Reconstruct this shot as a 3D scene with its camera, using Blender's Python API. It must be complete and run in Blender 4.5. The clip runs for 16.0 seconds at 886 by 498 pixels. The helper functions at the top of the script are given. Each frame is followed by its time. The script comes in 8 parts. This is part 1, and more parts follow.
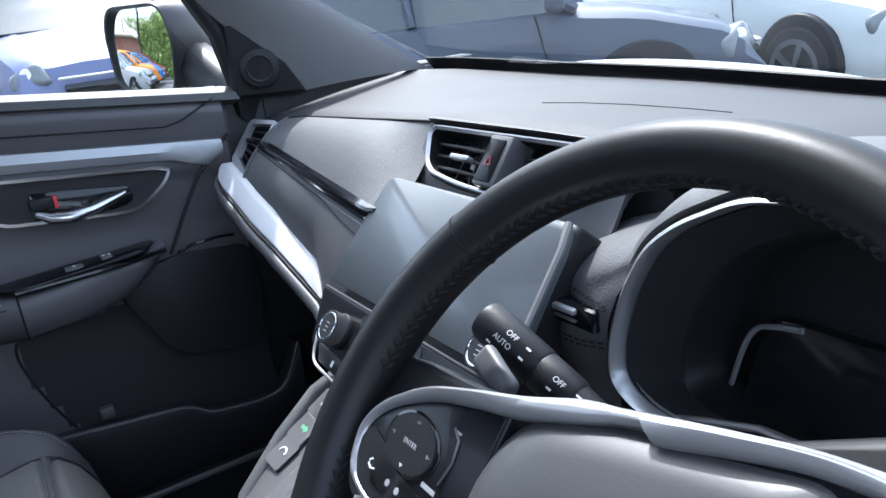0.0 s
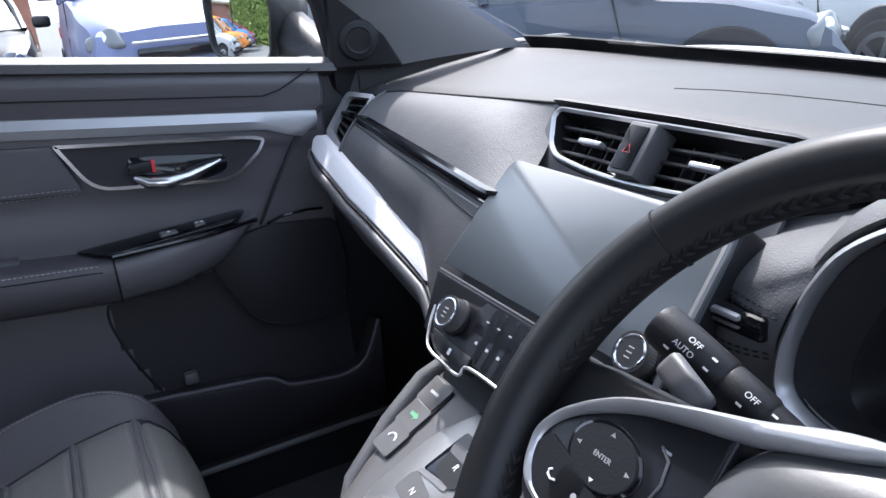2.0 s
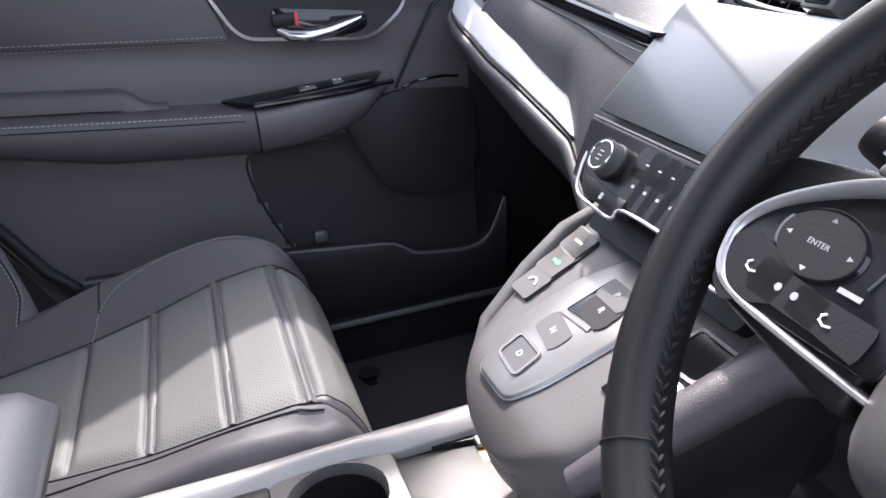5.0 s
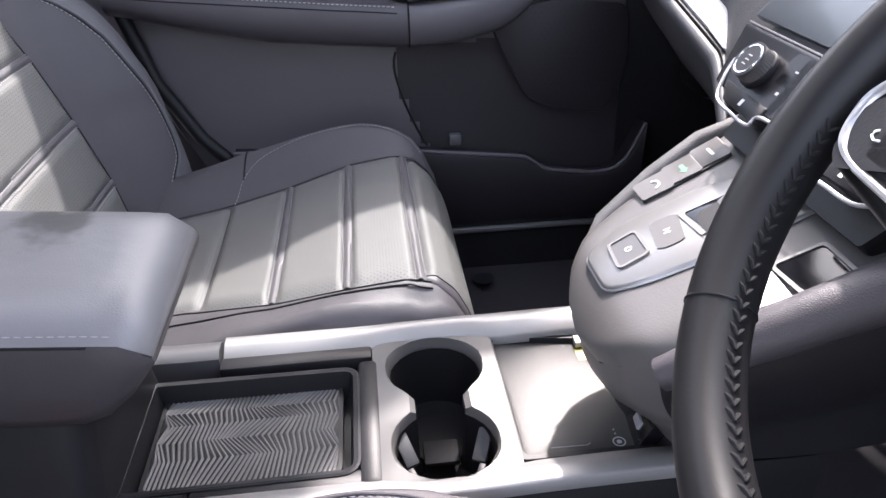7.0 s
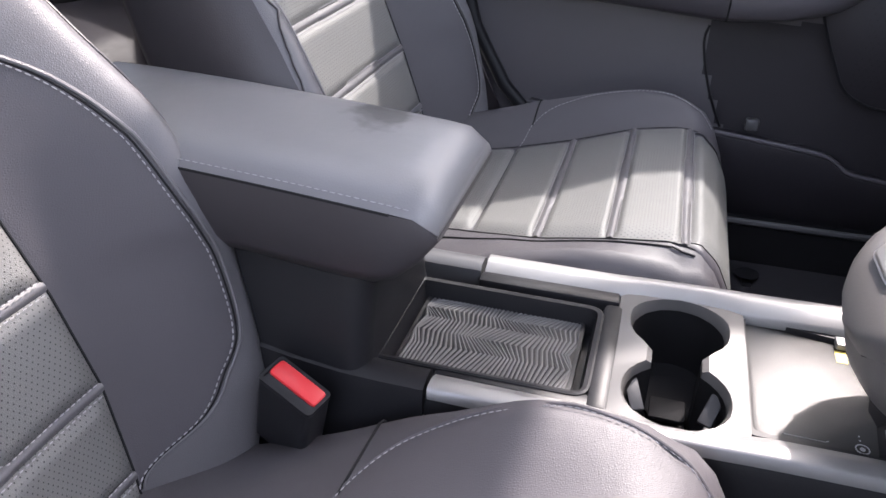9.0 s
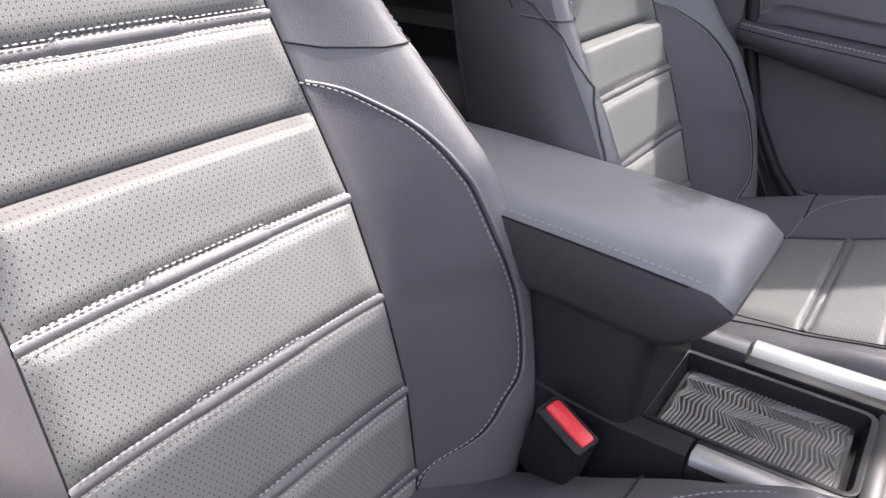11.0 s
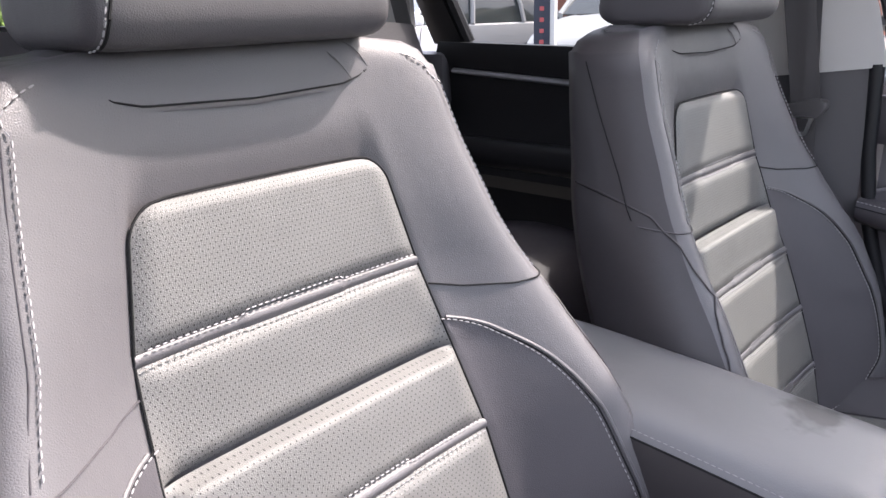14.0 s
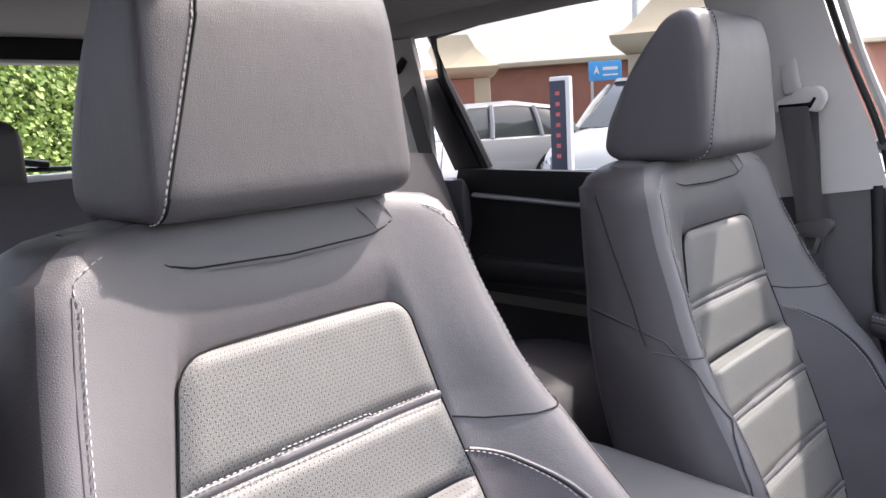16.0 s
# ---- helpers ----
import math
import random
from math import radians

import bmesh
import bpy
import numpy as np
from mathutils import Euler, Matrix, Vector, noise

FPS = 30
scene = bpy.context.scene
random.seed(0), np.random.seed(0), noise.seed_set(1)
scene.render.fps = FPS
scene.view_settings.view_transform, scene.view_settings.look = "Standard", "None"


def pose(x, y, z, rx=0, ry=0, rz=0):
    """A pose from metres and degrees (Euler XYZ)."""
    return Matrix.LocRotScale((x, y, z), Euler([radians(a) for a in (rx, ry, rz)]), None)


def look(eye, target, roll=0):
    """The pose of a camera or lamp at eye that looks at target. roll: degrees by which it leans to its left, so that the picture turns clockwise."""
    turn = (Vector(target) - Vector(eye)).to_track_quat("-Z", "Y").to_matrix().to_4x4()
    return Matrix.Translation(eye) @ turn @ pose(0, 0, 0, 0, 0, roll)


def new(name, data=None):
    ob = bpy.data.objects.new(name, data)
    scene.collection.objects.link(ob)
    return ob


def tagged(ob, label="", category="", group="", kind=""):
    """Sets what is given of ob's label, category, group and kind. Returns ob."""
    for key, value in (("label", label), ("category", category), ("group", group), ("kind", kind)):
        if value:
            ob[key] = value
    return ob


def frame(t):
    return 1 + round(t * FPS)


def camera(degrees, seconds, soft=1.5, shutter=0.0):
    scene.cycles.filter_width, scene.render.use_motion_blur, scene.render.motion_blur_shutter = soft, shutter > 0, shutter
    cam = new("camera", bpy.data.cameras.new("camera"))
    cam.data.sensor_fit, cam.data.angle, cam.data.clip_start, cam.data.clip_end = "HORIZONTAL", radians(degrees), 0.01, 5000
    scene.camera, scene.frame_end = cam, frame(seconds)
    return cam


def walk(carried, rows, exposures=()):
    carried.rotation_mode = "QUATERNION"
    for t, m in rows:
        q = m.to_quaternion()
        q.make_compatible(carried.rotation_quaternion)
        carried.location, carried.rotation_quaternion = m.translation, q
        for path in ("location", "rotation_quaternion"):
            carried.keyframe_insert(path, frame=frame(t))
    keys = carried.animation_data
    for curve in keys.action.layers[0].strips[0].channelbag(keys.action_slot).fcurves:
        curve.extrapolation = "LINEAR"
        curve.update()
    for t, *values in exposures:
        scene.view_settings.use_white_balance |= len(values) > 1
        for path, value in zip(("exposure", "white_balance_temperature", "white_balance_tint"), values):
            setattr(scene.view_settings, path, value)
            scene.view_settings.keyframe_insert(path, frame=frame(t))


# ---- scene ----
cam = camera(61.5, 16.0)
PATH = [
    (0, (0.553, 0.033, 1.168), (-1.081, 1.0, 0.538), -7.0),
    (0.5, (0.526, 0.041, 1.17), (-1.112, 0.993, 0.53), -6.6),
    (1, (0.51, 0.029, 1.177), (-1.142, 0.954, 0.531), -6.1),
    (1.5, (0.501, 0.007, 1.178), (-1.167, 0.895, 0.523), -5.6),
    (2, (0.491, -0.011, 1.171), (-1.195, 0.831, 0.502), -5.1),
    (2.5, (0.48, -0.022, 1.161), (-1.223, 0.764, 0.467), -4.8),
    (3, (0.475, -0.026, 1.15), (-1.239, 0.709, 0.428), -4.6),
    (3.2, (0.474, -0.025, 1.143), (-1.246, 0.686, 0.41), -4.4),
    (5.3, (0.481, -0.063, 1.102), (-1.242, 0.442, 0.223), -4.2),
    (5.5, (0.485, -0.07, 1.1), (-1.239, 0.415, 0.209), -4.0),
    (6, (0.494, -0.077, 1.087), (-1.234, 0.33, 0.167), -3.3),
    (6.5, (0.502, -0.064, 1.078), (-1.229, 0.233, 0.12), -2.4),
    (7, (0.515, -0.049, 1.066), (-1.215, 0.118, 0.076), -1.6),
    (7.5, (0.532, -0.047, 1.059), (-1.191, -0.041, 0.043), -1.0),
    (8, (0.55, -0.044, 1.057), (-1.154, -0.198, 0.021), -0.4),
    (8.5, (0.56, -0.05, 1.056), (-1.116, -0.383, 0.018), -0.1),
    (9, (0.573, -0.058, 1.05), (-1.068, -0.554, 0.019), 0.3),
    (9.5, (0.603, -0.066, 1.048), (-0.994, -0.731, 0.046), 0.7),
    (10, (0.643, -0.071, 1.045), (-0.911, -0.876, 0.076), 0.9),
    (10.2, (0.653, -0.077, 1.047), (-0.883, -0.939, 0.098), 1.1),
    (12.3, (0.673, -0.135, 1.153), (-0.739, -1.276, 0.313), 0.2),
    (12.5, (0.675, -0.135, 1.158), (-0.732, -1.301, 0.346), -0.1),
    (13, (0.681, -0.133, 1.168), (-0.722, -1.347, 0.42), -0.7),
    (13.5, (0.684, -0.132, 1.181), (-0.718, -1.386, 0.5), -1.2),
    (14, (0.691, -0.128, 1.195), (-0.712, -1.415, 0.58), -1.7),
    (14.5, (0.697, -0.117, 1.207), (-0.708, -1.434, 0.666), -2.1),
    (15, (0.699, -0.109, 1.218), (-0.71, -1.448, 0.745), -2.5),
    (15.5, (0.708, -0.102, 1.228), (-0.706, -1.46, 0.832), -3.0),
    (16, (0.718, -0.095, 1.235), (-0.697, -1.469, 0.903), -3.4),
]
EXPOSURES = [(0.0, 1.58, 5650, 9), (2.5, 1.60, 6100, 15), (3.2, 1.72, 6350, 17), (5.5, 2.26, 6400, 19), (7.2, 2.34, 6420, 19), (9.5, 2.30, 6500, 19), (12.5, 2.18, 6580, 18), (16.0, 2.15, 6620, 18)]
walk(cam, [(t, look(eye, target, roll)) for t, eye, target, roll in PATH], EXPOSURES)

# ---- light ----
SUN_A, SUN_B = -0.71, 0.30
sun_dir = Vector((SUN_A, SUN_B, 1.0)).normalized()
world = bpy.data.worlds.new("sky")
scene.world = world
world.use_nodes = True
wn = world.node_tree.nodes
sky = wn.new("ShaderNodeTexSky")
sky.sky_type = "NISHITA"
sky.sun_disc = False
sky.sun_elevation = math.asin(sun_dir.z)
sky.sun_rotation = math.atan2(sun_dir.x, sun_dir.y)
sky.dust_density = 4.0
sky.air_density = 1.0
wn["Background"].inputs["Strength"].default_value = 0.15
# a thin bright haze lies evenly over the blue
haze = wn.new("ShaderNodeMix")
haze.data_type = "RGBA"
haze.blend_type = "ADD"
haze.inputs["Factor"].default_value = 1.0
haze.inputs["B"].default_value = (3.6, 3.7, 3.8, 1)
world.node_tree.links.new(sky.outputs["Color"], haze.inputs["A"])
world.node_tree.links.new(haze.outputs["Result"], wn["Background"].inputs["Color"])
sun = new("sun", bpy.data.lights.new("sun", "SUN"))
sun.data.energy = 2.75
sun.data.angle = radians(1.5)
sun.data.color = (1.0, 0.95, 0.88)
sun.matrix_world = look((0, 0, 8), Vector((0, 0, 8)) - sun_dir)

# ---- materials ----
def mat(name, color, rough=0.5, metal=0.0, grain=0.0, gscale=300.0, var=0.12, vscale=6.0, spec=0.5, coat=0.0, ramp=0.12, kind="noise"):
    """A procedural surface: a base colour that drifts at a large scale, fine relief and a roughness that drifts."""
    m = bpy.data.materials.new(name)
    m.use_nodes = True
    nt = m.node_tree
    b = nt.nodes["Principled BSDF"]
    link = nt.links.new
    co = nt.nodes.new("ShaderNodeTexCoord")
    big = nt.nodes.new("ShaderNodeTexNoise")
    big.inputs["Scale"].default_value = vscale
    big.inputs["Detail"].default_value = 5.0
    link(co.outputs["Object"], big.inputs["Vector"])
    mix = nt.nodes.new("ShaderNodeMix")
    mix.data_type = "RGBA"
    mix.inputs["A"].default_value = (*[c * (1 - var) for c in color], 1)
    mix.inputs["B"].default_value = (*[min(1, c * (1 + var)) for c in color], 1)
    link(big.outputs["Fac"], mix.inputs["Factor"])
    link(mix.outputs["Result"], b.inputs["Base Color"])
    rr = nt.nodes.new("ShaderNodeMapRange")
    rr.inputs["To Min"].default_value = max(0.02, rough * (1 - ramp))
    rr.inputs["To Max"].default_value = min(1, rough * (1 + ramp))
    link(big.outputs["Fac"], rr.inputs["Value"])
    link(rr.outputs["Result"], b.inputs["Roughness"])
    b.inputs["Metallic"].default_value = metal
    b.inputs["Specular IOR Level"].default_value = spec
    b.inputs["Coat Weight"].default_value = coat
    b.inputs["Coat Roughness"].default_value = 0.06
    if grain:
        if kind == "cell":
            fine = nt.nodes.new("ShaderNodeTexVoronoi")
            fine.feature = "DISTANCE_TO_EDGE"
            out = fine.outputs["Distance"]
        else:
            fine = nt.nodes.new("ShaderNodeTexNoise")
            fine.inputs["Detail"].default_value = 3.0
            out = fine.outputs["Fac"]
        fine.inputs["Scale"].default_value = gscale
        link(co.outputs["Object"], fine.inputs["Vector"])
        bump = nt.nodes.new("ShaderNodeBump")
        bump.inputs["Strength"].default_value = grain
        bump.inputs["Distance"].default_value = 0.001
        link(out, bump.inputs["Height"])
        link(bump.outputs["Normal"], b.inputs["Normal"])
        if kind == "cell":
            soft = nt.nodes.new("ShaderNodeTexNoise")
            soft.inputs["Scale"].default_value = 26.0
            soft.inputs["Detail"].default_value = 2.0
            link(co.outputs["Object"], soft.inputs["Vector"])
            wave = nt.nodes.new("ShaderNodeBump")
            wave.inputs["Strength"].default_value = 0.22
            wave.inputs["Distance"].default_value = 0.004
            link(soft.outputs["Fac"], wave.inputs["Height"])
            link(wave.outputs["Normal"], bump.inputs["Normal"])
    return m


def perforated(name, color, rough):
    """Leather with rows of small punched holes, laid out in metres by the UV map."""
    m = mat(name, color, rough, 0, 0.55, 620, 0.10, 9, kind="cell")
    nt = m.node_tree
    b = nt.nodes["Principled BSDF"]
    link = nt.links.new
    uv = nt.nodes.new("ShaderNodeTexCoord")
    height = None
    dots = []
    for off in (0.0, 0.5):
        mp = nt.nodes.new("ShaderNodeMapping")
        mp.inputs["Scale"].default_value = (1 / 0.0056, 1 / 0.0074, 1)
        mp.inputs["Location"].default_value = (off, off, 0)
        link(uv.outputs["UV"], mp.inputs["Vector"])
        fr = nt.nodes.new("ShaderNodeVectorMath")
        fr.operation = "FRACTION"
        link(mp.outputs["Vector"], fr.inputs[0])
        sub = nt.nodes.new("ShaderNodeVectorMath")
        sub.operation = "SUBTRACT"
        sub.inputs[1].default_value = (0.5, 0.5, 0)
        link(fr.outputs[0], sub.inputs[0])
        sc = nt.nodes.new("ShaderNodeVectorMath")
        sc.operation = "MULTIPLY"
        sc.inputs[1].default_value = (0.0056, 0.0074, 0)
        link(sub.outputs[0], sc.inputs[0])
        ln = nt.nodes.new("ShaderNodeVectorMath")
        ln.operation = "LENGTH"
        link(sc.outputs[0], ln.inputs[0])
        dots.append(ln.outputs["Value"])
    mn = nt.nodes.new("ShaderNodeMath")
    mn.operation = "MINIMUM"
    link(dots[0], mn.inputs[0])
    link(dots[1], mn.inputs[1])
    hole = nt.nodes.new("ShaderNodeMapRange")
    hole.inputs["From Min"].default_value = 0.00042
    hole.inputs["From Max"].default_value = 0.00080
    link(mn.outputs[0], hole.inputs["Value"])
    old = b.inputs["Base Color"].links[0].from_socket
    mx = nt.nodes.new("ShaderNodeMix")
    mx.data_type = "RGBA"
    mx.inputs["A"].default_value = (0.014, 0.014, 0.015, 1)
    link(hole.outputs["Result"], mx.inputs["Factor"])
    link(old, mx.inputs["B"])
    link(mx.outputs["Result"], b.inputs["Base Color"])
    return m


LEATHER = mat("grey_leather", (0.106, 0.101, 0.106), 0.46, 0, 0.34, 560, 0.10, 7, kind="cell")
DASH_TOP = mat("dash_top_vinyl", (0.036, 0.035, 0.037), 0.62, 0, 0.20, 520, 0.06, 5, 0.28)
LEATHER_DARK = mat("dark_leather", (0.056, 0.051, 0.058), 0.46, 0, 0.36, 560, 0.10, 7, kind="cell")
BOLSTER = mat("bolster_leather", (0.068, 0.063, 0.069), 0.50, 0, 0.36, 560, 0.10, 7, 0.38, kind="cell")
# the seat leather made darker, for a headrest face turned from the light
HEAD_SHADED = mat("shaded_headrest_leather", (0.076, 0.072, 0.076), 0.48, 0, 0.30, 560, 0.10, 7, kind="cell")
# darker leather tone that carries the shade on seat flanks and lid sides
FLANK = mat("shaded_side", (0.038, 0.034, 0.037), 0.46, 0, 0.16, 420, 0.08, 7, kind="cell")
PERF = perforated("perforated_leather", (0.136, 0.134, 0.129), 0.54)
WHEEL_LEATHER = mat("wheel_leather", (0.011, 0.011, 0.012), 0.42, 0, 0.05, 500, 0.08, 12, 0.24)
THREAD = mat("grey_thread", (0.29, 0.28, 0.29), 0.7)
THREAD_DARK = mat("black_thread", (0.014, 0.014, 0.015), 0.75, spec=0.15)
DASH = mat("dash_plastic", (0.078, 0.077, 0.081), 0.46, 0, 0.10, 520, 0.06, 5)
DASH_PAD = mat("dash_leatherette", (0.080, 0.080, 0.084), 0.58, 0, 0.45, 330, 0.06, 5, 0.35, kind="cell")
LOWER_TRIM = mat("lower_pillar_trim", (0.052, 0.048, 0.052), 0.46, 0, 0.3, 500, 0.06, 5)
DOOR_PLASTIC = mat("door_plastic", (0.082, 0.076, 0.084), 0.42, 0, 0.3, 500, 0.06, 5)
THROAT = mat("throat_plastic", (0.026, 0.026, 0.029), 0.5, 0, 0.15, 600, 0.08, 6)
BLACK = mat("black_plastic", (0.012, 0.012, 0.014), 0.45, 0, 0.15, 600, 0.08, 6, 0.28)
HUB = mat("airbag_vinyl", (0.055, 0.055, 0.057), 0.40, 0, 0.06, 560, 0.06, 8, 0.5)
WELL = mat("cup_well_rubber", (0.009, 0.009, 0.010), 0.75, 0, 0.2, 600, 0.1, 8, 0.12)
DOOR_LOW = mat("lower_door_plastic", (0.022, 0.020, 0.024), 0.48, 0, 0.3, 500, 0.06, 5, 0.3)
GLOSS = mat("gloss_black", (0.006, 0.006, 0.008), 0.08, 0, 0, spec=0.5)
SILVER = mat("brushed_silver", (0.40, 0.40, 0.415), 0.42, 0.6, 0.05, 700, 0.05, 20)
STRIP = mat("strip_silver", (0.60, 0.60, 0.62), 0.5, 0.2, 0.05, 700, 0.04, 20)
TRIM = mat("spoke_silver", (0.42, 0.42, 0.43), 0.34, 0.75, 0.05, 700, 0.05, 20)
CHROME = mat("satin_chrome", (0.62, 0.62, 0.64), 0.18, 1.0, 0, 300, 0.04, 20)
GUNMETAL = mat("gunmetal_trim", (0.19, 0.185, 0.183), 0.42, 0.5, 0.06, 700, 0.06, 14)
RAIL = mat("rail_silver", (0.25, 0.245, 0.245), 0.44, 0.45, 0.06, 700, 0.06, 14)
CUP = mat("cup_surround_grey", (0.100, 0.097, 0.095), 0.44, 0.15, 0.06, 700, 0.06, 14)
TAUPE = mat("taupe_plastic", (0.086, 0.082, 0.081), 0.40, 0, 0.15, 600, 0.06, 8)
SCREEN = mat("screen_glass", (0.080, 0.091, 0.100), 0.32, 0, 0, var=0.08, spec=0.6, coat=0.22)
DIAL = mat("display_glass", (0.012, 0.012, 0.014), 0.12, 0, 0, spec=0.6)
PANEL = mat("switch_panel", (0.008, 0.008, 0.010), 0.26, 0, 0.05, 600, 0.08, 8, 0.18)
CARPET = mat("black_carpet", (0.024, 0.022, 0.026), 0.95, 0, 1.0, 900, 0.2, 30)
RUBBER = mat("ribbed_rubber", (0.085, 0.083, 0.085), 0.6, 0, 0.2, 500)
HEADLINER = mat("headliner_cloth", (0.30, 0.29, 0.285), 0.9, 0, 0.4, 700, 0.06, 8)
PILLAR_FRONT = mat("front_pillar_trim", (0.150, 0.147, 0.150), 0.62, 0, 0.25, 600, 0.06, 8, 0.4)
PILLAR = mat("pillar_trim", (0.44, 0.42, 0.405), 0.6, 0, 0.25, 600, 0.05, 8)
WEB = mat("belt_webbing", (0.065, 0.060, 0.062), 0.75, 0, 0.6, 900, 0.1, 40)
RED = mat("red_plastic", (0.62, 0.03, 0.035), 0.4, 0, 0)
WHITE_PRINT = mat("white_print", (0.75, 0.75, 0.75), 0.5)
GREY_PRINT = mat("grey_print", (0.33, 0.33, 0.34), 0.5)
GREEN_PRINT = mat("green_print", (0.10, 0.30, 0.16), 0.5)
PINK_PRINT = mat("pink_print", (0.60, 0.12, 0.13), 0.5)
KEY = mat("grey_key", (0.075, 0.074, 0.078), 0.4)
STEEL = mat("steel", (0.5, 0.5, 0.5), 0.3, 1.0)


def glass(name, tint=(0.74, 0.78, 0.77), rough=0.0):
    m = bpy.data.materials.new(name)
    m.use_nodes = True
    nt = m.node_tree
    out = nt.nodes["Material Output"]
    nt.nodes.remove(nt.nodes["Principled BSDF"])
    tr = nt.nodes.new("ShaderNodeBsdfTransparent")
    tr.inputs["Color"].default_value = (*tint, 1)
    gl = nt.nodes.new("ShaderNodeBsdfGlossy")
    gl.inputs["Roughness"].default_value = rough
    lw = nt.nodes.new("ShaderNodeLayerWeight")
    lw.inputs["Blend"].default_value = 0.5
    pw = nt.nodes.new("ShaderNodeMath")
    pw.operation = "POWER"
    pw.inputs[1].default_value = 5.0
    fz = nt.nodes.new("ShaderNodeMath")
    fz.operation = "MULTIPLY_ADD"
    fz.inputs[1].default_value = 0.6
    fz.inputs[2].default_value = 0.05
    nt.links.new(lw.outputs["Facing"], pw.inputs[0])
    nt.links.new(pw.outputs[0], fz.inputs[0])
    mx = nt.nodes.new("ShaderNodeMixShader")
    nt.links.new(fz.outputs[0], mx.inputs[0])
    nt.links.new(tr.outputs[0], mx.inputs[1])
    nt.links.new(gl.outputs[0], mx.inputs[2])
    nt.links.new(mx.outputs[0], out.inputs["Surface"])
    return m


GLASS = glass("window_glass", (0.88, 0.90, 0.89))
TINTED = glass("tinted_glass", (0.74, 0.78, 0.78))
PRIVACY = glass("privacy_glass", (0.32, 0.33, 0.33))
MIRROR = mat("mirror_glass", (0.88, 0.9, 0.9), 0.02, 1.0, 0, var=0.0)

# ---- building helpers ----
def finish(name, bm, material, parent=None, label="", smooth=40):
    me = bpy.data.meshes.new(name)
    bmesh.ops.recalc_face_normals(bm, faces=bm.faces)
    bm.to_mesh(me)
    bm.free()
    me.materials.append(material)
    for p in me.polygons:
        p.use_smooth = True
    me.set_sharp_from_angle(angle=radians(smooth))
    ob = new(name, me)
    if parent:
        ob.parent = parent
        ob.matrix_parent_inverse = parent.matrix_basis.inverted()
    if label:
        ob["label"] = label
    return ob


def part(name, bm, material, parent, label="", smooth=40):
    return finish(name, bm, material, parent, label, smooth)


def thing(name, label, category, at=(0, 0, 0), group="", kind=""):
    ob = new(name)
    ob.empty_display_size = 0.05
    ob.matrix_basis = Matrix.Translation(at)
    return tagged(ob, label, category, group, kind)


def structure(name, bm, material, label, category, smooth=40):
    return tagged(finish(name, bm, material, None, "", smooth), label, category, "", "structure")


def lerp(x, xs, ys):
    return float(np.interp(x, xs, ys))


def sm(t):
    t = min(1, max(0, t))
    return t * t * (3 - 2 * t)


def plane(o, xd, yd):
    """A frame: origin, x and y directions; z is the normal."""
    x = Vector(xd).normalized()
    z = x.cross(Vector(yd)).normalized()
    y = z.cross(x)
    return Matrix(((x.x, y.x, z.x, o[0]), (x.y, y.y, z.y, o[1]), (x.z, y.z, z.z, o[2]), (0, 0, 0, 1)))


def box(size, at=(0, 0, 0), bevel=0.0, m=None, seg=2, bm=None):
    own = bmesh.new()
    bmesh.ops.create_cube(own, size=1)
    for v in own.verts:
        v.co = Vector((v.co.x * size[0] + at[0], v.co.y * size[1] + at[1], v.co.z * size[2] + at[2]))
    if bevel:
        bmesh.ops.bevel(own, geom=own.edges[:], offset=bevel, segments=seg, affect="EDGES", profile=0.5)
    return blend(own, m, bm)


def blend(own, m=None, bm=None):
    """Move own by m, and pour it into bm where one is given."""
    if m is not None:
        own.transform(m)
    if bm is None:
        return own
    me = bpy.data.meshes.new("pour")
    own.to_mesh(me)
    own.free()
    bm.from_mesh(me)
    bpy.data.meshes.remove(me)
    return bm


def loft(rings, closed=True, caps=True, m=None, bm=None):
    own = bmesh.new()
    vs = [[own.verts.new(p) for p in r] for r in rings]
    n = len(rings[0])
    for a, b in zip(vs, vs[1:]):
        for i in range(n if closed else n - 1):
            j = (i + 1) % n
            own.faces.new((a[i], a[j], b[j], b[i]))
    if caps and closed:
        if caps != "end":
            own.faces.new(list(reversed(vs[0])))
        own.faces.new(vs[-1])
    return blend(own, m, bm)


def sheet(fn, nu, nv, thick=0.0, m=None, bm=None, uv=None):
    """A surface fn(u, v) over the unit square, with its edge turned down by thick along fn's normals."""
    own = bmesh.new()
    vs = [[own.verts.new(fn(i / nu, j / nv)) for i in range(nu + 1)] for j in range(nv + 1)]
    lay = own.loops.layers.uv.new("UVMap") if uv else None
    for j in range(nv):
        for i in range(nu):
            f = own.faces.new((vs[j][i], vs[j][i + 1], vs[j + 1][i + 1], vs[j + 1][i]))
            if lay:
                for lp, (a, b) in zip(f.loops, ((i, j), (i + 1, j), (i + 1, j + 1), (i, j + 1))):
                    lp[lay].uv = uv(a / nu, b / nv)
    if thick:
        own.normal_update()
        ext = bmesh.ops.solidify(own, geom=own.faces[:], thickness=thick)
    return blend(own, m, bm)


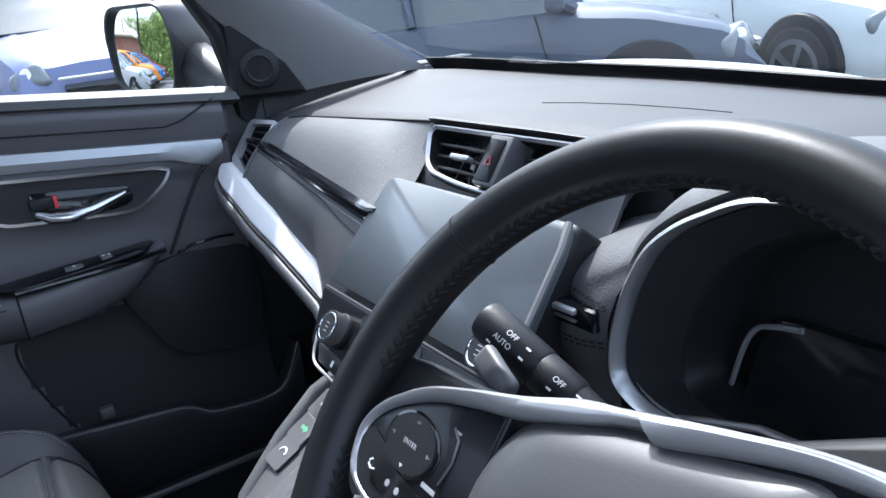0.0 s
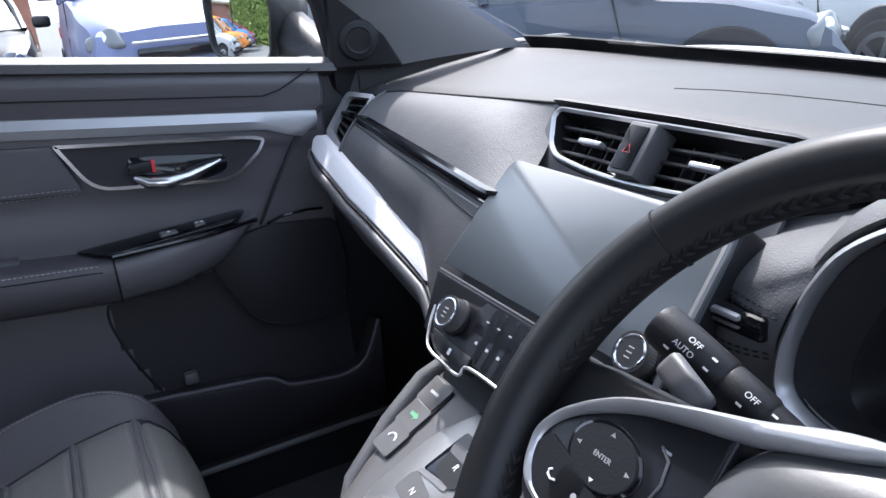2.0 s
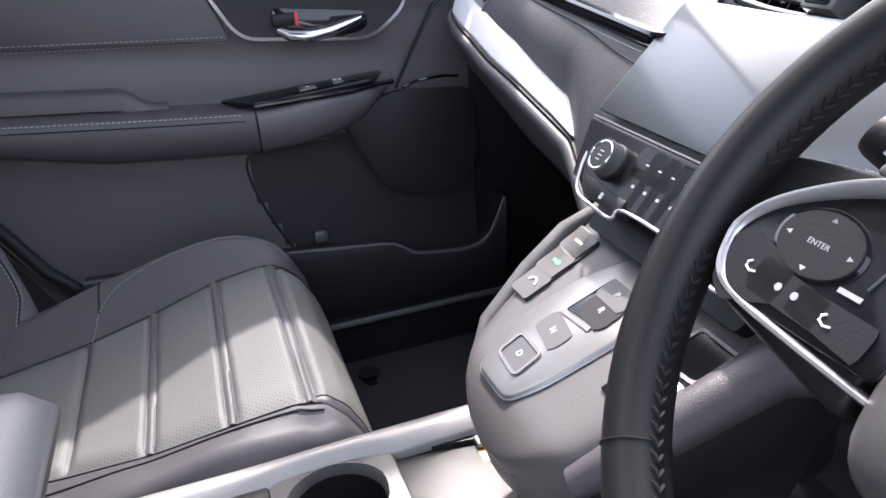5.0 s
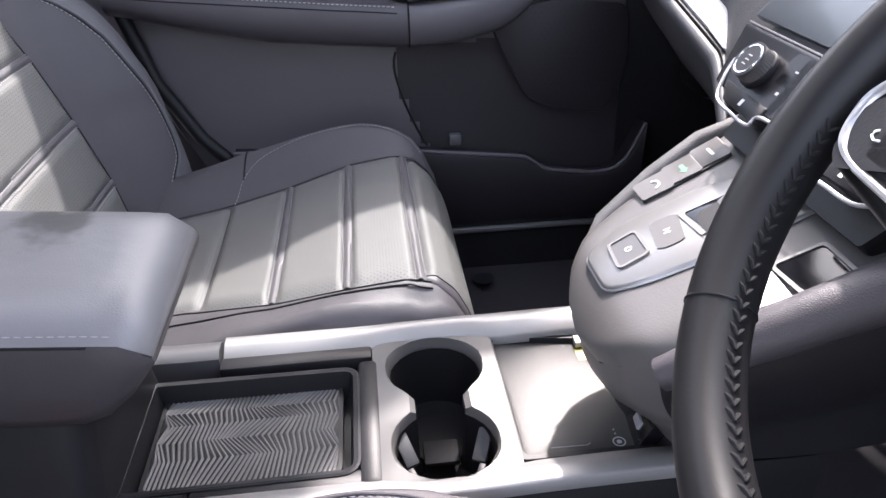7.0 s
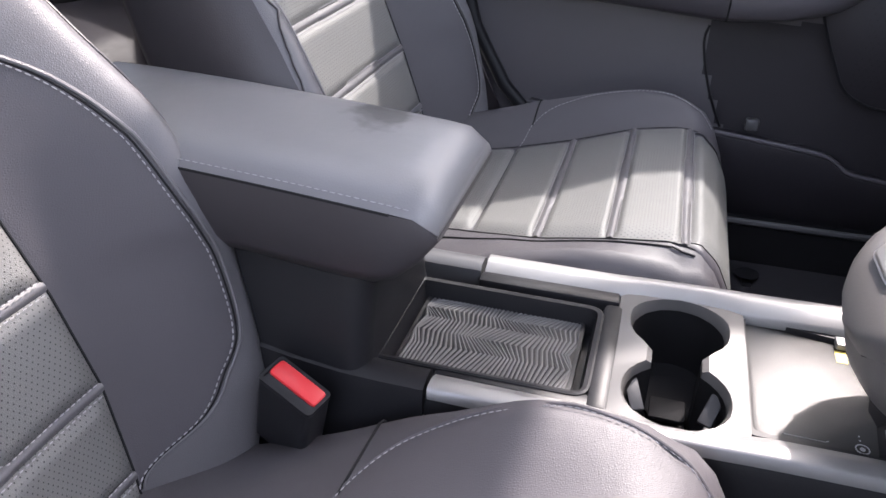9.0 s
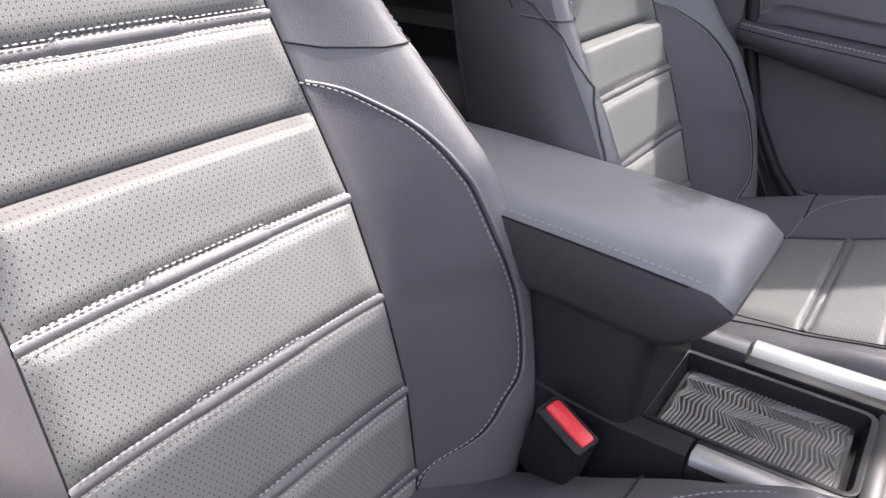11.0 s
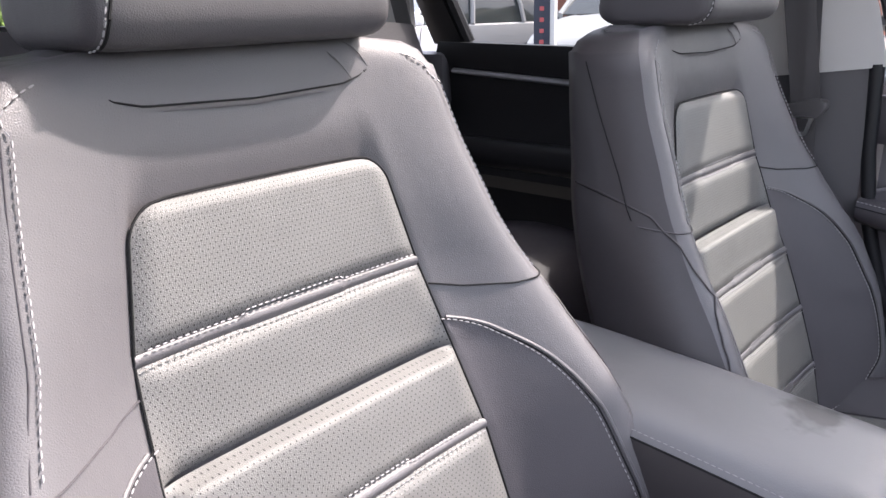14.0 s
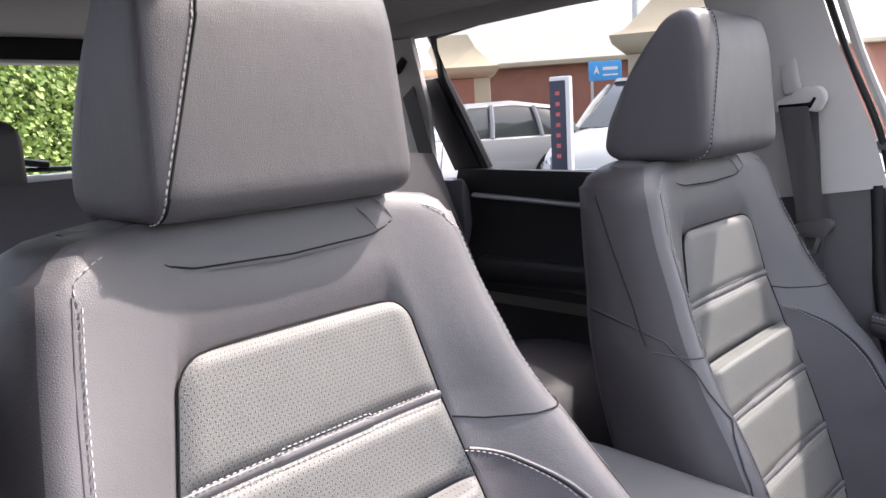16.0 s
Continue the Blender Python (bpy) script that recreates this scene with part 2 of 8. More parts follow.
def tube(pts, r, n=8, closed=False, m=None, bm=None, flat=1.0):
    pts = [Vector(p) for p in pts]
    rings = []
    k = len(pts)
    up = Vector((0.13, 0.21, 0.97)).normalized()
    for i, p in enumerate(pts):
        a = pts[(i - 1) % k] if closed or i else p
        b = pts[(i + 1) % k] if closed or i < k - 1 else p
        d = (b - a).normalized()
        s = d.cross(up)
        s = s.normalized() if s.length > 1e-4 else d.orthogonal().normalized()
        t = s.cross(d)
        rr = r[i] if isinstance(r, (list, tuple)) else r
        rings.append([p + (s * math.cos(q) + t * math.sin(q) * flat) * rr for q in (math.tau * j / n for j in range(n))])
    if closed:
        rings.append(rings[0])
        own = loft(rings, True, False)
        bmesh.ops.remove_doubles(own, verts=own.verts, dist=1e-6)
        return blend(own, m, bm)
    return loft(rings, True, True, m, bm)


def spl(pts, n=6):
    """A smooth line through points."""
    pts = [Vector(p) for p in pts]
    out = []
    for i in range(len(pts) - 1):
        a, b, c, d = pts[max(0, i - 1)], pts[i], pts[i + 1], pts[min(len(pts) - 1, i + 2)]
        for j in range(n):
            t = j / n
            out.append(0.5 * ((2 * b) + (c - a) * t + (2 * a - 5 * b + 4 * c - d) * t * t + (3 * b - 3 * c + d - a) * t ** 3))
    out.append(pts[-1])
    return out


def rounded(poly, r, n=4):
    """A polygon with its corners rounded; r is one radius or one for each corner."""
    out = []
    k = len(poly)
    for i in range(k):
        p, a, b = Vector(poly[i]), Vector(poly[i - 1]), Vector(poly[(i + 1) % k])
        q = r[i] if isinstance(r, (list, tuple)) else r
        da, db = (a - p), (b - p)
        q = min(q, da.length * 0.49, db.length * 0.49)
        pa, pb = p + da.normalized() * q, p + db.normalized() * q
        for j in range(n + 1):
            t = j / n
            out.append(tuple(pa * (1 - t) ** 2 + p * 2 * t * (1 - t) + pb * t * t))
    return out


def prism(poly, z0, z1, m=None, bevel=0.0, bm=None, taper=0.0):
    """A plate: an outline in x and y from z0 to z1, its upper edge bevelled."""
    c = Vector((sum(p[0] for p in poly) / len(poly), sum(p[1] for p in poly) / len(poly)))

    def shrink(d):
        out = []
        for p in poly:
            v = Vector(p[:2]) - c
            l = max(v.length, 1e-6)
            out.append(c + v * max(0.02, (l - d)) / l)
        return out
    rings = [[(p[0], p[1], z0) for p in poly]]
    top = shrink(taper) if taper else [Vector(p[:2]) for p in poly]
    if bevel:
        s = 1 if z1 > z0 else -1
        rings.append([(p[0], p[1], z1 - s * bevel) for p in top])
        b = shrink(taper + bevel * 0.35)
        rings.append([(p[0], p[1], z1 - s * bevel * 0.3) for p in b])
        b = shrink(taper + bevel)
        rings.append([(p[0], p[1], z1) for p in b])
    else:
        rings.append([(p[0], p[1], z1) for p in top])
    return loft(rings, True, True, m, bm)


def frame_ring(poly, inner, z0, z1, m=None, bm=None):
    """A flat frame between two outlines of the same number of points."""
    rings = [[(p[0], p[1], z0) for p in poly], [(p[0], p[1], z1) for p in poly],
             [(p[0], p[1], z1) for p in inner], [(p[0], p[1], z0) for p in inner]]
    rings.append(rings[0])
    own = loft(rings, True, False)
    bmesh.ops.remove_doubles(own, verts=own.verts, dist=1e-7)
    return blend(own, m, bm)


def inset(poly, d):
    c = Vector((sum(p[0] for p in poly) / len(poly), sum(p[1] for p in poly) / len(poly)))
    out = []
    k = len(poly)
    for i, p in enumerate(poly):
        a, b = Vector(poly[i - 1][:2]), Vector(poly[(i + 1) % k][:2])
        t = (b - a)
        nrm = Vector((-t.y, t.x)).normalized() if t.length > 1e-9 else (c - Vector(p[:2])).normalized()
        if nrm.dot(c - Vector(p[:2])) < 0:
            nrm = -nrm
        out.append(tuple(Vector(p[:2]) + nrm * d))
    return out


def disc(r, z0, z1, m=None, bevel=0.001, n=32, bm=None, at=(0, 0)):
    return prism([(at[0] + r * math.cos(math.tau * i / n), at[1] + r * math.sin(math.tau * i / n)) for i in range(n)], z0, z1, m, bevel, bm)


def stitches(pts, length=0.0045, gap=0.0022, r=0.00055, bm=None):
    """A row of short thread dashes along a line of points."""
    bm = bm or bmesh.new()
    pts = [Vector(p) for p in pts]
    cum = [0.0]
    for a, b in zip(pts, pts[1:]):
        cum.append(cum[-1] + (b - a).length)

    def at(s):
        i = max(0, min(len(pts) - 2, int(np.searchsorted(cum, s)) - 1))
        d = cum[i + 1] - cum[i]
        return pts[i].lerp(pts[i + 1], (s - cum[i]) / d if d > 1e-9 else 0)
    s = 0.0
    while s + length < cum[-1]:
        tube([at(s), at(s + length * 0.5), at(s + length)], [r * 0.6, r, r * 0.6], 4, bm=bm)
        s += length + gap
    return bm


def letters(text, size, m, material, parent, name="lettering"):
    """Raised lettering in the built-in font, as a mesh."""
    cu = bpy.data.curves.new(name, "FONT")
    cu.body = text
    cu.size = size
    cu.align_x, cu.align_y = "CENTER", "CENTER"
    cu.extrude = 0.0001
    tmp = bpy.data.objects.new("tmp_text", cu)
    me = bpy.data.meshes.new_from_object(tmp)
    bm = bmesh.new()
    bm.from_mesh(me)
    bpy.data.objects.remove(tmp)
    bpy.data.curves.remove(cu)
    bpy.data.meshes.remove(me)
    bm.transform(m)
    return part(name, bm, material, parent)

# ---- the car's shell ----
floor_bm = sheet(lambda u, v: Vector((-0.74 + 1.48 * u, -1.15 + 2.0 * v, 0.345 + 0.015 * math.sin(9 * u) * math.sin(7 * v) * 0.2)), 20, 24)
structure("floor", floor_bm, CARPET, "black carpeted car floor", "floor")
tunnel = [[(sx * w, y, z) for sx, w, z in ((-1, 0.12, 0.34), (-1, 0.10, 0.44), (1, 0.10, 0.44), (1, 0.12, 0.34))] for y in (-1.1, -0.5, 0.3)]
structure("floor_tunnel", loft(tunnel), CARPET, "black carpeted centre tunnel", "floor")
structure("bulkhead", sheet(lambda u, v: Vector((-0.74 + 1.48 * u, 0.80 - 0.16 * (1 - v) ** 2, 0.34 + 0.66 * v)), 8, 8), CARPET, "dark carpeted footwell bulkhead", "wall")

clip = thing("mat_clip", "black round floor mat fixing clip on the carpet", "clip", (-0.60, 0.13, 0.35))
part("base", box((0.05, 0.016, 0.004), (-0.600, 0.130, 0.351), 0.001), BLACK, clip)
part("knob", disc(0.006, 0.352, 0.362, Matrix.Identity(4), 0.002, 16, None, (-0.600, 0.130)), BLACK, clip)
fm = prism(rounded([(-0.66, -0.02), (-0.13, -0.02), (-0.13, 0.44), (-0.66, 0.44)], 0.05), 0.346, 0.3505, None, 0.002)
tagged(finish("floor_mat", fm, CARPET), "black carpet mat on the passenger floor", "floor mat")

# windscreen frame, roof, pillars
WS_Y0, WS_Z0, WS_Y1, WS_Z1 = 0.80, 1.058, 0.10, 1.475


def dash_back(x):
    """The height at which the dash meets the windscreen."""
    return lerp(x, (-0.72, -0.60, -0.34, -0.09, 0.09, 0.22, 0.50, 0.72), (1.058, 1.056, 1.043, 1.035, 1.026, 1.022, 1.030, 1.045))



def roof(u, v):
    x = -0.60 + 1.20 * u
    return Vector((x, 0.13 - 2.25 * v, 1.50 - 0.055 * (abs(2 * u - 1)) ** 2.5 - 0.05 * max(0, v - 0.6) ** 1.5 + 0.03 * math.sin(math.pi * v) - 0.03 * max(0, 1 - v * 8)))


# the roof has one long glass panel
GX0, GX1, GV0, GV1 = 0.16, 0.78, 0.165, 0.345
cl = bmesh.new()
rp = bmesh.new()
for a0, a1, b0, b1 in ((0, 1, 0, GV0), (0, 1, GV1, 1), (0, GX0, GV0, GV1), (GX1, 1, GV0, GV1)):
    sheet(lambda u, v: roof(a0 + (a1 - a0) * u, b0 + (b1 - b0) * v), 14, 14, 0.02, None, cl)
    sheet(lambda u, v: roof(a0 + (a1 - a0) * u, b0 + (b1 - b0) * v) + Vector((0, 0, 0.04)), 8, 8, 0.002, None, rp)
structure("ceiling", cl, HEADLINER, "pale grey cloth headliner round a glass roof", "ceiling")
structure("roof_panel", rp, mat("roof_paint", (0.25, 0.25, 0.26), 0.3, 0.3), "grey painted steel roof", "roof")
gr_ = structure("window_2", sheet(lambda u, v: roof(GX0 + (GX1 - GX0) * u, GV0 + (GV1 - GV0) * v) + Vector((0, 0, 0.03)), 8, 8), glass("roof_glass", (0.75, 0.78, 0.77)), "tinted glass roof panel", "roof window")
gr_.visible_shadow = False


def tri_band(rows, n=10):
    """A trim strip through pairs of points, crowned between its two edges."""
    def fn(u, v):
        k = v * (len(rows) - 1)
        i = min(int(k), len(rows) - 2)
        t = k - i
        a = Vector(rows[i][0]).lerp(Vector(rows[i + 1][0]), t)
        b = Vector(rows[i][1]).lerp(Vector(rows[i + 1][1]), t)
        c = Vector(rows[i][2]).lerp(Vector(rows[i + 1][2]), t)
        return a.lerp(b, u) + c * (4 * u * (1 - u))
    return sheet(fn, n, 6 * (len(rows) - 1), 0.018)


for sg, nm in ((-1, "left"), (1, "right")):
    q = (-sg * 0.020, -0.006, 0.006)
    rows = [((sg * 0.700, 0.500, 1.045), (sg * 0.690, 0.785, 1.050), q), ((sg * 0.688, 0.430, 1.150), (sg * 0.672, 0.625, 1.152), q),
            ((sg * 0.665, 0.320, 1.260), (sg * 0.648, 0.455, 1.262), q), ((sg * 0.610, 0.08, 1.425), (sg * 0.585, 0.20, 1.428), q), ((sg * 0.575, -0.06, 1.47), (sg * 0.54, 0.10, 1.478), q)]
    structure("pillar_front_" + nm, tri_band(rows), PILLAR_FRONT, "grey plastic front pillar trim", "pillar")
    # roof side rail and door seals
    q = (-sg * 0.012, 0, -0.008)
    rows = [((sg * 0.628, 0.10, 1.415), (sg * 0.565, 0.06, 1.468), q), ((sg * 0.622, -0.40, 1.452), (sg * 0.56, -0.40, 1.492), q), ((sg * 0.622, -1.0, 1.458), (sg * 0.56, -1.0, 1.50), q), ((sg * 0.622, -1.55, 1.44), (sg * 0.56, -1.55, 1.487), q), ((sg * 0.61, -2.1, 1.38), (sg * 0.55, -2.1, 1.45), q)]
    structure("roof_rail_" + nm, tri_band(rows), HEADLINER, "pale grey roof side rail", "trim")
    # centre pillar
    q = (-sg * 0.022, 0.0, 0.0)
    rows = [((sg * 0.705, -0.424, 1.088), (sg * 0.700, -0.690, 1.06), q), ((sg * 0.690, -0.446, 1.18), (sg * 0.680, -0.680, 1.20), q), ((sg * 0.660, -0.490, 1.31), (sg * 0.650, -0.670, 1.33), q), ((sg * 0.605, -0.525, 1.46), (sg * 0.600, -0.700, 1.47), q)]
    structure("pillar_centre_" + nm, tri_band(rows), PILLAR, "pale grey plastic centre pillar trim", "pillar")
    q = (-sg * 0.03, 0.0, 0.0)
    rows = [((sg * 0.700, -0.390, 0.36), (sg * 0.700, -0.760, 0.36), q), ((sg * 0.700, -0.415, 0.62), (sg * 0.700, -0.740, 0.62), q), ((sg * 0.700, -0.440, 0.84), (sg * 0.700, -0.715, 0.84), q), ((sg * 0.704, -0.448, 1.115), (sg * 0.704, -0.702, 1.100), (-sg * 0.018, 0, 0))]
    structure("pillar_lower_" + nm, tri_band(rows), LOWER_TRIM, "dark plastic lower centre pillar trim", "pillar")
    for off, rad, mt, nm2 in ((0.010, 0.006, BLACK, "seal_inner_"), (0.028, 0.008, PILLAR, "seal_outer_")):
        edge = [(sg * (0.705 + off * 0.3), -0.424 + off, 1.07), (sg * (0.690 + off * 0.3), -0.446 + off, 1.18), (sg * (0.660 + off * 0.3), -0.490 + off, 1.31), (sg * (0.607 + off * 0.3), -0.525 + off, 1.455)]
        structure(nm2 + nm, tube(spl(edge, 5), rad, 8), mt, "rubber door seal along the centre pillar", "seal")
    # sill
    structure("sill_edge_" + nm, tube([(sg * 0.664, y, 0.426) for y in (-1.0, -0.4, 0.1, 0.5)], 0.006, 8), KEY, "grey edge of the door sill", "trim")
    structure("sill_" + nm, loft([[(sg * 0.66, y, 0.345), (sg * 0.665, y, 0.42), (sg * 0.70, y, 0.435), (sg * 0.76, y, 0.43), (sg * 0.76, y, 0.34)] for y in (-1.1, -0.4, 0.1, 0.55)]), BLACK, "black plastic door sill", "sill")
    # rear pillar beside the rear door glass
    q = (-sg * 0.02, 0.0, 0.0)
    rows = [((sg * 0.700, -1.47, 1.09), (sg * 0.66, -2.05, 1.12), q), ((sg * 0.672, -1.455, 1.28), (sg * 0.63, -2.05, 1.28), q), ((sg * 0.61, -1.44, 1.45), (sg * 0.58, -2.05, 1.44), q)]
    structure("pillar_rear_" + nm, tri_band(rows), PILLAR, "grey plastic rear pillar trim", "pillar")
    structure("rear_side_" + nm, box((0.05, 0.9, 0.75), (sg * 0.70, -1.815, 0.72), 0.02), DOOR_PLASTIC, "dark plastic load area side", "trim")

ws = new("window_1")
tagged(ws, "clear laminated windscreen", "windscreen", "", "structure")
part("pane", sheet(lambda u, v: Vector(((-0.69 + 1.38 * u) * (1 - 0.16 * v), WS_Y0 + (WS_Y1 - WS_Y0) * v + 0.06 * (1 - (2 * u - 1) ** 2), dash_back(-0.69 + 1.38 * u) - 0.005 + (WS_Z1 - dash_back(-0.69 + 1.38 * u)) * v)), 16, 10), TINTED, ws).visible_shadow = False
part("black_band", sheet(lambda u, v: Vector(((-0.685 + 1.37 * u), WS_Y0 - 0.004 - 0.020 * v + 0.06 * (1 - (2 * u - 1) ** 2), dash_back(-0.685 + 1.37 * u) - 0.012 + 0.024 * v)), 24, 2, 0.003), BLACK, ws, "black dotted screen edge")
bn = thing("bonnet", "white painted bonnet beyond the windscreen", "bonnet", (0, 1.3, 0.9))
part("panel", sheet(lambda u, v: Vector((-0.78 + 1.56 * u, 0.98 + 0.95 * v - 0.10 * (2 * u - 1) ** 2, 0.956 - 0.016 * sm((u - 0.15) / 0.25) + 0.058 * sm((abs(2 * u - 1) - 0.20) / 0.78) - 0.16 * max(0.0, v - 0.2) ** 1.5 - 0.25 * max(0.0, abs(2 * u - 1) - 0.9))), 40, 16, 0.01), mat("white_car_paint", (0.62, 0.63, 0.64), 0.3, 0, 0, 300, 0.03, 2, 0.5, 0.4), bn, "", 70)
part("cowl", box((1.36, 0.12, 0.03), (0, 0.93, 0.985), 0.01), BLACK, bn, "black scuttle panel")
part("front_wing", box((1.60, 1.0, 0.50), (0, 1.45, 0.62), 0.10, None, 4), bpy.data.materials["white_car_paint"], bn)

# rear doors (the passenger side one is seen)
for sg, nm in ((-1, "door_3"), (1, "door_4")):
    d = new(nm)
    tagged(d, "dark rear door with a fixed quarter light and silver strip", "car door", "", "structure")
    body = []
    for y in np.linspace(-1.40, -0.66, 12):
        zt = 1.118 - 0.02 * (y + 1.4)
        body.append([(sg * x, y, z) for x, z in ((0.735, zt), (0.70, zt), (0.690, zt - 0.03), (0.700, 1.05), (0.705, 0.98), (0.690, 0.93), (0.655, 0.86), (0.650, 0.82), (0.690, 0.78), (0.70, 0.60), (0.70, 0.36), (0.74, 0.36))])
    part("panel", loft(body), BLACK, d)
    part("trim_strip", tube([(sg * 0.698, y, 1.052 - 0.052 * (y + 1.348)) for y in np.linspace(-1.348, -0.75, 10)], 0.011, 10, flat=0.6), SILVER, d, "slim silver strip")
    part("pane", sheet(lambda u, v: Vector((sg * (0.735 - 0.10 * v), -1.36 + 0.70 * u - 0.09 * v * (1 - u), 1.10 + 0.37 * v)), 6, 6), PRIVACY, d, "dark tinted glass")
    fr = [(sg * 0.735, -1.330, 1.115), (sg * 0.712, -1.375, 1.23), (sg * 0.690, -1.425, 1.345), (sg * 0.655, -1.425, 1.455), (sg * 0.632, -1.15, 1.478), (sg * 0.628, -0.70, 1.480), (sg * 0.70, -0.680, 1.20), (sg * 0.735, -0.68, 1.10)]
    part("window_frame", tube(fr, 0.016, 8), BLACK, d, "black window seal")
    part("quarter_trim", sheet(lambda u, v: Vector((sg * (0.733 - 0.055 * v), -1.335 - 0.095 * u - 0.10 * v * (1 - 0.2 * u), 1.115 + 0.235 * v)), 4, 8, 0.014), BLACK, d, "black corner trim")
    part("armrest", tube([(sg * 0.665, y, 0.87) for y in np.linspace(-1.30, -0.75, 8)], 0.035, 10), BLACK, d)

# back of the car
tg = new("door_5")
tagged(tg, "tailgate with a wiper across its rear window", "tailgate", "", "structure")
part("panel", box((1.36, 0.06, 0.80), (0, -2.14, 0.74), 0.03), DOOR_PLASTIC, tg)
part("header", box((1.16, 0.10, 0.08), (0, -2.09, 1.475), 0.02), BLACK, tg)
part("pane", sheet(lambda u, v: Vector((-0.60 + 1.20 * u, -2.15 + 0.10 * v, 1.13 + 0.32 * v)), 4, 4), GLASS, tg)
part("wiper", tube([(0.02, -2.18, 1.19), (0.10, -2.185, 1.205), (0.28, -2.185, 1.20), (0.42, -2.18, 1.19)], 0.010, 8), BLACK, tg, "black rear wiper arm")
part("wiper_blade", tube([(-0.06, -2.19, 1.175), (0.12, -2.195, 1.182), (0.40, -2.19, 1.178)], 0.007, 6), BLACK, tg)
part("ledge", box((1.2, 0.06, 0.03), (0, -2.20, 1.150), 0.01), mat("white_paint_ledge", (0.6, 0.6, 0.61), 0.3), tg)

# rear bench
# the dark leather here carries the shade of the rear cabin
rb = thing("rear_bench", "leather rear bench seat with its shade in the colour", "car seat", (0, -1.3, 0.36))
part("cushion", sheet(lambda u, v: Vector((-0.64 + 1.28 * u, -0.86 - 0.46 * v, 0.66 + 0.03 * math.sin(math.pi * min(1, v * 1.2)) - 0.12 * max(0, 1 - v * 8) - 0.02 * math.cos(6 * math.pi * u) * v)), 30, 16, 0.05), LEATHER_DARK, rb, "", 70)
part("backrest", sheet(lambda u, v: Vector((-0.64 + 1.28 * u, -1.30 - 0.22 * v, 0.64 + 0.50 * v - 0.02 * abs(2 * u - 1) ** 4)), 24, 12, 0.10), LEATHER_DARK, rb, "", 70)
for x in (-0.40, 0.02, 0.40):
    part("headrest", box((0.25, 0.09, 0.15), (x, -1.545, 1.21), 0.035, None, 3), LEATHER_DARK, rb, "leather rear headrest with its shade in the colour")
bm = bmesh.new()
for x in (-0.45, -0.25, 0.15):
    stitches([(x, -0.90 - 0.42 * t, 0.695) for t in np.linspace(0, 1, 20)], 0.006, 0.003, 0.001, bm)
tagged(part("stitching", bm, THREAD_DARK, rb), kind="stuff")

for sg, nm in ((-1, "left"), (1, "right")):
    structure("kick_panel_" + nm, box((0.05, 0.60, 0.72), (sg * 0.745, 0.62, 0.70), 0.01), BLACK, "black footwell side panel", "trim")
    structure("cowl_side_" + nm, box((0.06, 0.40, 0.10), (sg * 0.745, 0.66, 1.005), 0.01), BLACK, "dark filler beside the dash", "trim")

# seat belt of the passenger
bt = thing("seat_belt", "dark grey seat belt hanging from its pillar guide", "seat belt", (-0.655, -0.55, 0.9))
YZ = Matrix(((0, 0, 1, 0), (1, 0, 0, 0), (0, 1, 0, 0), (0, 0, 0, 1)))


def pillar_plate(name, outline, x0, x1, radius, material, label="", bevel=0.003):
    """A plate that lies against the pillar: its outline in y and z."""
    return part(name, prism(rounded(outline, radius, 5), x0, x1, YZ, bevel), material, bt, label, 60)


pillar_plate("slider_recess", [(-0.592, 1.232), (-0.536, 1.232), (-0.530, 1.270), (-0.546, 1.342), (-0.588, 1.342)], -0.66, -0.640, 0.010, PILLAR, "grey slider recess")
pillar_plate("slider", [(-0.568, 1.247), (-0.538, 1.250), (-0.549, 1.331), (-0.579, 1.331)], -0.650, -0.620, 0.009, PILLAR, "grey height slider", 0.006)
pillar_plate("guide_loop", [(-0.580, 1.218), (-0.580, 1.238), (-0.541, 1.250), (-0.531, 1.262), (-0.505, 1.260), (-0.496, 1.240), (-0.510, 1.216), (-0.526, 1.220)], -0.632, -0.617, [0.006, 0.006, 0.01, 0.01, 0.012, 0.012, 0.010, 0.006], PILLAR, "grey belt guide", 0.005)
pillar_plate("guide_slot", [(-0.573, 1.224), (-0.573, 1.232), (-0.522, 1.234), (-0.516, 1.243), (-0.512, 1.240), (-0.521, 1.224)], -0.620, -0.6166, 0.002, GLOSS, "dark belt slot", 0.0)
part("webbing", sheet(lambda u, v: Vector((-0.6155 - 0.020 * v + 0.0012 * math.sin(9 * u + 4 * v), -0.571 + 0.047 * u + 0.027 * v, 1.228 - 0.196 * v)), 6, 14, 0.0018), WEB, bt, "dark grey woven webbing", 80)
part("webbing", sheet(lambda u, v: Vector((-0.640 - 0.028 * v, -0.560 + 0.044 * u + 0.030 * v, 1.222 - 0.62 * v)), 4, 12, 0.002), WEB, bt, "dark grey woven webbing", 80)
pillar_plate("tongue_cover", [(-0.550, 1.006), (-0.546, 1.028), (-0.497, 1.037), (-0.486, 1.034), (-0.485, 1.022), (-0.496, 1.009)], -0.645, -0.626, 0.005, WEB, "grey plastic tongue grip", 0.004)
part("tongue", frame_ring(rounded([(-0.541, 1.010), (-0.503, 1.010), (-0.514, 0.974), (-0.529, 0.974)], 0.004), rounded([(-0.534, 1.004), (-0.512, 1.004), (-0.518, 0.981), (-0.527, 0.981)], 0.003), -0.637, -0.634, YZ), STEEL, bt, "steel belt tongue")
rbt = thing("rear_seat_belt", "dark rear seat belt on the rear pillar", "seat belt", (-0.60, -1.48, 1.2))
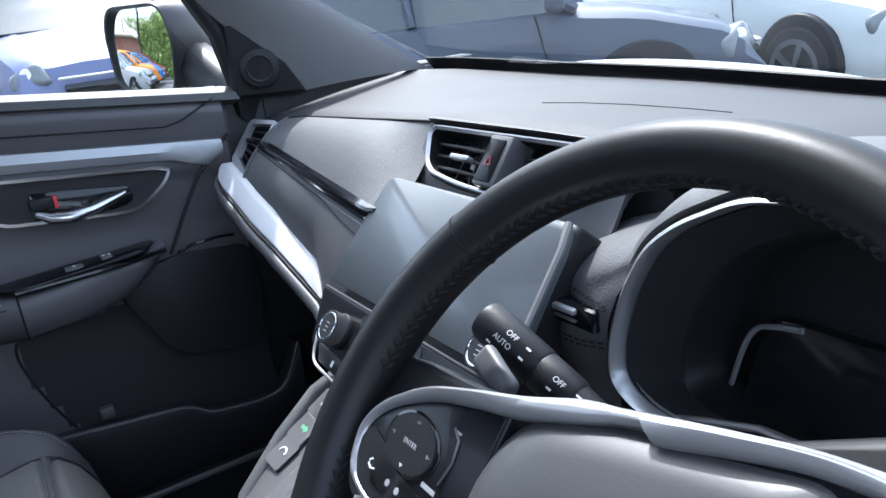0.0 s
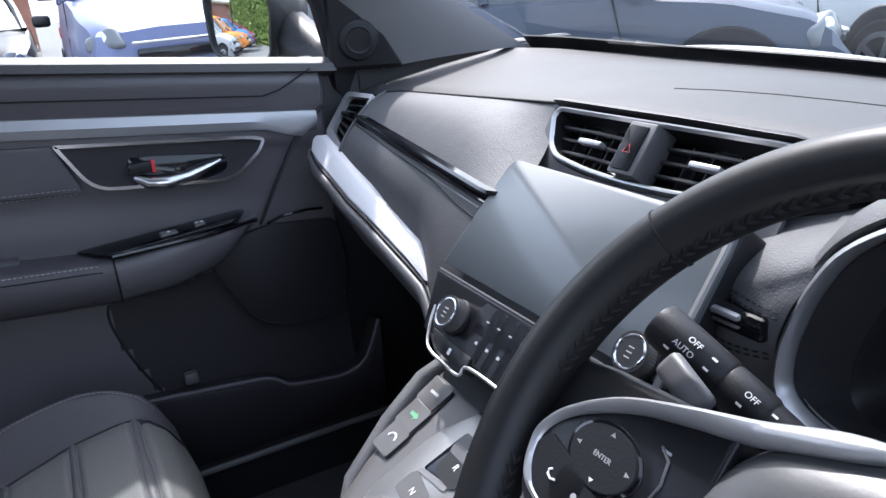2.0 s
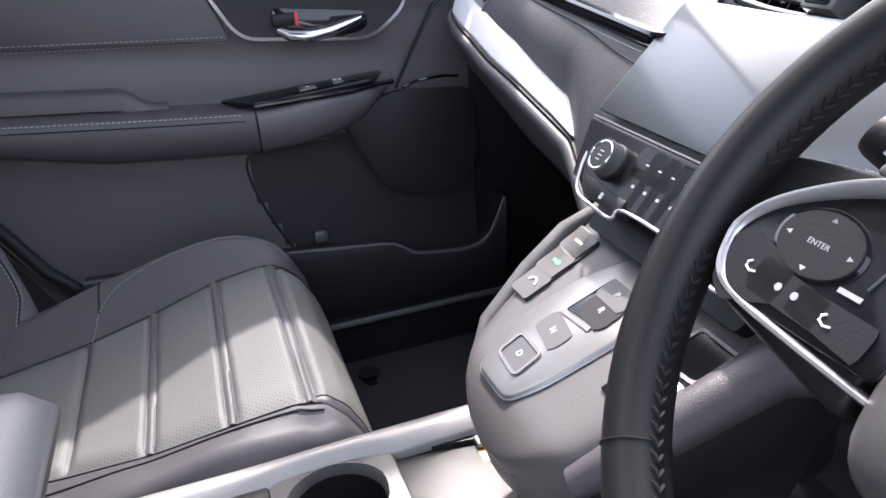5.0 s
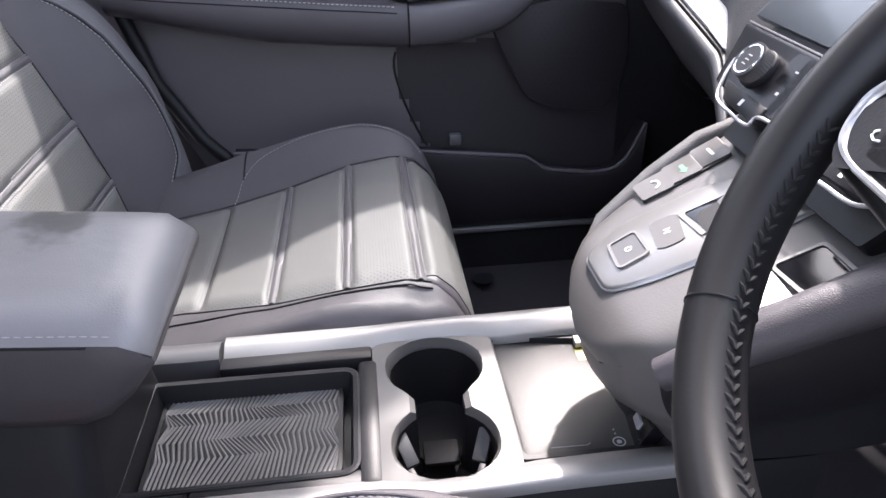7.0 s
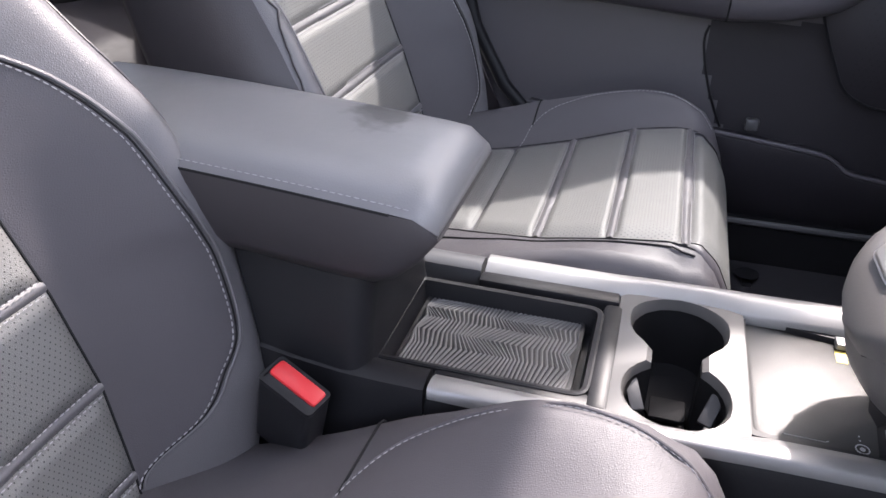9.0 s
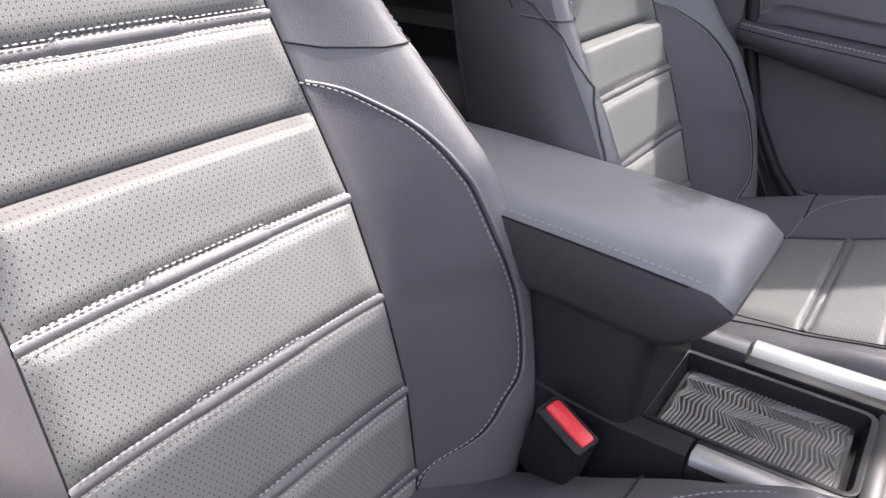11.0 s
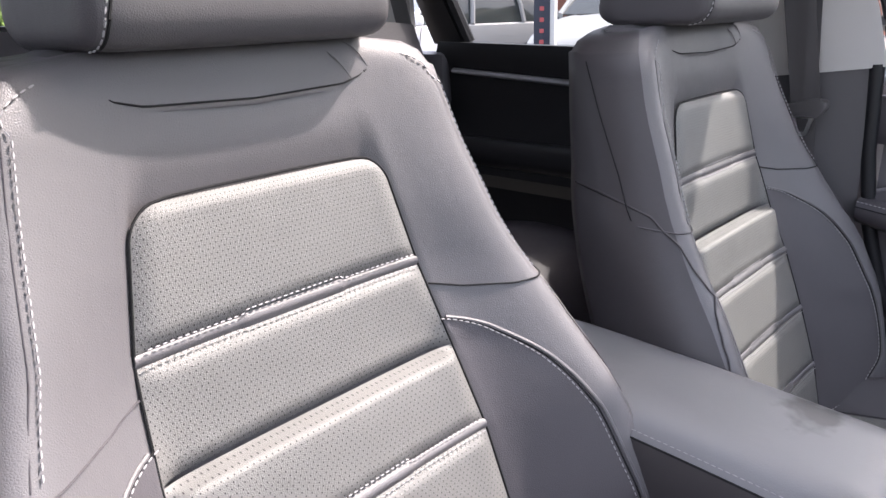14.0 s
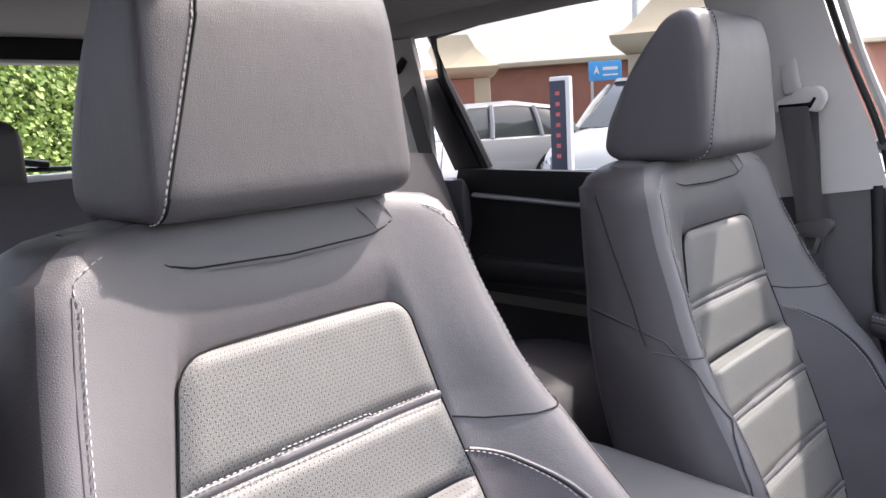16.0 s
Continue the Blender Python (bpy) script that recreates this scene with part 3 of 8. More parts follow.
part("webbing", sheet(lambda u, v: Vector((-0.630 - 0.03 * v, -1.53 + 0.05 * u + 0.10 * v, 1.36 - 0.42 * v)), 3, 10, 0.003), WEB, rbt)
part("guide", tube([(-0.600, -1.55, 1.37), (-0.605, -1.50, 1.375), (-0.61, -1.475, 1.40)], 0.012, 8), BLACK, rbt)

# ---- front seats ----
ZB = (0.46, 0.56, 0.641, 0.722, 0.823, 0.894, 0.97, 1.07, 1.143, 1.20)


UPRIGHT = 0.0


def back_y(z):
    return lerp(z, ZB, (-0.420, -0.438, -0.460, -0.488, -0.524, -0.560, -0.592, -0.612, -0.624, -0.640)) - UPRIGHT * sm((0.98 - z) / 0.16)


def back_hw(z):
    return lerp(z, (0.5, 0.641, 0.722, 0.823, 0.894, 0.97, 1.07, 1.15), (0.125, 0.148, 0.152, 0.148, 0.145, 0.136, 0.115, 0.10))


def back_crest(z):
    return lerp(z, (0.48, 0.60, 0.72, 0.82, 0.94, 1.0, 1.08, 1.15, 1.2), (0.205, 0.243, 0.264, 0.262, 0.234, 0.212, 0.196, 0.182, 0.165))


def back_fwd(z):
    return lerp(z, (0.48, 0.60, 0.75, 0.85, 0.94, 1.0, 1.08, 1.15, 1.2), (0.05, 0.085, 0.098, 0.085, 0.058, 0.042, 0.022, 0.012, 0.008))


def back_point(s, z, lift=0.0):
    """The front of the backrest: s from -1 to 1 across it, z its height."""
    a, sg = abs(s), (1 if s >= 0 else -1)
    hw, hc, fw = back_hw(z), back_crest(z), back_fwd(z)
    if a <= 0.5:
        x = hw * a / 0.5
        d = 0.004 * (a / 0.5) ** 4
    elif a <= 0.8:
        t = (a - 0.5) / 0.3
        x = hw + (hc - hw) * t
        d = 0.004 + fw * (0.35 * t + 0.65 * sm(t))
    else:
        t = (a - 0.8) / 0.2
        x = hc + 0.034 * math.sin(t * math.pi / 2)
        d = 0.004 + fw - 0.085 * (1 - math.cos(t * math.pi / 2))
    return Vector((sg * x, back_y(z) + (d + lift) * 0.93, z + (d * 0.15 + lift) * 0.36))


def back_patch(s0, s1, z0, z1, puff, under, nu=16, nv=12, skew=None, low=None):
    """A leather piece: s0 and s1 as functions of z, swelling by puff and tucked under at its edges; low changes the lift by height."""
    def fn(u, v):
        z = z0 + (z1 - z0) * v
        if skew:
            z += skew(u, v)
        s = s0(z) + (s1(z) - s0(z)) * u
        e = min(1, min(u, 1 - u) * 14)
        f = min(1, min(v, 1 - v) * (z1 - z0) / 0.013)
        k = (1 - (1 - e) ** 2) * (1 - (1 - f) ** 2)
        return back_point(s, z, -under + (puff + under) * k + (low(z) * (1 - (1 - e) ** 2) if low else 0.0))
    return sheet(fn, nu, nv, uv=lambda u, v: ((u - 0.5) * 0.30, (z0 + (z1 - z0) * v)))


def cush_z(y):
    return lerp(y, (-0.52, -0.42, -0.32, -0.22, -0.13, -0.065, -0.035, -0.015, 0.0), (0.555, 0.562, 0.577, 0.601, 0.629, 0.638, 0.631, 0.611, 0.580))


INBOARD = -1
INNER_DROP = 0.0
CUSH_DY = 0.042


def cush_bol(y, sg=1):
    if sg == INBOARD:
        return lerp(y, (-0.50, -0.42, -0.34, -0.254, -0.162, -0.092, -0.052, 0.0), (-0.045, -0.035, -0.012, 0.014, 0.031 - INNER_DROP, 0.017 - INNER_DROP, 0.004 - INNER_DROP, 0.002))
    return lerp(y, (-0.50, -0.40, -0.30, -0.20, -0.10, -0.04, 0.0), (0.03, 0.045, 0.055, 0.055, 0.040, 0.022, 0.005))


def cush_point(s, y, lift=0.0):
    a, sg = abs(s), (1 if s >= 0 else -1)
    hw = lerp(y, (-0.5, -0.2, 0.0), (0.150, 0.168, 0.178))
    hc = lerp(y, (-0.5, -0.3, -0.1, 0.0), (0.205, 0.222, 0.226, 0.215))
    end = 0.036
    if sg == INBOARD:
        hw = lerp(y, (-0.5, -0.33, -0.22, -0.13, 0.0), (0.092, 0.110, 0.147, 0.171, 0.177))
        hc = lerp(y, (-0.5, -0.3, -0.1, 0.0), (0.196, 0.204, 0.207, 0.204)) + (0.018 if INNER_DROP == 0.0 else 0.0)
        if INNER_DROP == 0.0:
            hw -= 0.045
        end = 0.028
    if a <= 0.5:
        x, d = hw * a / 0.5, 0.004 * (a / 0.5) ** 4
    elif a <= 0.8:
        t = (a - 0.5) / 0.3
        x = hw + (hc - hw) * t
        d = 0.004 + cush_bol(y, sg) * (0.3 * t + 0.7 * sm(t))
    else:
        t = (a - 0.8) / 0.2
        x = hc + end * math.sin(t * math.pi / 2)
        d = 0.004 + cush_bol(y, sg) - 0.12 * (1 - math.cos(t * math.pi / 2))
    return Vector((sg * x, y + CUSH_DY + lift * 0.1, cush_z(y) + d + lift))


def cush_patch(s0, s1, y0, y1, puff, under, nu=16, nv=12):
    def fn(u, v):
        y = y0 + (y1 - y0) * v
        s = s0 + (s1 - s0) * u
        k = min(1, min(u, 1 - u) * 2 * nu / 6.0) * min(1, min(v, 1 - v) * 2 * nv / 5.0)
        k = 1 - (1 - k) ** 2
        return cush_point(s, y, -under + (puff + under) * k)
    return sheet(fn, nu, nv, uv=lambda u, v: ((u - 0.5) * 0.32, (y0 + (y1 - y0) * v)))


def jog(u):
    """Where a double seam of the insert widens, in its middle third."""
    return sm((u - 0.312) / 0.012) * (1 - sm((u - 0.676) / 0.012))


def stepped(z, s0, s1, n=90, side=1):
    """One thread line of a double seam, set further out along its middle third."""
    return [(s0 + (s1 - s0) * i / n, z + side * (0.0042 + (0.0026 if side > 0 else 0.0012) * jog(i / n))) for i in range(n + 1)]


ARC_Z = (0.540, 0.556, 0.580, 0.614, 0.645, 0.694, 0.758, 0.823, 0.871, 0.901, 0.912, 0.9185)
ARC_S = (0.505, 0.530, 0.656, 0.712, 0.756, 0.764, 0.748, 0.732, 0.695, 0.618, 0.565, 0.507)


ARC = spl([(z, a, 0) for z, a in zip(ARC_Z, ARC_S)], 10)


def arc_s(z):
    """The curved seam round the bolster's face."""
    return lerp(z, [p.x for p in ARC], [p.y for p in ARC])


def corner(z):
    """How far the insert narrows in its rounded upper corners."""
    t = min(1.0, max(0.0, (z - 1.050) / 0.024))
    return 1 - 0.20 * (1 - math.sqrt(1 - t * t))


def seat(name, label, head_y=0.0):
    st = thing(name, label, "car seat", (0, -0.25, 0.36), "front seats")
    # backrest core
    rings = []
    for z in np.linspace(0.46, 1.145, 26):
        ring = [back_point(s, z, -0.018 * sm((0.51 - abs(s)) / 0.05) * sm((1.088 - z) / 0.02)) for s in np.linspace(-1, 1, 61)]
        hb = back_crest(z) + 0.03
        for t in np.linspace(0, 1, 12):
            q = math.pi * t
            ring.append(Vector((hb * math.cos(q), back_y(z) - 0.075 - 0.035 * math.sin(q) ** 0.6, z)))
        rings.append(ring)
    for k, (dz, sc) in enumerate(((0.014, 0.96), (0.026, 0.88), (0.034, 0.74), (0.037, 0.5))):
        z = 1.145 + dz
        c = Vector((0, back_y(1.145) - 0.05, z))
        rings.append([Vector((p.x * (sc * 0.5 + 0.5), c.y + (p.y - c.y) * sc, z - 0.3 * abs(p.x) ** 2)) for p in rings[25]])
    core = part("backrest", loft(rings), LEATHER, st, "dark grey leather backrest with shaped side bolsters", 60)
    # outer flanks of the same leather, their shade put into a darker colour
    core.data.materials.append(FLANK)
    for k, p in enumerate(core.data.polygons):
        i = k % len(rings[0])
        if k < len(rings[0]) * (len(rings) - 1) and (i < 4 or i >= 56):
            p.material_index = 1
    # insert pieces; the cushion steps in at a deep crease
    crease = 0.895

    def hollow(z):
        if z > crease:
            return -0.0135 * sm((0.972 - z) / 0.085) ** 0.8
        return 0.0075 * sm((z - 0.828) / 0.060) * sm((crease - z) / 0.012) - 0.006 * sm((z - 0.885) / 0.010)
    edges = (0.512, 0.560, 0.641, 0.7305, 0.8225, crease, 0.974, 1.074)
    for k, (a, b) in enumerate(zip(edges, edges[1:])):
        if k == 6:
            def s0(z):
                return -0.5 * corner(z)

            def s1(z):
                return 0.5 * corner(z)
        else:
            def s0(z):
                return -0.5

            def s1(z):
                return 0.5
        lo = 0.0006 if a == crease else 0.0046
        hi = 0.0006 if b in (crease, 1.074) else 0.0046
        part("insert_panel", back_patch(s0, s1, a + (0.0006 if k == 0 else lo), b - hi, 0.0068, -0.0004, 44, 34, None, hollow if k in (4, 5) else None), PERF, st, "perforated grey leather insert panel", 70)

    def insert_s(z):
        return 0.5 * corner(z) + 0.004
    tall = list(np.linspace(0.54, 1.05, 40)) + [1.050 + 0.024 * math.sin(q) for q in np.linspace(0, math.pi / 2, 12)]
    brim = [back_point(-insert_s(z), z, 0.0003) for z in tall]
    brim += [back_point(x, 1.0748 + 0.0012 * (1 - (x / 0.4) ** 4), 0.0003) for x in np.linspace(-0.38, 0.38, 24)]
    brim += [back_point(insert_s(z), z, 0.0003) for z in reversed(tall)]
    part("piping", tube(brim, 0.0011, 6), THREAD_DARK, st)
    # double seams that widen in their middle, and their thread
    bm = bmesh.new()
    for z in (0.560, 0.641, 0.7305, 0.8225, 0.974):
        for side in (-1, 1):
            stitches([back_point(s, q + side * 0.0011, 0.0042) for s, q in stepped(z, -0.485, 0.485, 90, side)], 0.0036, 0.0022, 0.0008, bm)

        def band(u, v):
            w = 0.0042 + (0.0026 if v > 0.5 else 0.0012) * jog(u)
            return back_point(-0.504 + 1.008 * u, z + (2 * v - 1) * w, 0.0006 + 0.0026 * math.sin(math.pi * v) * (0.75 + 0.5 * jog(u)))
        part("seam_band", sheet(band, 90, 8), LEATHER, st)
    # bolster faces and their seams
    for sg in (-1, 1):
        def arc0(z, sg=sg):
            return sg * 0.505

        def arc1(z, sg=sg):
            return sg * arc_s(z)
        part("bolster_face", back_patch(arc0, arc1, 0.541, 0.918, 0.0020, -0.0008, 20, 60), BOLSTER, st, "smooth dark leather bolster face", 70)
        zs = list(np.linspace(0.9185, 0.871, 26)) + list(np.linspace(0.868, 0.645, 30)) + list(np.linspace(0.640, 0.545, 26))
        stitches([back_point(sg * (arc_s(z) - 0.012), z, 0.0030) for z in zs], 0.0042, 0.0021, 0.0008, bm)
        part("piping", tube([back_point(sg * (arc_s(z) + 0.010), z, 0.0004) for z in zs], 0.0021, 8), LEATHER, st, "rolled leather seam")
        part("piping", tube([back_point(sg * (arc_s(z) - 0.002), z, 0.0016) for z in zs], 0.0009, 6), THREAD_DARK, st)
        shoulder = [back_point(sg * (0.51 + 0.44 * t), lerp(t, (0, 0.2, 0.5, 0.8, 1), (0.951, 0.9435, 0.9395, 0.9415, 0.948)), 0.0010) for t in np.linspace(0, 1, 40)]
        part("piping", tube(shoulder, 0.0009, 6), THREAD_DARK if sg < 0 else BOLSTER, st)
        fold = 0.822 if sg < 0 else 0.770
        crest = [back_point(sg * fold, z, 0.0022) for z in np.linspace(0.950, 1.128, 40)]
        crest += spl([crest[-1], Vector((sg * 0.181, -0.6070, 1.139)), Vector((sg * 0.176, -0.6090, 1.148)), Vector((sg * 0.165, -0.6130, 1.1545)), Vector((sg * 0.150, -0.6190, 1.1600))], 5)[1:]
        stitches(crest, 0.0044, 0.0022, 0.0009, bm)
        part("piping", tube([back_point(sg * (fold + 0.022), z, 0.0) for z in np.linspace(0.948, 1.135, 24)], 0.0007, 6), THREAD_DARK if sg < 0 else BOLSTER, st)
    for sg in (-1, 1):
        side = [Vector((sg * (back_crest(z) + 0.0347), back_y(z) - 0.012 - 0.05 * (z - 0.945) / 0.19 + back_fwd(z) * 0.3, z)) for z in np.linspace(0.955, 1.135, 16)]
        part("piping", tube(side, 0.0008, 6), THREAD_DARK, st)
        zs = np.linspace(0.690, 0.990, 40)
        def on_side(y, z):
            """The bolster's skin at depth y and height z."""
            for a in np.linspace(0.80, 1.0, 41):
                p = back_point(sg * a, z, 0.0006)
                if p.y <= y:
                    return p
            return Vector((sg * (back_crest(z) + 0.0345), y, z))
        run = [on_side(lerp(z, (0.690, 0.750, 0.813, 0.874, 0.930, 0.960, 0.975, 0.990), (-0.418, -0.428, -0.449, -0.481, -0.527, -0.565, -0.606, -0.669)), z) for z in zs]
        part("piping", tube(run, 0.0013, 6), FLANK, st, "rolled seam on the side")
        part("piping", tube([p + Vector((-sg * 0.0008, -0.003, -0.001)) for p in run], 0.0012, 6), THREAD_DARK, st)
    # the cap under the headrest: a shallow U with pleats at its corners
    def cap_edge(t):
        """t from -1 to 1 along the U."""
        a = abs(t)
        x = lerp(a, (0, 0.55, 0.70, 0.80, 0.90, 1.0), (0, 0.088, 0.108, 0.120, 0.148, 0.158))
        z = lerp(a, (0, 0.55, 0.70, 0.80, 0.90, 1.0), (1.1345, 1.1375, 1.1425, 1.150, 1.1615, 1.1690))
        return Vector((math.copysign(x, t), lerp(a, (0, 0.55, 0.80, 0.90, 1.0), (-0.6170, -0.6185, -0.6215, -0.6230, -0.6900)), z))
    edge = [cap_edge(t) for t in np.linspace(-1, 1, 60)]
    part("piping", tube(edge, 0.0008, 6), THREAD_DARK, st)

    def top_cap(u, v):
        p = cap_edge(-1 + 2 * u)
        q = Vector((p.x * 0.92, -0.705, 1.180))
        w = p.lerp(q, v)
        w.z = p.z + (1.182 - 0.012 * sm((abs(p.x) - 0.10) / 0.05) - p.z) * sm(min(1.0, v * 1.5)) + 0.0012 - 0.0060 * (1 - min(1.0, v * 8))
        w.y += 0.0012 - 0.0040 * (1 - min(1.0, v * 8))
        return w
    part("top_cap", sheet(top_cap, 50, 12), LEATHER, st, "smooth leather cap under the headrest", 70)
    for sg in (-1,):
        for t in (0.62, 0.78):
            p = cap_edge(sg * t)
            part("pleat", tube(spl([p + Vector((0, 0.001, 0.001)), p + Vector((-sg * 0.012, -0.004, 0.018)), p + Vector((-sg * 0.030, -0.022, 0.040 - (p.z - 1.138)))], 4), [0.0006] * 4 + [0.0010] * 5, 6), LEATHER, st)
        part("piping", tube([Vector((sg * 0.150, -0.6262, 1.1598)), Vector((sg * 0.136, -0.6240, 1.153)), cap_edge(sg * 0.74) + Vector((0, 0.001, 0))], 0.0009, 6), THREAD_DARK, st)
    # cushion
    rings = []
    for y in np.linspace(-0.50, 0.0, 30):
        ring = [cush_point(s, y) for s in np.linspace(-1, 1, 41)]
        rings.append(ring + [Vector((0.225, y + CUSH_DY, 0.40)), Vector((-0.225, y + CUSH_DY, 0.40))])
    front = rings[-1]
    for k in range(1, 7):
        t = k / 6
        rings.append([Vector((p.x * (1 - 0.03 * t), CUSH_DY + 0.012 * math.sin(math.pi * t * 0.9) - 0.03 * t * t, p.z - (0.14 * t if p.z > 0.45 else 0.0))) for p in front])
    part("cushion", loft(rings), BOLSTER, st, "dark grey leather seat cushion with raised bolsters", 60)
    ys = (-0.44, -0.310, -0.222, -0.134, -0.052)
    for k, (a, b) in enumerate(zip(ys, ys[1:])):
        part("cushion_panel", cush_patch(-0.5, 0.5, a + (0.0006 if k < 2 else 0.0046), b - (0.0006 if k < 1 else 0.0046), 0.0075, 0.0004, 36, 26), PERF, st, "perforated grey leather cushion panel", 70)

    def nose(u, v):
        s = -0.5 + u
        k = min(1, min(u, 1 - u) * 9)
        y = -0.0475 + 0.0475 * min(1, v / 0.55)
        p = cush_point(s, y, 0)
        if v > 0.55:
            t = (v - 0.55) / 0.45
            p = Vector((p.x * (1 - 0.02 * t), CUSH_DY + 0.012 * math.sin(math.pi * t * 0.9), p.z - 0.12 * t))
        n = Vector((0, v, 1.1 - v)).normalized()
        return p + n * (-0.004 + 0.011 * (1 - (1 - k) ** 2) * min(1, v * 8 + 0.2))
    part("cushion_nose", sheet(nose, 28, 22, uv=lambda u, v: ((u - 0.5) * 0.34, v * 0.14)), PERF, st, "perforated leather front edge", 70)
    for y in (-0.222, -0.134, -0.052):
        for side in (-1, 1):
            stitches([cush_point(s, q + side * 0.0010, 0.0040) for s, q in stepped(y, -0.48, 0.48, 90, side)], 0.0034, 0.0020, 0.0006, bm)
        part("seam_band", sheet(lambda u, v: cush_point(-0.504 + 1.008 * u, y + (2 * v - 1) * (0.0042 + (0.0026 if v > 0.5 else 0.0012) * jog(u)), 0.0006 + 0.0026 * math.sin(math.pi * v)), 90, 8), LEATHER, st)
    for sg in (-1, 1):
        inner = sg == INBOARD
        if not inner or INNER_DROP == 0.0:
            line = spl([cush_point(sg * a, y, 0.0014) for y, a in ((-0.306, 0.505), (-0.301, 0.56), (-0.292, 0.64), (-0.272, 0.705), (-0.244, 0.745), (-0.195, 0.775), (-0.138, 0.785), (-0.100, 0.780), (-0.071, 0.765), (-0.039, 0.735), (-0.02, 0.70))], 8)
            stitches(line, 0.0042, 0.0020, 0.0006, bm)
            part("piping", tube([p + Vector((sg * 0.004, 0, -0.0012)) for p in line], 0.0016, 8), BOLSTER, st, "rolled leather seam")
            part("pleat", tube([cush_point(sg * (0.64 + 0.3 * t), -0.292 + 0.010 * t, 0.0008) for t in np.linspace(0, 1, 14)], 0.0012, 6), THREAD_DARK, st)
        part("piping", tube([cush_point(sg * 0.512, y, 0.0004) for y in np.linspace(-0.45, -0.012, 30)], 0.0009, 6), THREAD_DARK, st)
        if inner and INNER_DROP > 0:
            seam = [cush_point(sg * (0.575 + 0.03 * sm((y + 0.10) / 0.1)), y, 0.0008) for y in np.linspace(-0.40, -0.040, 30)]
            part("piping", tube(seam, 0.0011, 6), THREAD_DARK, st)
            low = [cush_point(sg * lerp(y, (-0.22, -0.13, -0.03), (0.95, 0.90, 0.955)), y, 0.0008) for y in np.linspace(-0.22, -0.03, 30)]
            part("piping", tube(low, 0.0016, 6), THREAD_DARK, st)
            stitches([p + Vector((0, 0, 0.005)) for p in low], 0.0042, 0.0020, 0.0005, bm)
        elif not inner:
            part("piping", tube([cush_point(sg * (0.90 + 0.02 * math.sin(9 * y)), y, 0.0008) for y in np.linspace(-0.22, -0.02, 20)], 0.0013, 6), THREAD_DARK, st)
        gus = []
        for q in np.linspace(0, 1, 16):
            v = 0.02 + 0.96 * q
            c = nose(0.5 + sg * 0.485, v)
            w = 0.0105 * math.sin(math.pi * min(1, 0.12 + 0.80 * q)) ** 0.7
            n = Vector((0, v, 1.1 - v)).normalized()
            gus.append([c + Vector((sg * dx * w, 0, 0)) + n * dn for dx, dn in ((-0.8, -0.004), (-0.5, 0.0045), (0.4, 0.0050), (1.2, 0.0015), (1.5, -0.006))])
        part("nose_gusset", loft(gus), LEATHER_DARK, st, "curved dark leather gusset beside the front edge", 60)
        part("piping", tube([r[1] for r in gus], 0.0010, 6), THREAD_DARK, st)
    tagged(part("stitching", bm, THREAD, st, "pale grey contrast stitching"), kind="stuff")
    part("seat_base", box((0.44, 0.40, 0.08), (0, -0.25, 0.385), 0.02), BLACK, st)
    for sg in (-1, 1):
        part("rail", box((0.03, 0.44, 0.03), (sg * 0.19, -0.25, 0.345), 0.004), STEEL, st)
    # headrest
    prof = rounded([(-0.586, 1.174), (-0.598, 1.335), (-0.612, 1.378), (-0.652, 1.374), (-0.706, 1.310), (-0.748, 1.225), (-0.754, 1.186), (-0.728, 1.172)],
                   [0.030, 0.08, 0.022, 0.03, 0.06, 0.05, 0.02, 0.02], 6)
    prof = [(y + head_y, z) for y, z in prof]
    cy, cz = -0.655 + head_y, 1.260
    rings = []
    ends = ((0.1225, 0.60), (0.1222, 0.76), (0.1205, 0.86), (0.1170, 0.925), (0.1110, 0.965), (0.1020, 0.988), (0.0850, 0.998), (0.05, 1.0))
    for x, sc in [(-x, sc) for x, sc in ends] + [(0, 1.002)] + [(x, sc) for x, sc in reversed(ends)]:
        rings.append([Vector((x * (1.02 - 0.06 * max(0, (z - cz) / 0.10) + 0.02 * max(0, (cz - z) / 0.10)), cy + (y - cy) * sc, cz + (z - cz) * (sc * 0.5 + 0.5 if z > cz else sc * 0.55 + 0.45))) for y, z in prof])
    head = part("headrest", loft(rings), HEAD_SHADED, st, "padded grey leather headrest, darkened for shade", 60)
    # faces turned sideways get a still darker leather as painted shade
    head.data.materials.append(BOLSTER)
    for p in head.data.polygons:
        if abs(p.normal.x) > 0.55 or len(p.vertices) > 4:
            p.material_index = 1

    def head_at(x, i):
        """The skin of the headrest at x along the profile's point i."""
        row = [r[i] for r in rings]
        xs = [p.x for p in row]
        return Vector((x, lerp(x, xs, [p.y for p in row]), lerp(x, xs, [p.z for p in row])))
    hb = bmesh.new()
    fronts = [i for i in range(len(prof)) if prof[i][0] > -0.645 + head_y]
    fronts.sort(key=lambda i: prof[i][1] - (0.5 if prof[i][1] < 1.2 and prof[i][0] < -0.62 + head_y else 0))
    for sg in (1,):
        def seam_x(z):
            return lerp(z, (1.178, 1.19, 1.211, 1.253, 1.312, 1.36), (0.1165, 0.1155, 0.1115, 0.0975, 0.079, 0.068))
        run = spl([head_at(sg * seam_x(prof[i][1]), i) for i in fronts], 6)
        dirs = [Vector((0, p.y - cy, p.z - cz)).normalized() for p in run]
        stitches([p + d * 0.0010 + Vector((sg * 0.003, 0, 0)) for p, d in zip(run, dirs)], 0.0042, 0.0022, 0.0009, hb)
        part("piping", tube([p + d * 0.0003 for p, d in zip(run, dirs)], 0.0011, 6), THREAD_DARK, head)
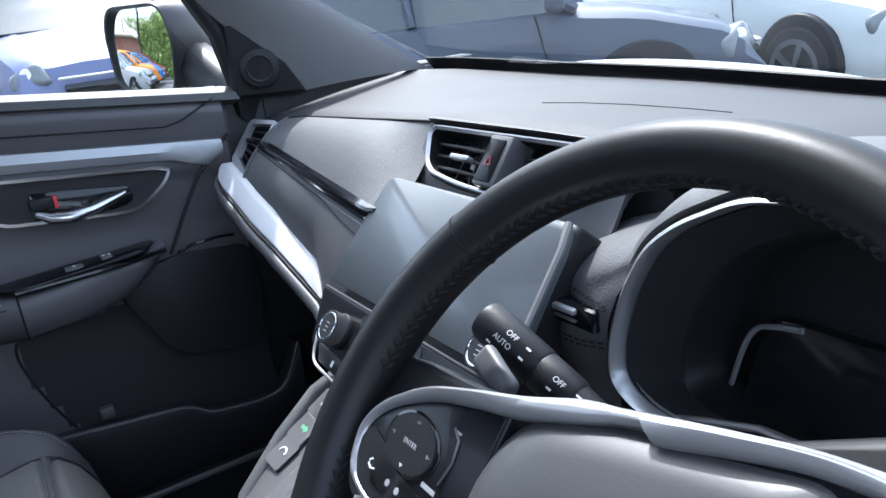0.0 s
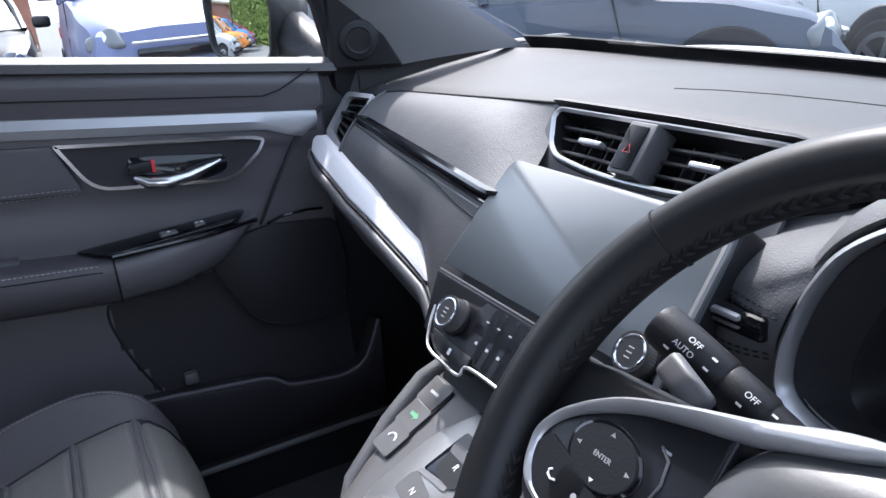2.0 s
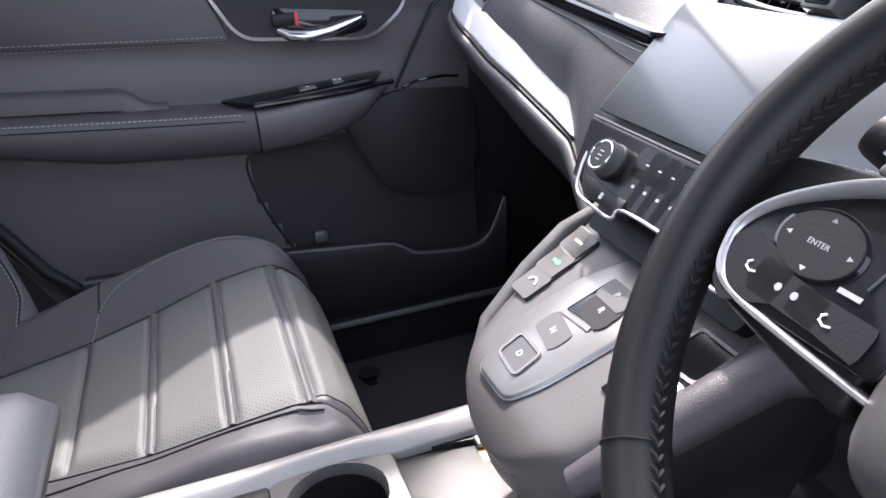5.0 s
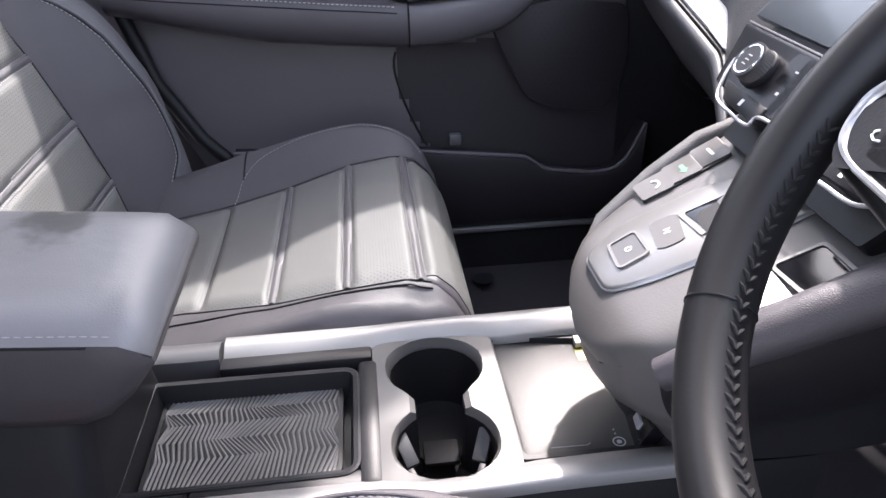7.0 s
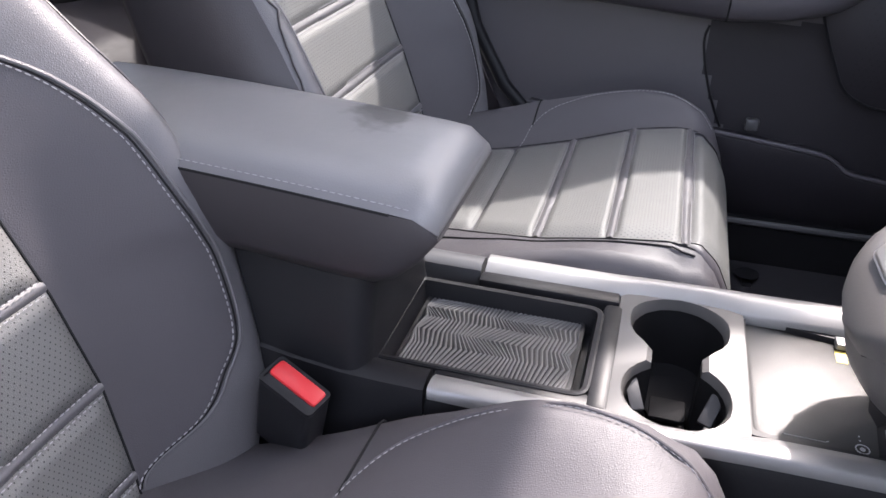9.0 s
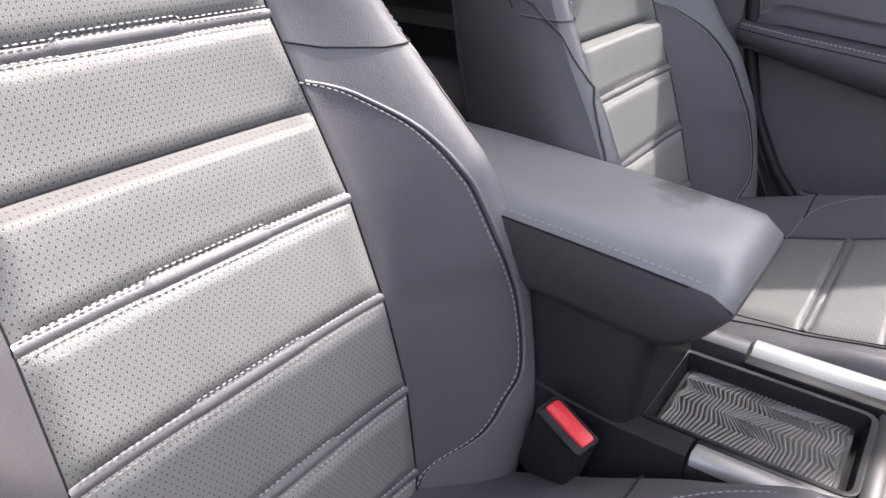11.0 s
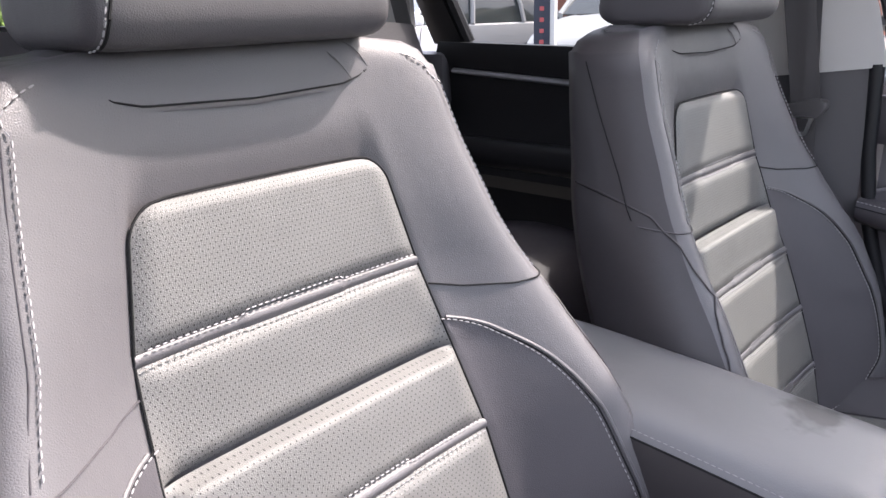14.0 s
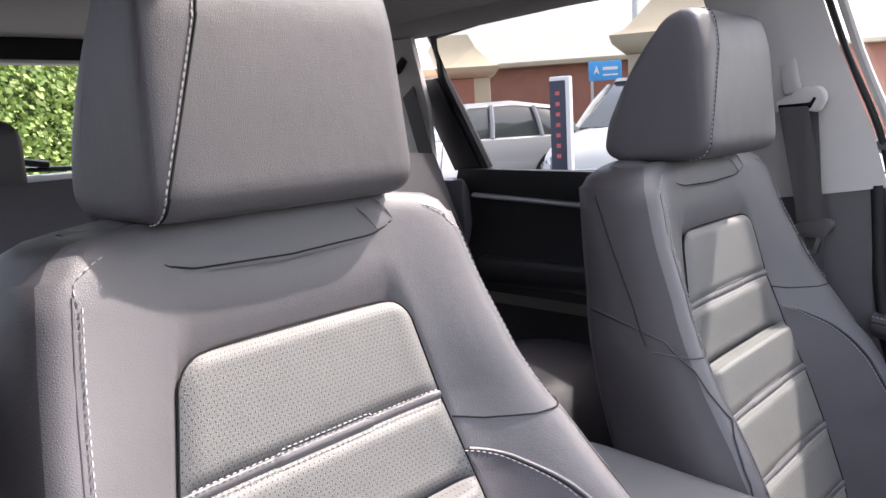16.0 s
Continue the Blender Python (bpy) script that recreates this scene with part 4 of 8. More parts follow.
    tagged(part("stitching", hb, THREAD, head, "pale grey contrast stitching"), kind="stuff")
    for sg in (-1, 1):
        part("headrest_post", tube([(sg * 0.072, -0.672, 1.10), (sg * 0.072, -0.668 + head_y * 0.5, 1.25)], 0.0062, 12), CHROME, st, "steel headrest post")
        part("post_guide", prism(rounded([(-0.02, -0.012), (0.02, -0.012), (0.02, 0.012), (-0.02, 0.012)], 0.008), 0, 0.014, Matrix.Translation((sg * 0.072, -0.672, 1.166)), 0.003), BLACK, st)
    return st


driver_seat = seat("front_seat", "dark grey leather front seat with perforated insert beside the console")
driver_seat.matrix_basis = Matrix.Translation((0.362, -0.25, 0.36))
INBOARD, INNER_DROP, CUSH_DY, UPRIGHT = 1, 0.022, 0.0, 0.011
passenger_seat = seat("front_seat", "grey leather front seat with sunlit perforated insert beside the closed door", 0.022)
passenger_seat.matrix_basis = Matrix.Translation((-0.355, -0.205, 0.352))

# ---- the passenger's door ----
door = new("door_1")
tagged(door, "closed dark front door with silver strip and armrest", "car door", "", "structure")


def tilt(y, z):
    """Lines of the door fall towards the front."""
    return z - 0.115 * y


def door_x(y, z):
    """The inner face of the door: how far it stands in."""
    zz = z + 0.115 * y
    x = lerp(zz, (0.36, 0.45, 0.56, 0.75, 0.80, 0.86, 0.90, 0.98, 0.985, 1.035, 1.04, 1.085, 1.11, 1.12), (-0.705, -0.700, -0.705, -0.715, -0.712, -0.712, -0.716, -0.712, -0.705, -0.705, -0.700, -0.692, -0.708, -0.735))
    return x


def panel(u, v):
    y = -0.43 + 0.83 * u
    z = 0.40 + (tilt(y, 1.118) - 0.40) * v
    x = door_x(y, z)
    cut = max(0.0, (0.80 - z) / 0.4)
    if u < 0.001 or u > 0.999:
        x -= 0.03
    y2 = y + (0.20 * cut ** 1.6 if y < -0.10 else 0) * max(0, (-0.10 - y) / 0.33)
    return Vector((x, y2, z))


skin = part("panel", sheet(panel, 50, 90), DOOR_PLASTIC, door, "dark plastic door panel", 50)
skin.data.materials.append(DOOR_LOW)
for p in skin.data.polygons:
    c = p.center
    if c.z < 0.755 and c.y > lerp(c.z, (0.40, 0.578, 0.61, 0.66, 0.716, 0.76), (0.10, 0.046, 0.030, 0.010, -0.004, 0.002)):
        p.material_index = 1
part("shell", box((0.05, 0.90, 0.75), (-0.775, -0.02, 0.70), 0.02), DOOR_PLASTIC, door)
# sill cap under the glass
part("sill_cap", loft([[(-0.742, y, tilt(y, 1.108)), (-0.735, y, tilt(y, 1.120)), (-0.705, y, tilt(y, 1.121)), (-0.692, y, tilt(y, 1.112)), (-0.690, y, tilt(y, 1.100)), (-0.72, y, tilt(y, 1.09))] for y in np.linspace(-0.44, 0.415, 14)]), mat("sill_vinyl", (0.062, 0.060, 0.063), 0.5, 0, 0.3, 500), door, "grey vinyl window sill")
part("seam", tube([(-0.6905, y, tilt(y, 1.062) if y < 0.30 else tilt(y, 1.062) + (y - 0.30) * 0.6) for y in np.linspace(-0.43, 0.37, 30)], 0.0013, 6), THREAD_DARK, door)
# silver strip
sv = []
for y in np.linspace(-0.43, 0.372, 30):
    k = sm((y - 0.28) / 0.06)
    lo = 1.006 - 0.014 * k
    hi = 1.038
    e = max(0, (y - 0.345) / 0.027)
    sv.append([(-0.712, y, tilt(y, lo)), (-0.697, y, tilt(y, lo + 0.003 + 0.02 * e)), (-0.692, y, tilt(y, (lo + hi) / 2 + 0.01 * e)), (-0.697, y, tilt(y, hi - 0.002)), (-0.712, y, tilt(y, hi))])
part("silver_strip", loft(sv), SILVER, door, "brushed silver door strip")
# upper cushion pad behind the handle and handle surround
DP = Matrix(((0, 0, 1, -0.706), (1, 0, 0, 0), (0, 1, 0, 0), (0, 0, 0, 1)))
hs = [(-0.022, 1.002), (0.262, 0.970), (0.283, 0.962), (0.272, 0.942), (0.222, 0.903), (0.018, 0.926)]
hs_r = rounded(hs, [0.006, 0.01, 0.008, 0.01, 0.03, 0.03], 5)
part("handle_bezel", frame_ring(hs_r, inset(hs_r, 0.0052), -0.012, 0.009, DP), CHROME, door, "satin chrome handle surround")
part("handle_cup", prism(inset(hs_r, 0.004), -0.012, 0.002, DP), DOOR_LOW, door)
cup = rounded([(0.07, 0.968), (0.215, 0.950), (0.220, 0.925), (0.190, 0.912), (0.100, 0.922), (0.075, 0.938)], 0.015, 4)
part("cup_recess", prism(cup, 0.0, 0.003, DP, 0.001), GLOSS, door, "dark hollow behind the handle")
hp = [(0.078, 0.935), (0.095, 0.925), (0.125, 0.922), (0.155, 0.926), (0.185, 0.934), (0.207, 0.940)]
part("door_handle", tube([(-0.700 + 0.012 * math.sin(math.pi * i / 5), y, z) for i, (y, z) in enumerate(hp)], [0.006, 0.0095, 0.010, 0.008, 0.006, 0.003], 10), CHROME, door, "satin chrome door handle")
lk = part("lock_tab", box((0.012, 0.034, 0.018), (-0.700, 0.088, 0.949), 0.003), BLACK, door)
part("lock_marker", box((0.0125, 0.005, 0.0185), (-0.6995, 0.107, 0.949), 0.001), RED, lk, "red lock marker")
# armrest
ar = []
for y in np.linspace(-0.43, 0.245, 40):
    t = sm((y - 0.10) / 0.145)
    top = 0.829 - 0.092 * (y - 0.007)
    if y > 0.0:
        top = 0.829 + 0.015 * sm(y / 0.24)
    bot = lerp(y, (-0.43, -0.36, -0.19, 0.015, 0.10, 0.169, 0.233, 0.245), (0.830, 0.818, 0.782, 0.764, 0.768, 0.782, 0.822, 0.832))
    ox = lerp(y, (-0.43, -0.35, -0.1, 0.10, 0.20, 0.245), (-0.66, -0.645, -0.637, -0.640, -0.655, -0.690))
    mid = (top + bot) / 2
    ar.append([(-0.72, y, top + 0.004), (ox - 0.012, y, top + 0.002), (ox - 0.003, y, top - 0.003), (ox, y, top - 0.012), (ox + 0.001, y, mid), (ox - 0.006, y, bot + 0.008), (ox - 0.018, y, bot), (-0.72, y, bot - 0.004)])
part("armrest", loft(ar[:27]), LEATHER_DARK, door, "padded dark leather door armrest", 60)
part("armrest_front", loft(ar[26:]), DOOR_PLASTIC, door, "", 60)
part("joint", tube([Vector(p) + Vector((0.0008, 0, 0)) for p in ar[26][1:7]], 0.0016, 6), THREAD_DARK, door)
bm = bmesh.new()
stitches([(r[2][0] - 0.0015, r[2][1], r[2][2] + 0.0022) for r in ar[:26]], 0.0045, 0.0024, 0.0009, bm)
part("piping", tube([(r[3][0] - 0.0005, r[3][1], r[3][2] + 0.003) for r in ar[:26]], 0.0010, 6), THREAD_DARK, door)
tagged(part("stitching", bm, THREAD, door), kind="stuff")
step = [(y, 0.852 - 0.092 * (y + 0.14) + (0.024 * sm((-0.118 - y) / 0.050)) * sm((y + 0.43) / 0.06)) for y in np.linspace(-0.425, -0.10, 26)]
part("pad_step", loft([[(-0.72, y, z - 0.03), (-0.690, y, z - 0.028), (-0.692, y, z - 0.008), (-0.700, y, z), (-0.72, y, z + 0.002)] for y, z in step]), LEATHER_DARK, door, "raised padded step behind the armrest", 60)
upad = [(-0.43, 1.040), (-0.020, 1.0005), (-0.006, 0.962), (0.006, 0.928), (-0.144, 0.9396), (-0.3445, 0.9546), (-0.43, 0.962)]
part("upper_pad", prism(rounded(upad, 0.006, 3), -0.010, 0.0062, DP, 0.003), LEATHER_DARK, door, "padded dark leather upper panel")
bm = bmesh.new()
for x, dz in ((-0.6988, 0.0048), (-0.7085, -0.0050)):
    stitches([(x, y, z + dz) for y, z in ((-0.40, 0.9595), (-0.3445, 0.9546), (-0.144, 0.9396), (0.0, 0.9295))], 0.0045, 0.0024, 0.0006, bm)
tagged(part("stitching", bm, THREAD, door, "pale grey contrast stitching"), kind="stuff")
# switch panel in gloss black
sp = prism(rounded([(-0.028, 0.0), (0.235, 0.0), (0.205, 0.060), (0.02, 0.062)], [0.01, 0.02, 0.02, 0.02], 4), 0, 0.004, Matrix(((0, 1, 0, -0.706), (1, 0, 0, 0.0), (0.055, 0, 1, 0.838), (0, 0, 0, 1))), 0.001)
swp = part("switch_panel", sp, GLOSS, door, "gloss black switch panel")
part("switch_lip", tube([(-0.646 - 0.02 * sm((y - 0.15) / 0.09), y, 0.838 + 0.03 * (y) * 0.6) for y in np.linspace(0.02, 0.24, 16)], 0.0042, 8), GLOSS, door, "gloss black edge strip")
part("window_switch", box((0.016, 0.026, 0.010), (-0.668, 0.105, 0.847), 0.002), KEY, door, "window switch")
part("lock_switch", box((0.020, 0.016, 0.010), (-0.676, 0.153, 0.850), 0.002), KEY, door, "central lock switch")
for y, z in ((0.105, 0.853), (0.149, 0.856), (0.157, 0.856)):
    part("symbol", box((0.004, 0.004, 0.0006), (-0.666 if y < 0.12 else -0.674, y, z - 0.0005)), WHITE_PRINT, door)
# speaker panel, pocket, hook
gr = rounded([(0.150, 0.800), (0.172, 0.745), (0.215, 0.660), (0.250, 0.640), (0.360, 0.622), (0.395, 0.70), (0.385, 0.805), (0.262, 0.818)], [0.01, 0.02, 0.03, 0.02, 0.03, 0.03, 0.02, 0.02], 4)
spk = part("speaker_grille", prism(gr, -0.010, 0.006, DP, 0.003), DOOR_LOW, door, "dark speaker grille")
part("grille_edge", tube([Vector((-0.699, p[0], p[1])) for p in gr[4:24]], 0.0022, 6), BLACK, door)
holes = bmesh.new()
for j in range(17):
    for i in range(13):
        y, z = 0.225 + 0.0105 * i + (0.005 if j % 2 else 0), 0.670 + 0.0085 * j
        prism([(y + 0.0014 * math.cos(math.tau * k / 6), z + 0.0014 * math.sin(math.tau * k / 6)) for k in range(6)], 0.0055, 0.0064, DP, 0, holes)
tagged(part("grille_holes", holes, BLACK, spk), kind="stuff")
pk = []
for y in np.linspace(-0.28, 0.425, 48):
    top = lerp(y, (-0.28, 0.04, 0.20, 0.222, 0.250, 0.34, 0.375, 0.400, 0.425), (0.600, 0.582, 0.563, 0.558, 0.534, 0.522, 0.526, 0.550, 0.610))
    pk.append([(-0.715, y, top - 0.006), (-0.690, y, top - 0.004), (-0.672, y, top), (-0.664, y, top - 0.004), (-0.662, y, top - 0.014), (-0.672, y, 0.46), (-0.69, y, 0.42), (-0.715, y, 0.42)])
part("door_pocket", loft(pk), DOOR_LOW, door, "dark moulded door pocket", 50)
part("panel_joint", tube(spl([(door_x(y, z) + 0.0008, y, z) for y, z in [(0.0, 0.743), (-0.004, 0.716), (0.010, 0.66), (0.030, 0.61), (0.046, 0.578)]], 6), 0.0022, 6), BLACK, door, "dark joint in the lower panel")
# the sheen along the pocket's top edge is put into a lighter colour
part("pocket_edge", tube([Vector(r[2]) + Vector((0.002, 0, 0.0)) for r in pk], 0.0035, 8), mat("pocket_edge_sheen", (0.10, 0.095, 0.105), 0.25), door, "smooth pocket edge, lightened for its sheen")
part("hook", box((0.016, 0.022, 0.020), (-0.694, 0.094, 0.592), 0.004), KEY, door, "small grey hook")
part("rear_seal", tube([(-0.692, -0.435, 1.09), (-0.694, -0.43, 0.95), (-0.694, -0.415, 0.83), (-0.694, -0.385, 0.72), (-0.694, -0.33, 0.62), (-0.694, -0.24, 0.52), (-0.694, -0.12, 0.45)], 0.012, 10), BLACK, door, "black rubber door seal")
part("front_edge", tube([(-0.700, 0.385, 1.0), (-0.700, 0.325, 0.944), (-0.700, 0.285, 0.88), (-0.700, 0.252, 0.822)], 0.003, 6), BLACK, door)
part("grab_lip", tube([(-0.698, 0.262, 0.822), (-0.690, 0.285, 0.832), (-0.690, 0.33, 0.834), (-0.70, 0.36, 0.828)], 0.0026, 6), GLOSS, door)
part("pane", sheet(lambda u, v: Vector((-0.735 + 0.11 * v, (-0.46 + 0.88 * u) - 0.30 * v * u * u, tilt(-0.46 + 0.88 * u, 1.105) * (1 - v) + 1.455 * v)), 8, 8), TINTED, door, "clear side glass")
part("window_frame", tube([(-0.715, 0.425, 1.05), (-0.700, 0.40, 1.16), (-0.680, 0.355, 1.235), (-0.650, 0.24, 1.33), (-0.625, 0.05, 1.43), (-0.62, -0.20, 1.462), (-0.62, -0.50, 1.47)], 0.014, 8), BLACK, door, "black window seal")
# sail panel with the tweeter
sail = [(-0.697, 0.408, 1.052), (-0.690, 0.405, 1.19), (-0.683, 0.425, 1.165), (-0.68, 0.50, 1.10), (-0.688, 0.535, 1.045)]
ctr = Vector((-0.686, 0.455, 1.10))
rings = [[Vector(p) + Vector((-0.02, 0, 0)) for p in sail], [Vector(p) for p in sail], [Vector(p).lerp(ctr, 0.12) + Vector((0.006, 0, 0)) for p in sail]]
part("sail_panel", loft(rings), BLACK, door, "black mirror triangle trim")
TW = Matrix(((0, 0, 1, -0.684), (1, 0, 0, 0.455), (0, 1, 0, 1.097), (0, 0, 0, 1))) @ pose(0, 0, 0, 0, -12, 0)
tw = part("tweeter", disc(0.033, -0.006, 0.012, TW, 0.004), BLACK, door, "round black tweeter")
part("tweeter_ring", tube([TW @ Vector((0.021 * math.cos(q), 0.021 * math.sin(q), 0.011)) for q in np.linspace(0, math.tau, 28, endpoint=False)], 0.003, 6, True), BLACK, tw)
part("tweeter_cone", disc(0.013, 0.008, 0.0125, TW, 0.003), GLOSS, tw)

# outside mirror
mir = thing("door_mirror", "dark grey outside mirror with reflecting glass on the door", "mirror", (-0.80, 0.42, 1.05))
MC = Vector((-0.905, 0.335, 1.142))
MM = plane(MC, Vector((0.906, 0.424, 0.0)), Vector((0, 0, 1)))
mo = rounded([(-0.098, -0.070), (0.070, -0.076), (0.092, 0.020), (0.075, 0.082), (-0.080, 0.086), (-0.102, 0.040)], [0.04, 0.02, 0.03, 0.03, 0.03, 0.03], 6)
shell = loft([[(x * f, y * f, z) for x, y in mo] for f, z in ((0.90, 0.0), (0.92, 0.016), (0.97, 0.016), (1.0, 0.006), (0.97, -0.05), (0.75, -0.09), (0.3, -0.105))], True, True, MM)
part("housing", shell, mat("mirror_housing", (0.03, 0.031, 0.033), 0.35, 0.0, spec=0.35), mir, "dark grey mirror housing", 60)
MG = MM @ pose(0, 0, 0, -2.0, 0, 0)
dome = [[(x * 0.90 * f, y * 0.90 * f, 0.0125 - ((x * 0.9 * f) ** 2 + (y * 0.9 * f) ** 2) / 2.6) for x, y in mo] for f in (1.0, 0.9, 0.8, 0.7, 0.6, 0.5, 0.4, 0.3, 0.2, 0.1, 0.02)]
part("glass", loft(dome, True, "end", MG), MIRROR, mir, "convex mirror glass", 80)
part("arm", tube([MM @ Vector((0.06, -0.03, -0.04)), Vector((-0.80, 0.43, 1.06)), Vector((-0.72, 0.46, 1.045))], [0.045, 0.045, 0.05], 10), BLACK, mir)

# the driver's door stands wide open on its hinge behind the windscreen pillar
structure("door_seal", tube([(0.70, 0.46, 0.45), (0.70, 0.46, 1.03), (0.69, 0.40, 1.14), (0.655, 0.25, 1.31), (0.63, 0.05, 1.42), (0.625, -0.3, 1.452), (0.63, -0.50, 1.45), (0.70, -0.52, 1.05), (0.70, -0.42, 0.6), (0.70, -0.38, 0.44)], 0.012, 8), BLACK, "black rubber door seal", "seal")
open_door = new("door_2")
tagged(open_door, "open dark driver's door with a glass window", "car door", "", "structure")
OD = Matrix.Translation((0.79, 0.47, 0)) @ pose(0, 0, 0, 0, 0, 62)
leaf = [[(x, y, z) for x, z in ((0.03, 1.09), (-0.03, 1.10), (-0.045, 1.06), (-0.030, 0.96), (-0.035, 0.88), (-0.075, 0.85), (-0.070, 0.78), (-0.030, 0.74), (-0.035, 0.42), (0.02, 0.38), (0.06, 0.55), (0.065, 0.95))] for y in np.linspace(-0.93, -0.02, 12)]
part("panel", loft(leaf, True, True, OD), DOOR_PLASTIC, open_door, "dark plastic door panel", 50)
part("armrest", tube([OD @ Vector((-0.075, y, 0.825)) for y in np.linspace(-0.80, -0.20, 8)], 0.030, 10), LEATHER_DARK, open_door)
part("window_frame", tube([OD @ Vector(p) for p in ((0.02, -0.03, 1.08), (0.0, -0.14, 1.20), (-0.03, -0.36, 1.36), (-0.05, -0.55, 1.43), (-0.05, -0.88, 1.45), (-0.01, -0.93, 1.25), (0.02, -0.93, 1.08))], 0.020, 8), BLACK, open_door, "black window frame")
part("pane", sheet(lambda u, v: OD @ Vector((0.02 - 0.07 * v, -0.92 + (0.88 - 0.50 * v ** 1.5) * u, 1.08 + 0.35 * v)), 6, 6), GLASS, open_door, "clear side glass")

# ---- dashboard ----
dash = thing("dashboard", "dark grey moulded dashboard with silver strip and leatherette pads", "dashboard", (0, 0.55, 0.6))


def lip(x):
    """The edge between the top of the dash and its face."""
    y = lerp(x, (-0.72, -0.60, -0.54, -0.14, 0.15, 0.25, 0.72), (0.455, 0.462, 0.462, 0.456, 0.455, 0.43, 0.43))
    z = lerp(x, (-0.72, -0.60, -0.54, -0.14, 0.15, 0.25, 0.72), (1.010, 1.022, 1.028, 1.048, 1.050, 1.055, 1.03))
    return y, z


def top(u, v):
    x = -0.745 + 1.49 * u
    y0, z0 = lip(x)
    y1 = 0.850 - 0.10 * (abs(x) / 0.7) ** 2.2
    y = y0 + (y1 - y0) * v
    z = z0 + (dash_back(x) - 0.006 - z0) * v ** 1.3 + 0.006 * math.sin(math.pi * min(1, v * 1.1))
    if v == 0:
        z -= 0.006
        y -= 0.001
    return Vector((x, y, z))


part("top_pad", sheet(top, 70, 24), DASH_TOP, dash, "soft dark grey dash top", 60)
part("speaker_joint", tube([top((x + 0.745) / 1.49, v) + Vector((0, 0, 0.0002)) for x, v in ((-0.085, 0.26), (-0.04, 0.30), (0.02, 0.325), (0.09, 0.33), (0.14, 0.32))], 0.0006, 6), THREAD_DARK, dash, "fine curved joint in the dash top")


# the silver strip lies on a slope from the door to the foot of the screen
ST = Vector((-0.211, 0.317, 0.859))
SD = (Vector((-0.650, 0.371, 0.961)) - ST).normalized()
SN = Vector((0, -0.707, 0.707))
SN = (SN - SD * SN.dot(SD)).normalized()
SW = SN.cross(SD)


def strip_up(s):
    return lerp(s, (0.0, 0.03, 0.060, 0.10, 0.16, 0.24, 0.31, 0.37, 0.455, 0.475), (0.0, -0.012, -0.0215, -0.0185, -0.0145, -0.012, -0.006, -0.003, 0.002, 0.014))


def strip_lo(s):
    return lerp(s, (0.0, 0.05, 0.11, 0.18, 0.26, 0.33, 0.42, 0.455, 0.475), (0.001, 0.0055, 0.0115, 0.0185, 0.0285, 0.033, 0.040, 0.039, 0.026))


def strip_at(s, q, h=0.0):
    return ST + SD * s + SW * q + SN * h


LOW = [strip_at(s, strip_up(s)) for s in (0.372, 0.31, 0.24, 0.16, 0.10, 0.062, 0.035, 0.004)] + [Vector((-0.172, 0.302, 0.838)), Vector((-0.135, 0.294, 0.826))]


def fascia(u, v):
    x = -0.605 + 0.465 * u
    xb = -0.577 + 0.487 * u
    back = Vector((0, 0.014, 0.0)) * sm((u - 0.94) / 0.06)
    away = Vector((0, 0.016, -0.012)) * sm((u - 0.72) / 0.28)
    b = Vector((xb, lerp(xb, [p.x for p in LOW], [p.y for p in LOW]), lerp(xb, [p.x for p in LOW], [p.z for p in LOW])))
    y0, z0 = lip(x)
    a = Vector((x, y0, z0 - 0.003))
    m = Vector((-0.587, 0.401, 0.987)).lerp(Vector((-0.09, 0.343, 0.968)), u) + back
    b += back
    if v < 0.5:
        t = v * 2
        return a.lerp(m, t) + (Vector((0, -0.007, 0.010)) * (0.35 + 0.65 * min(1, u * 4)) + away) * math.sin(math.pi * t)
    t = v * 2 - 1
    return m.lerp(b, t) + Vector((0, -0.007, 0.003)) * math.sin(math.pi * t) * (0.35 + 0.65 * min(1, u * 4))


part("fascia_pad", sheet(fascia, 54, 30), DASH_PAD, dash, "leatherette passenger dash pad", 70)
part("pad_edge", tube([fascia(0.0, v) + Vector((0.001, -0.001, 0)) for v in np.linspace(0, 1, 16)], 0.003, 8), DASH_PAD, dash)
# slot strip across the pad


sl = []
for u in np.linspace(0.0, 1.10, 38):
    p = fascia(u, 0.5)
    w = lerp(u, (0, 0.1, 1), (0.55, 1.0, 1.0))
    sl.append([p + Vector((0, dy, dz * w)) for dy, dz in ((0.004, 0.011), (-0.003, 0.010), (-0.005, 0.007), (-0.0015, 0.004), (-0.0015, 0.0005), (-0.0065, -0.002), (-0.0065, -0.0035), (-0.002, -0.005), (-0.002, -0.008), (-0.005, -0.0105), (0.004, -0.012))])
part("slot_strip", loft(sl), GLOSS, dash, "gloss black recessed strip")
part("slot_edge", tube([fascia(u, 0.5) + Vector((0, -0.0055, -0.0108)) for u in np.linspace(0.02, 0.925, 32)], 0.0009, 6), GUNMETAL, dash, "fine silver edge")
part("piping", tube([fascia(u, 0.575) + Vector((0, -0.0006, 0)) for u in np.linspace(0, 0.98, 40)], 0.0008, 6), THREAD_DARK, dash)
part("piping", tube([Vector((x, lip(x)[0] - 0.002, lip(x)[1] - 0.003)) for x in np.linspace(-0.60, -0.14, 24)], 0.0014, 6), THREAD_DARK, dash)
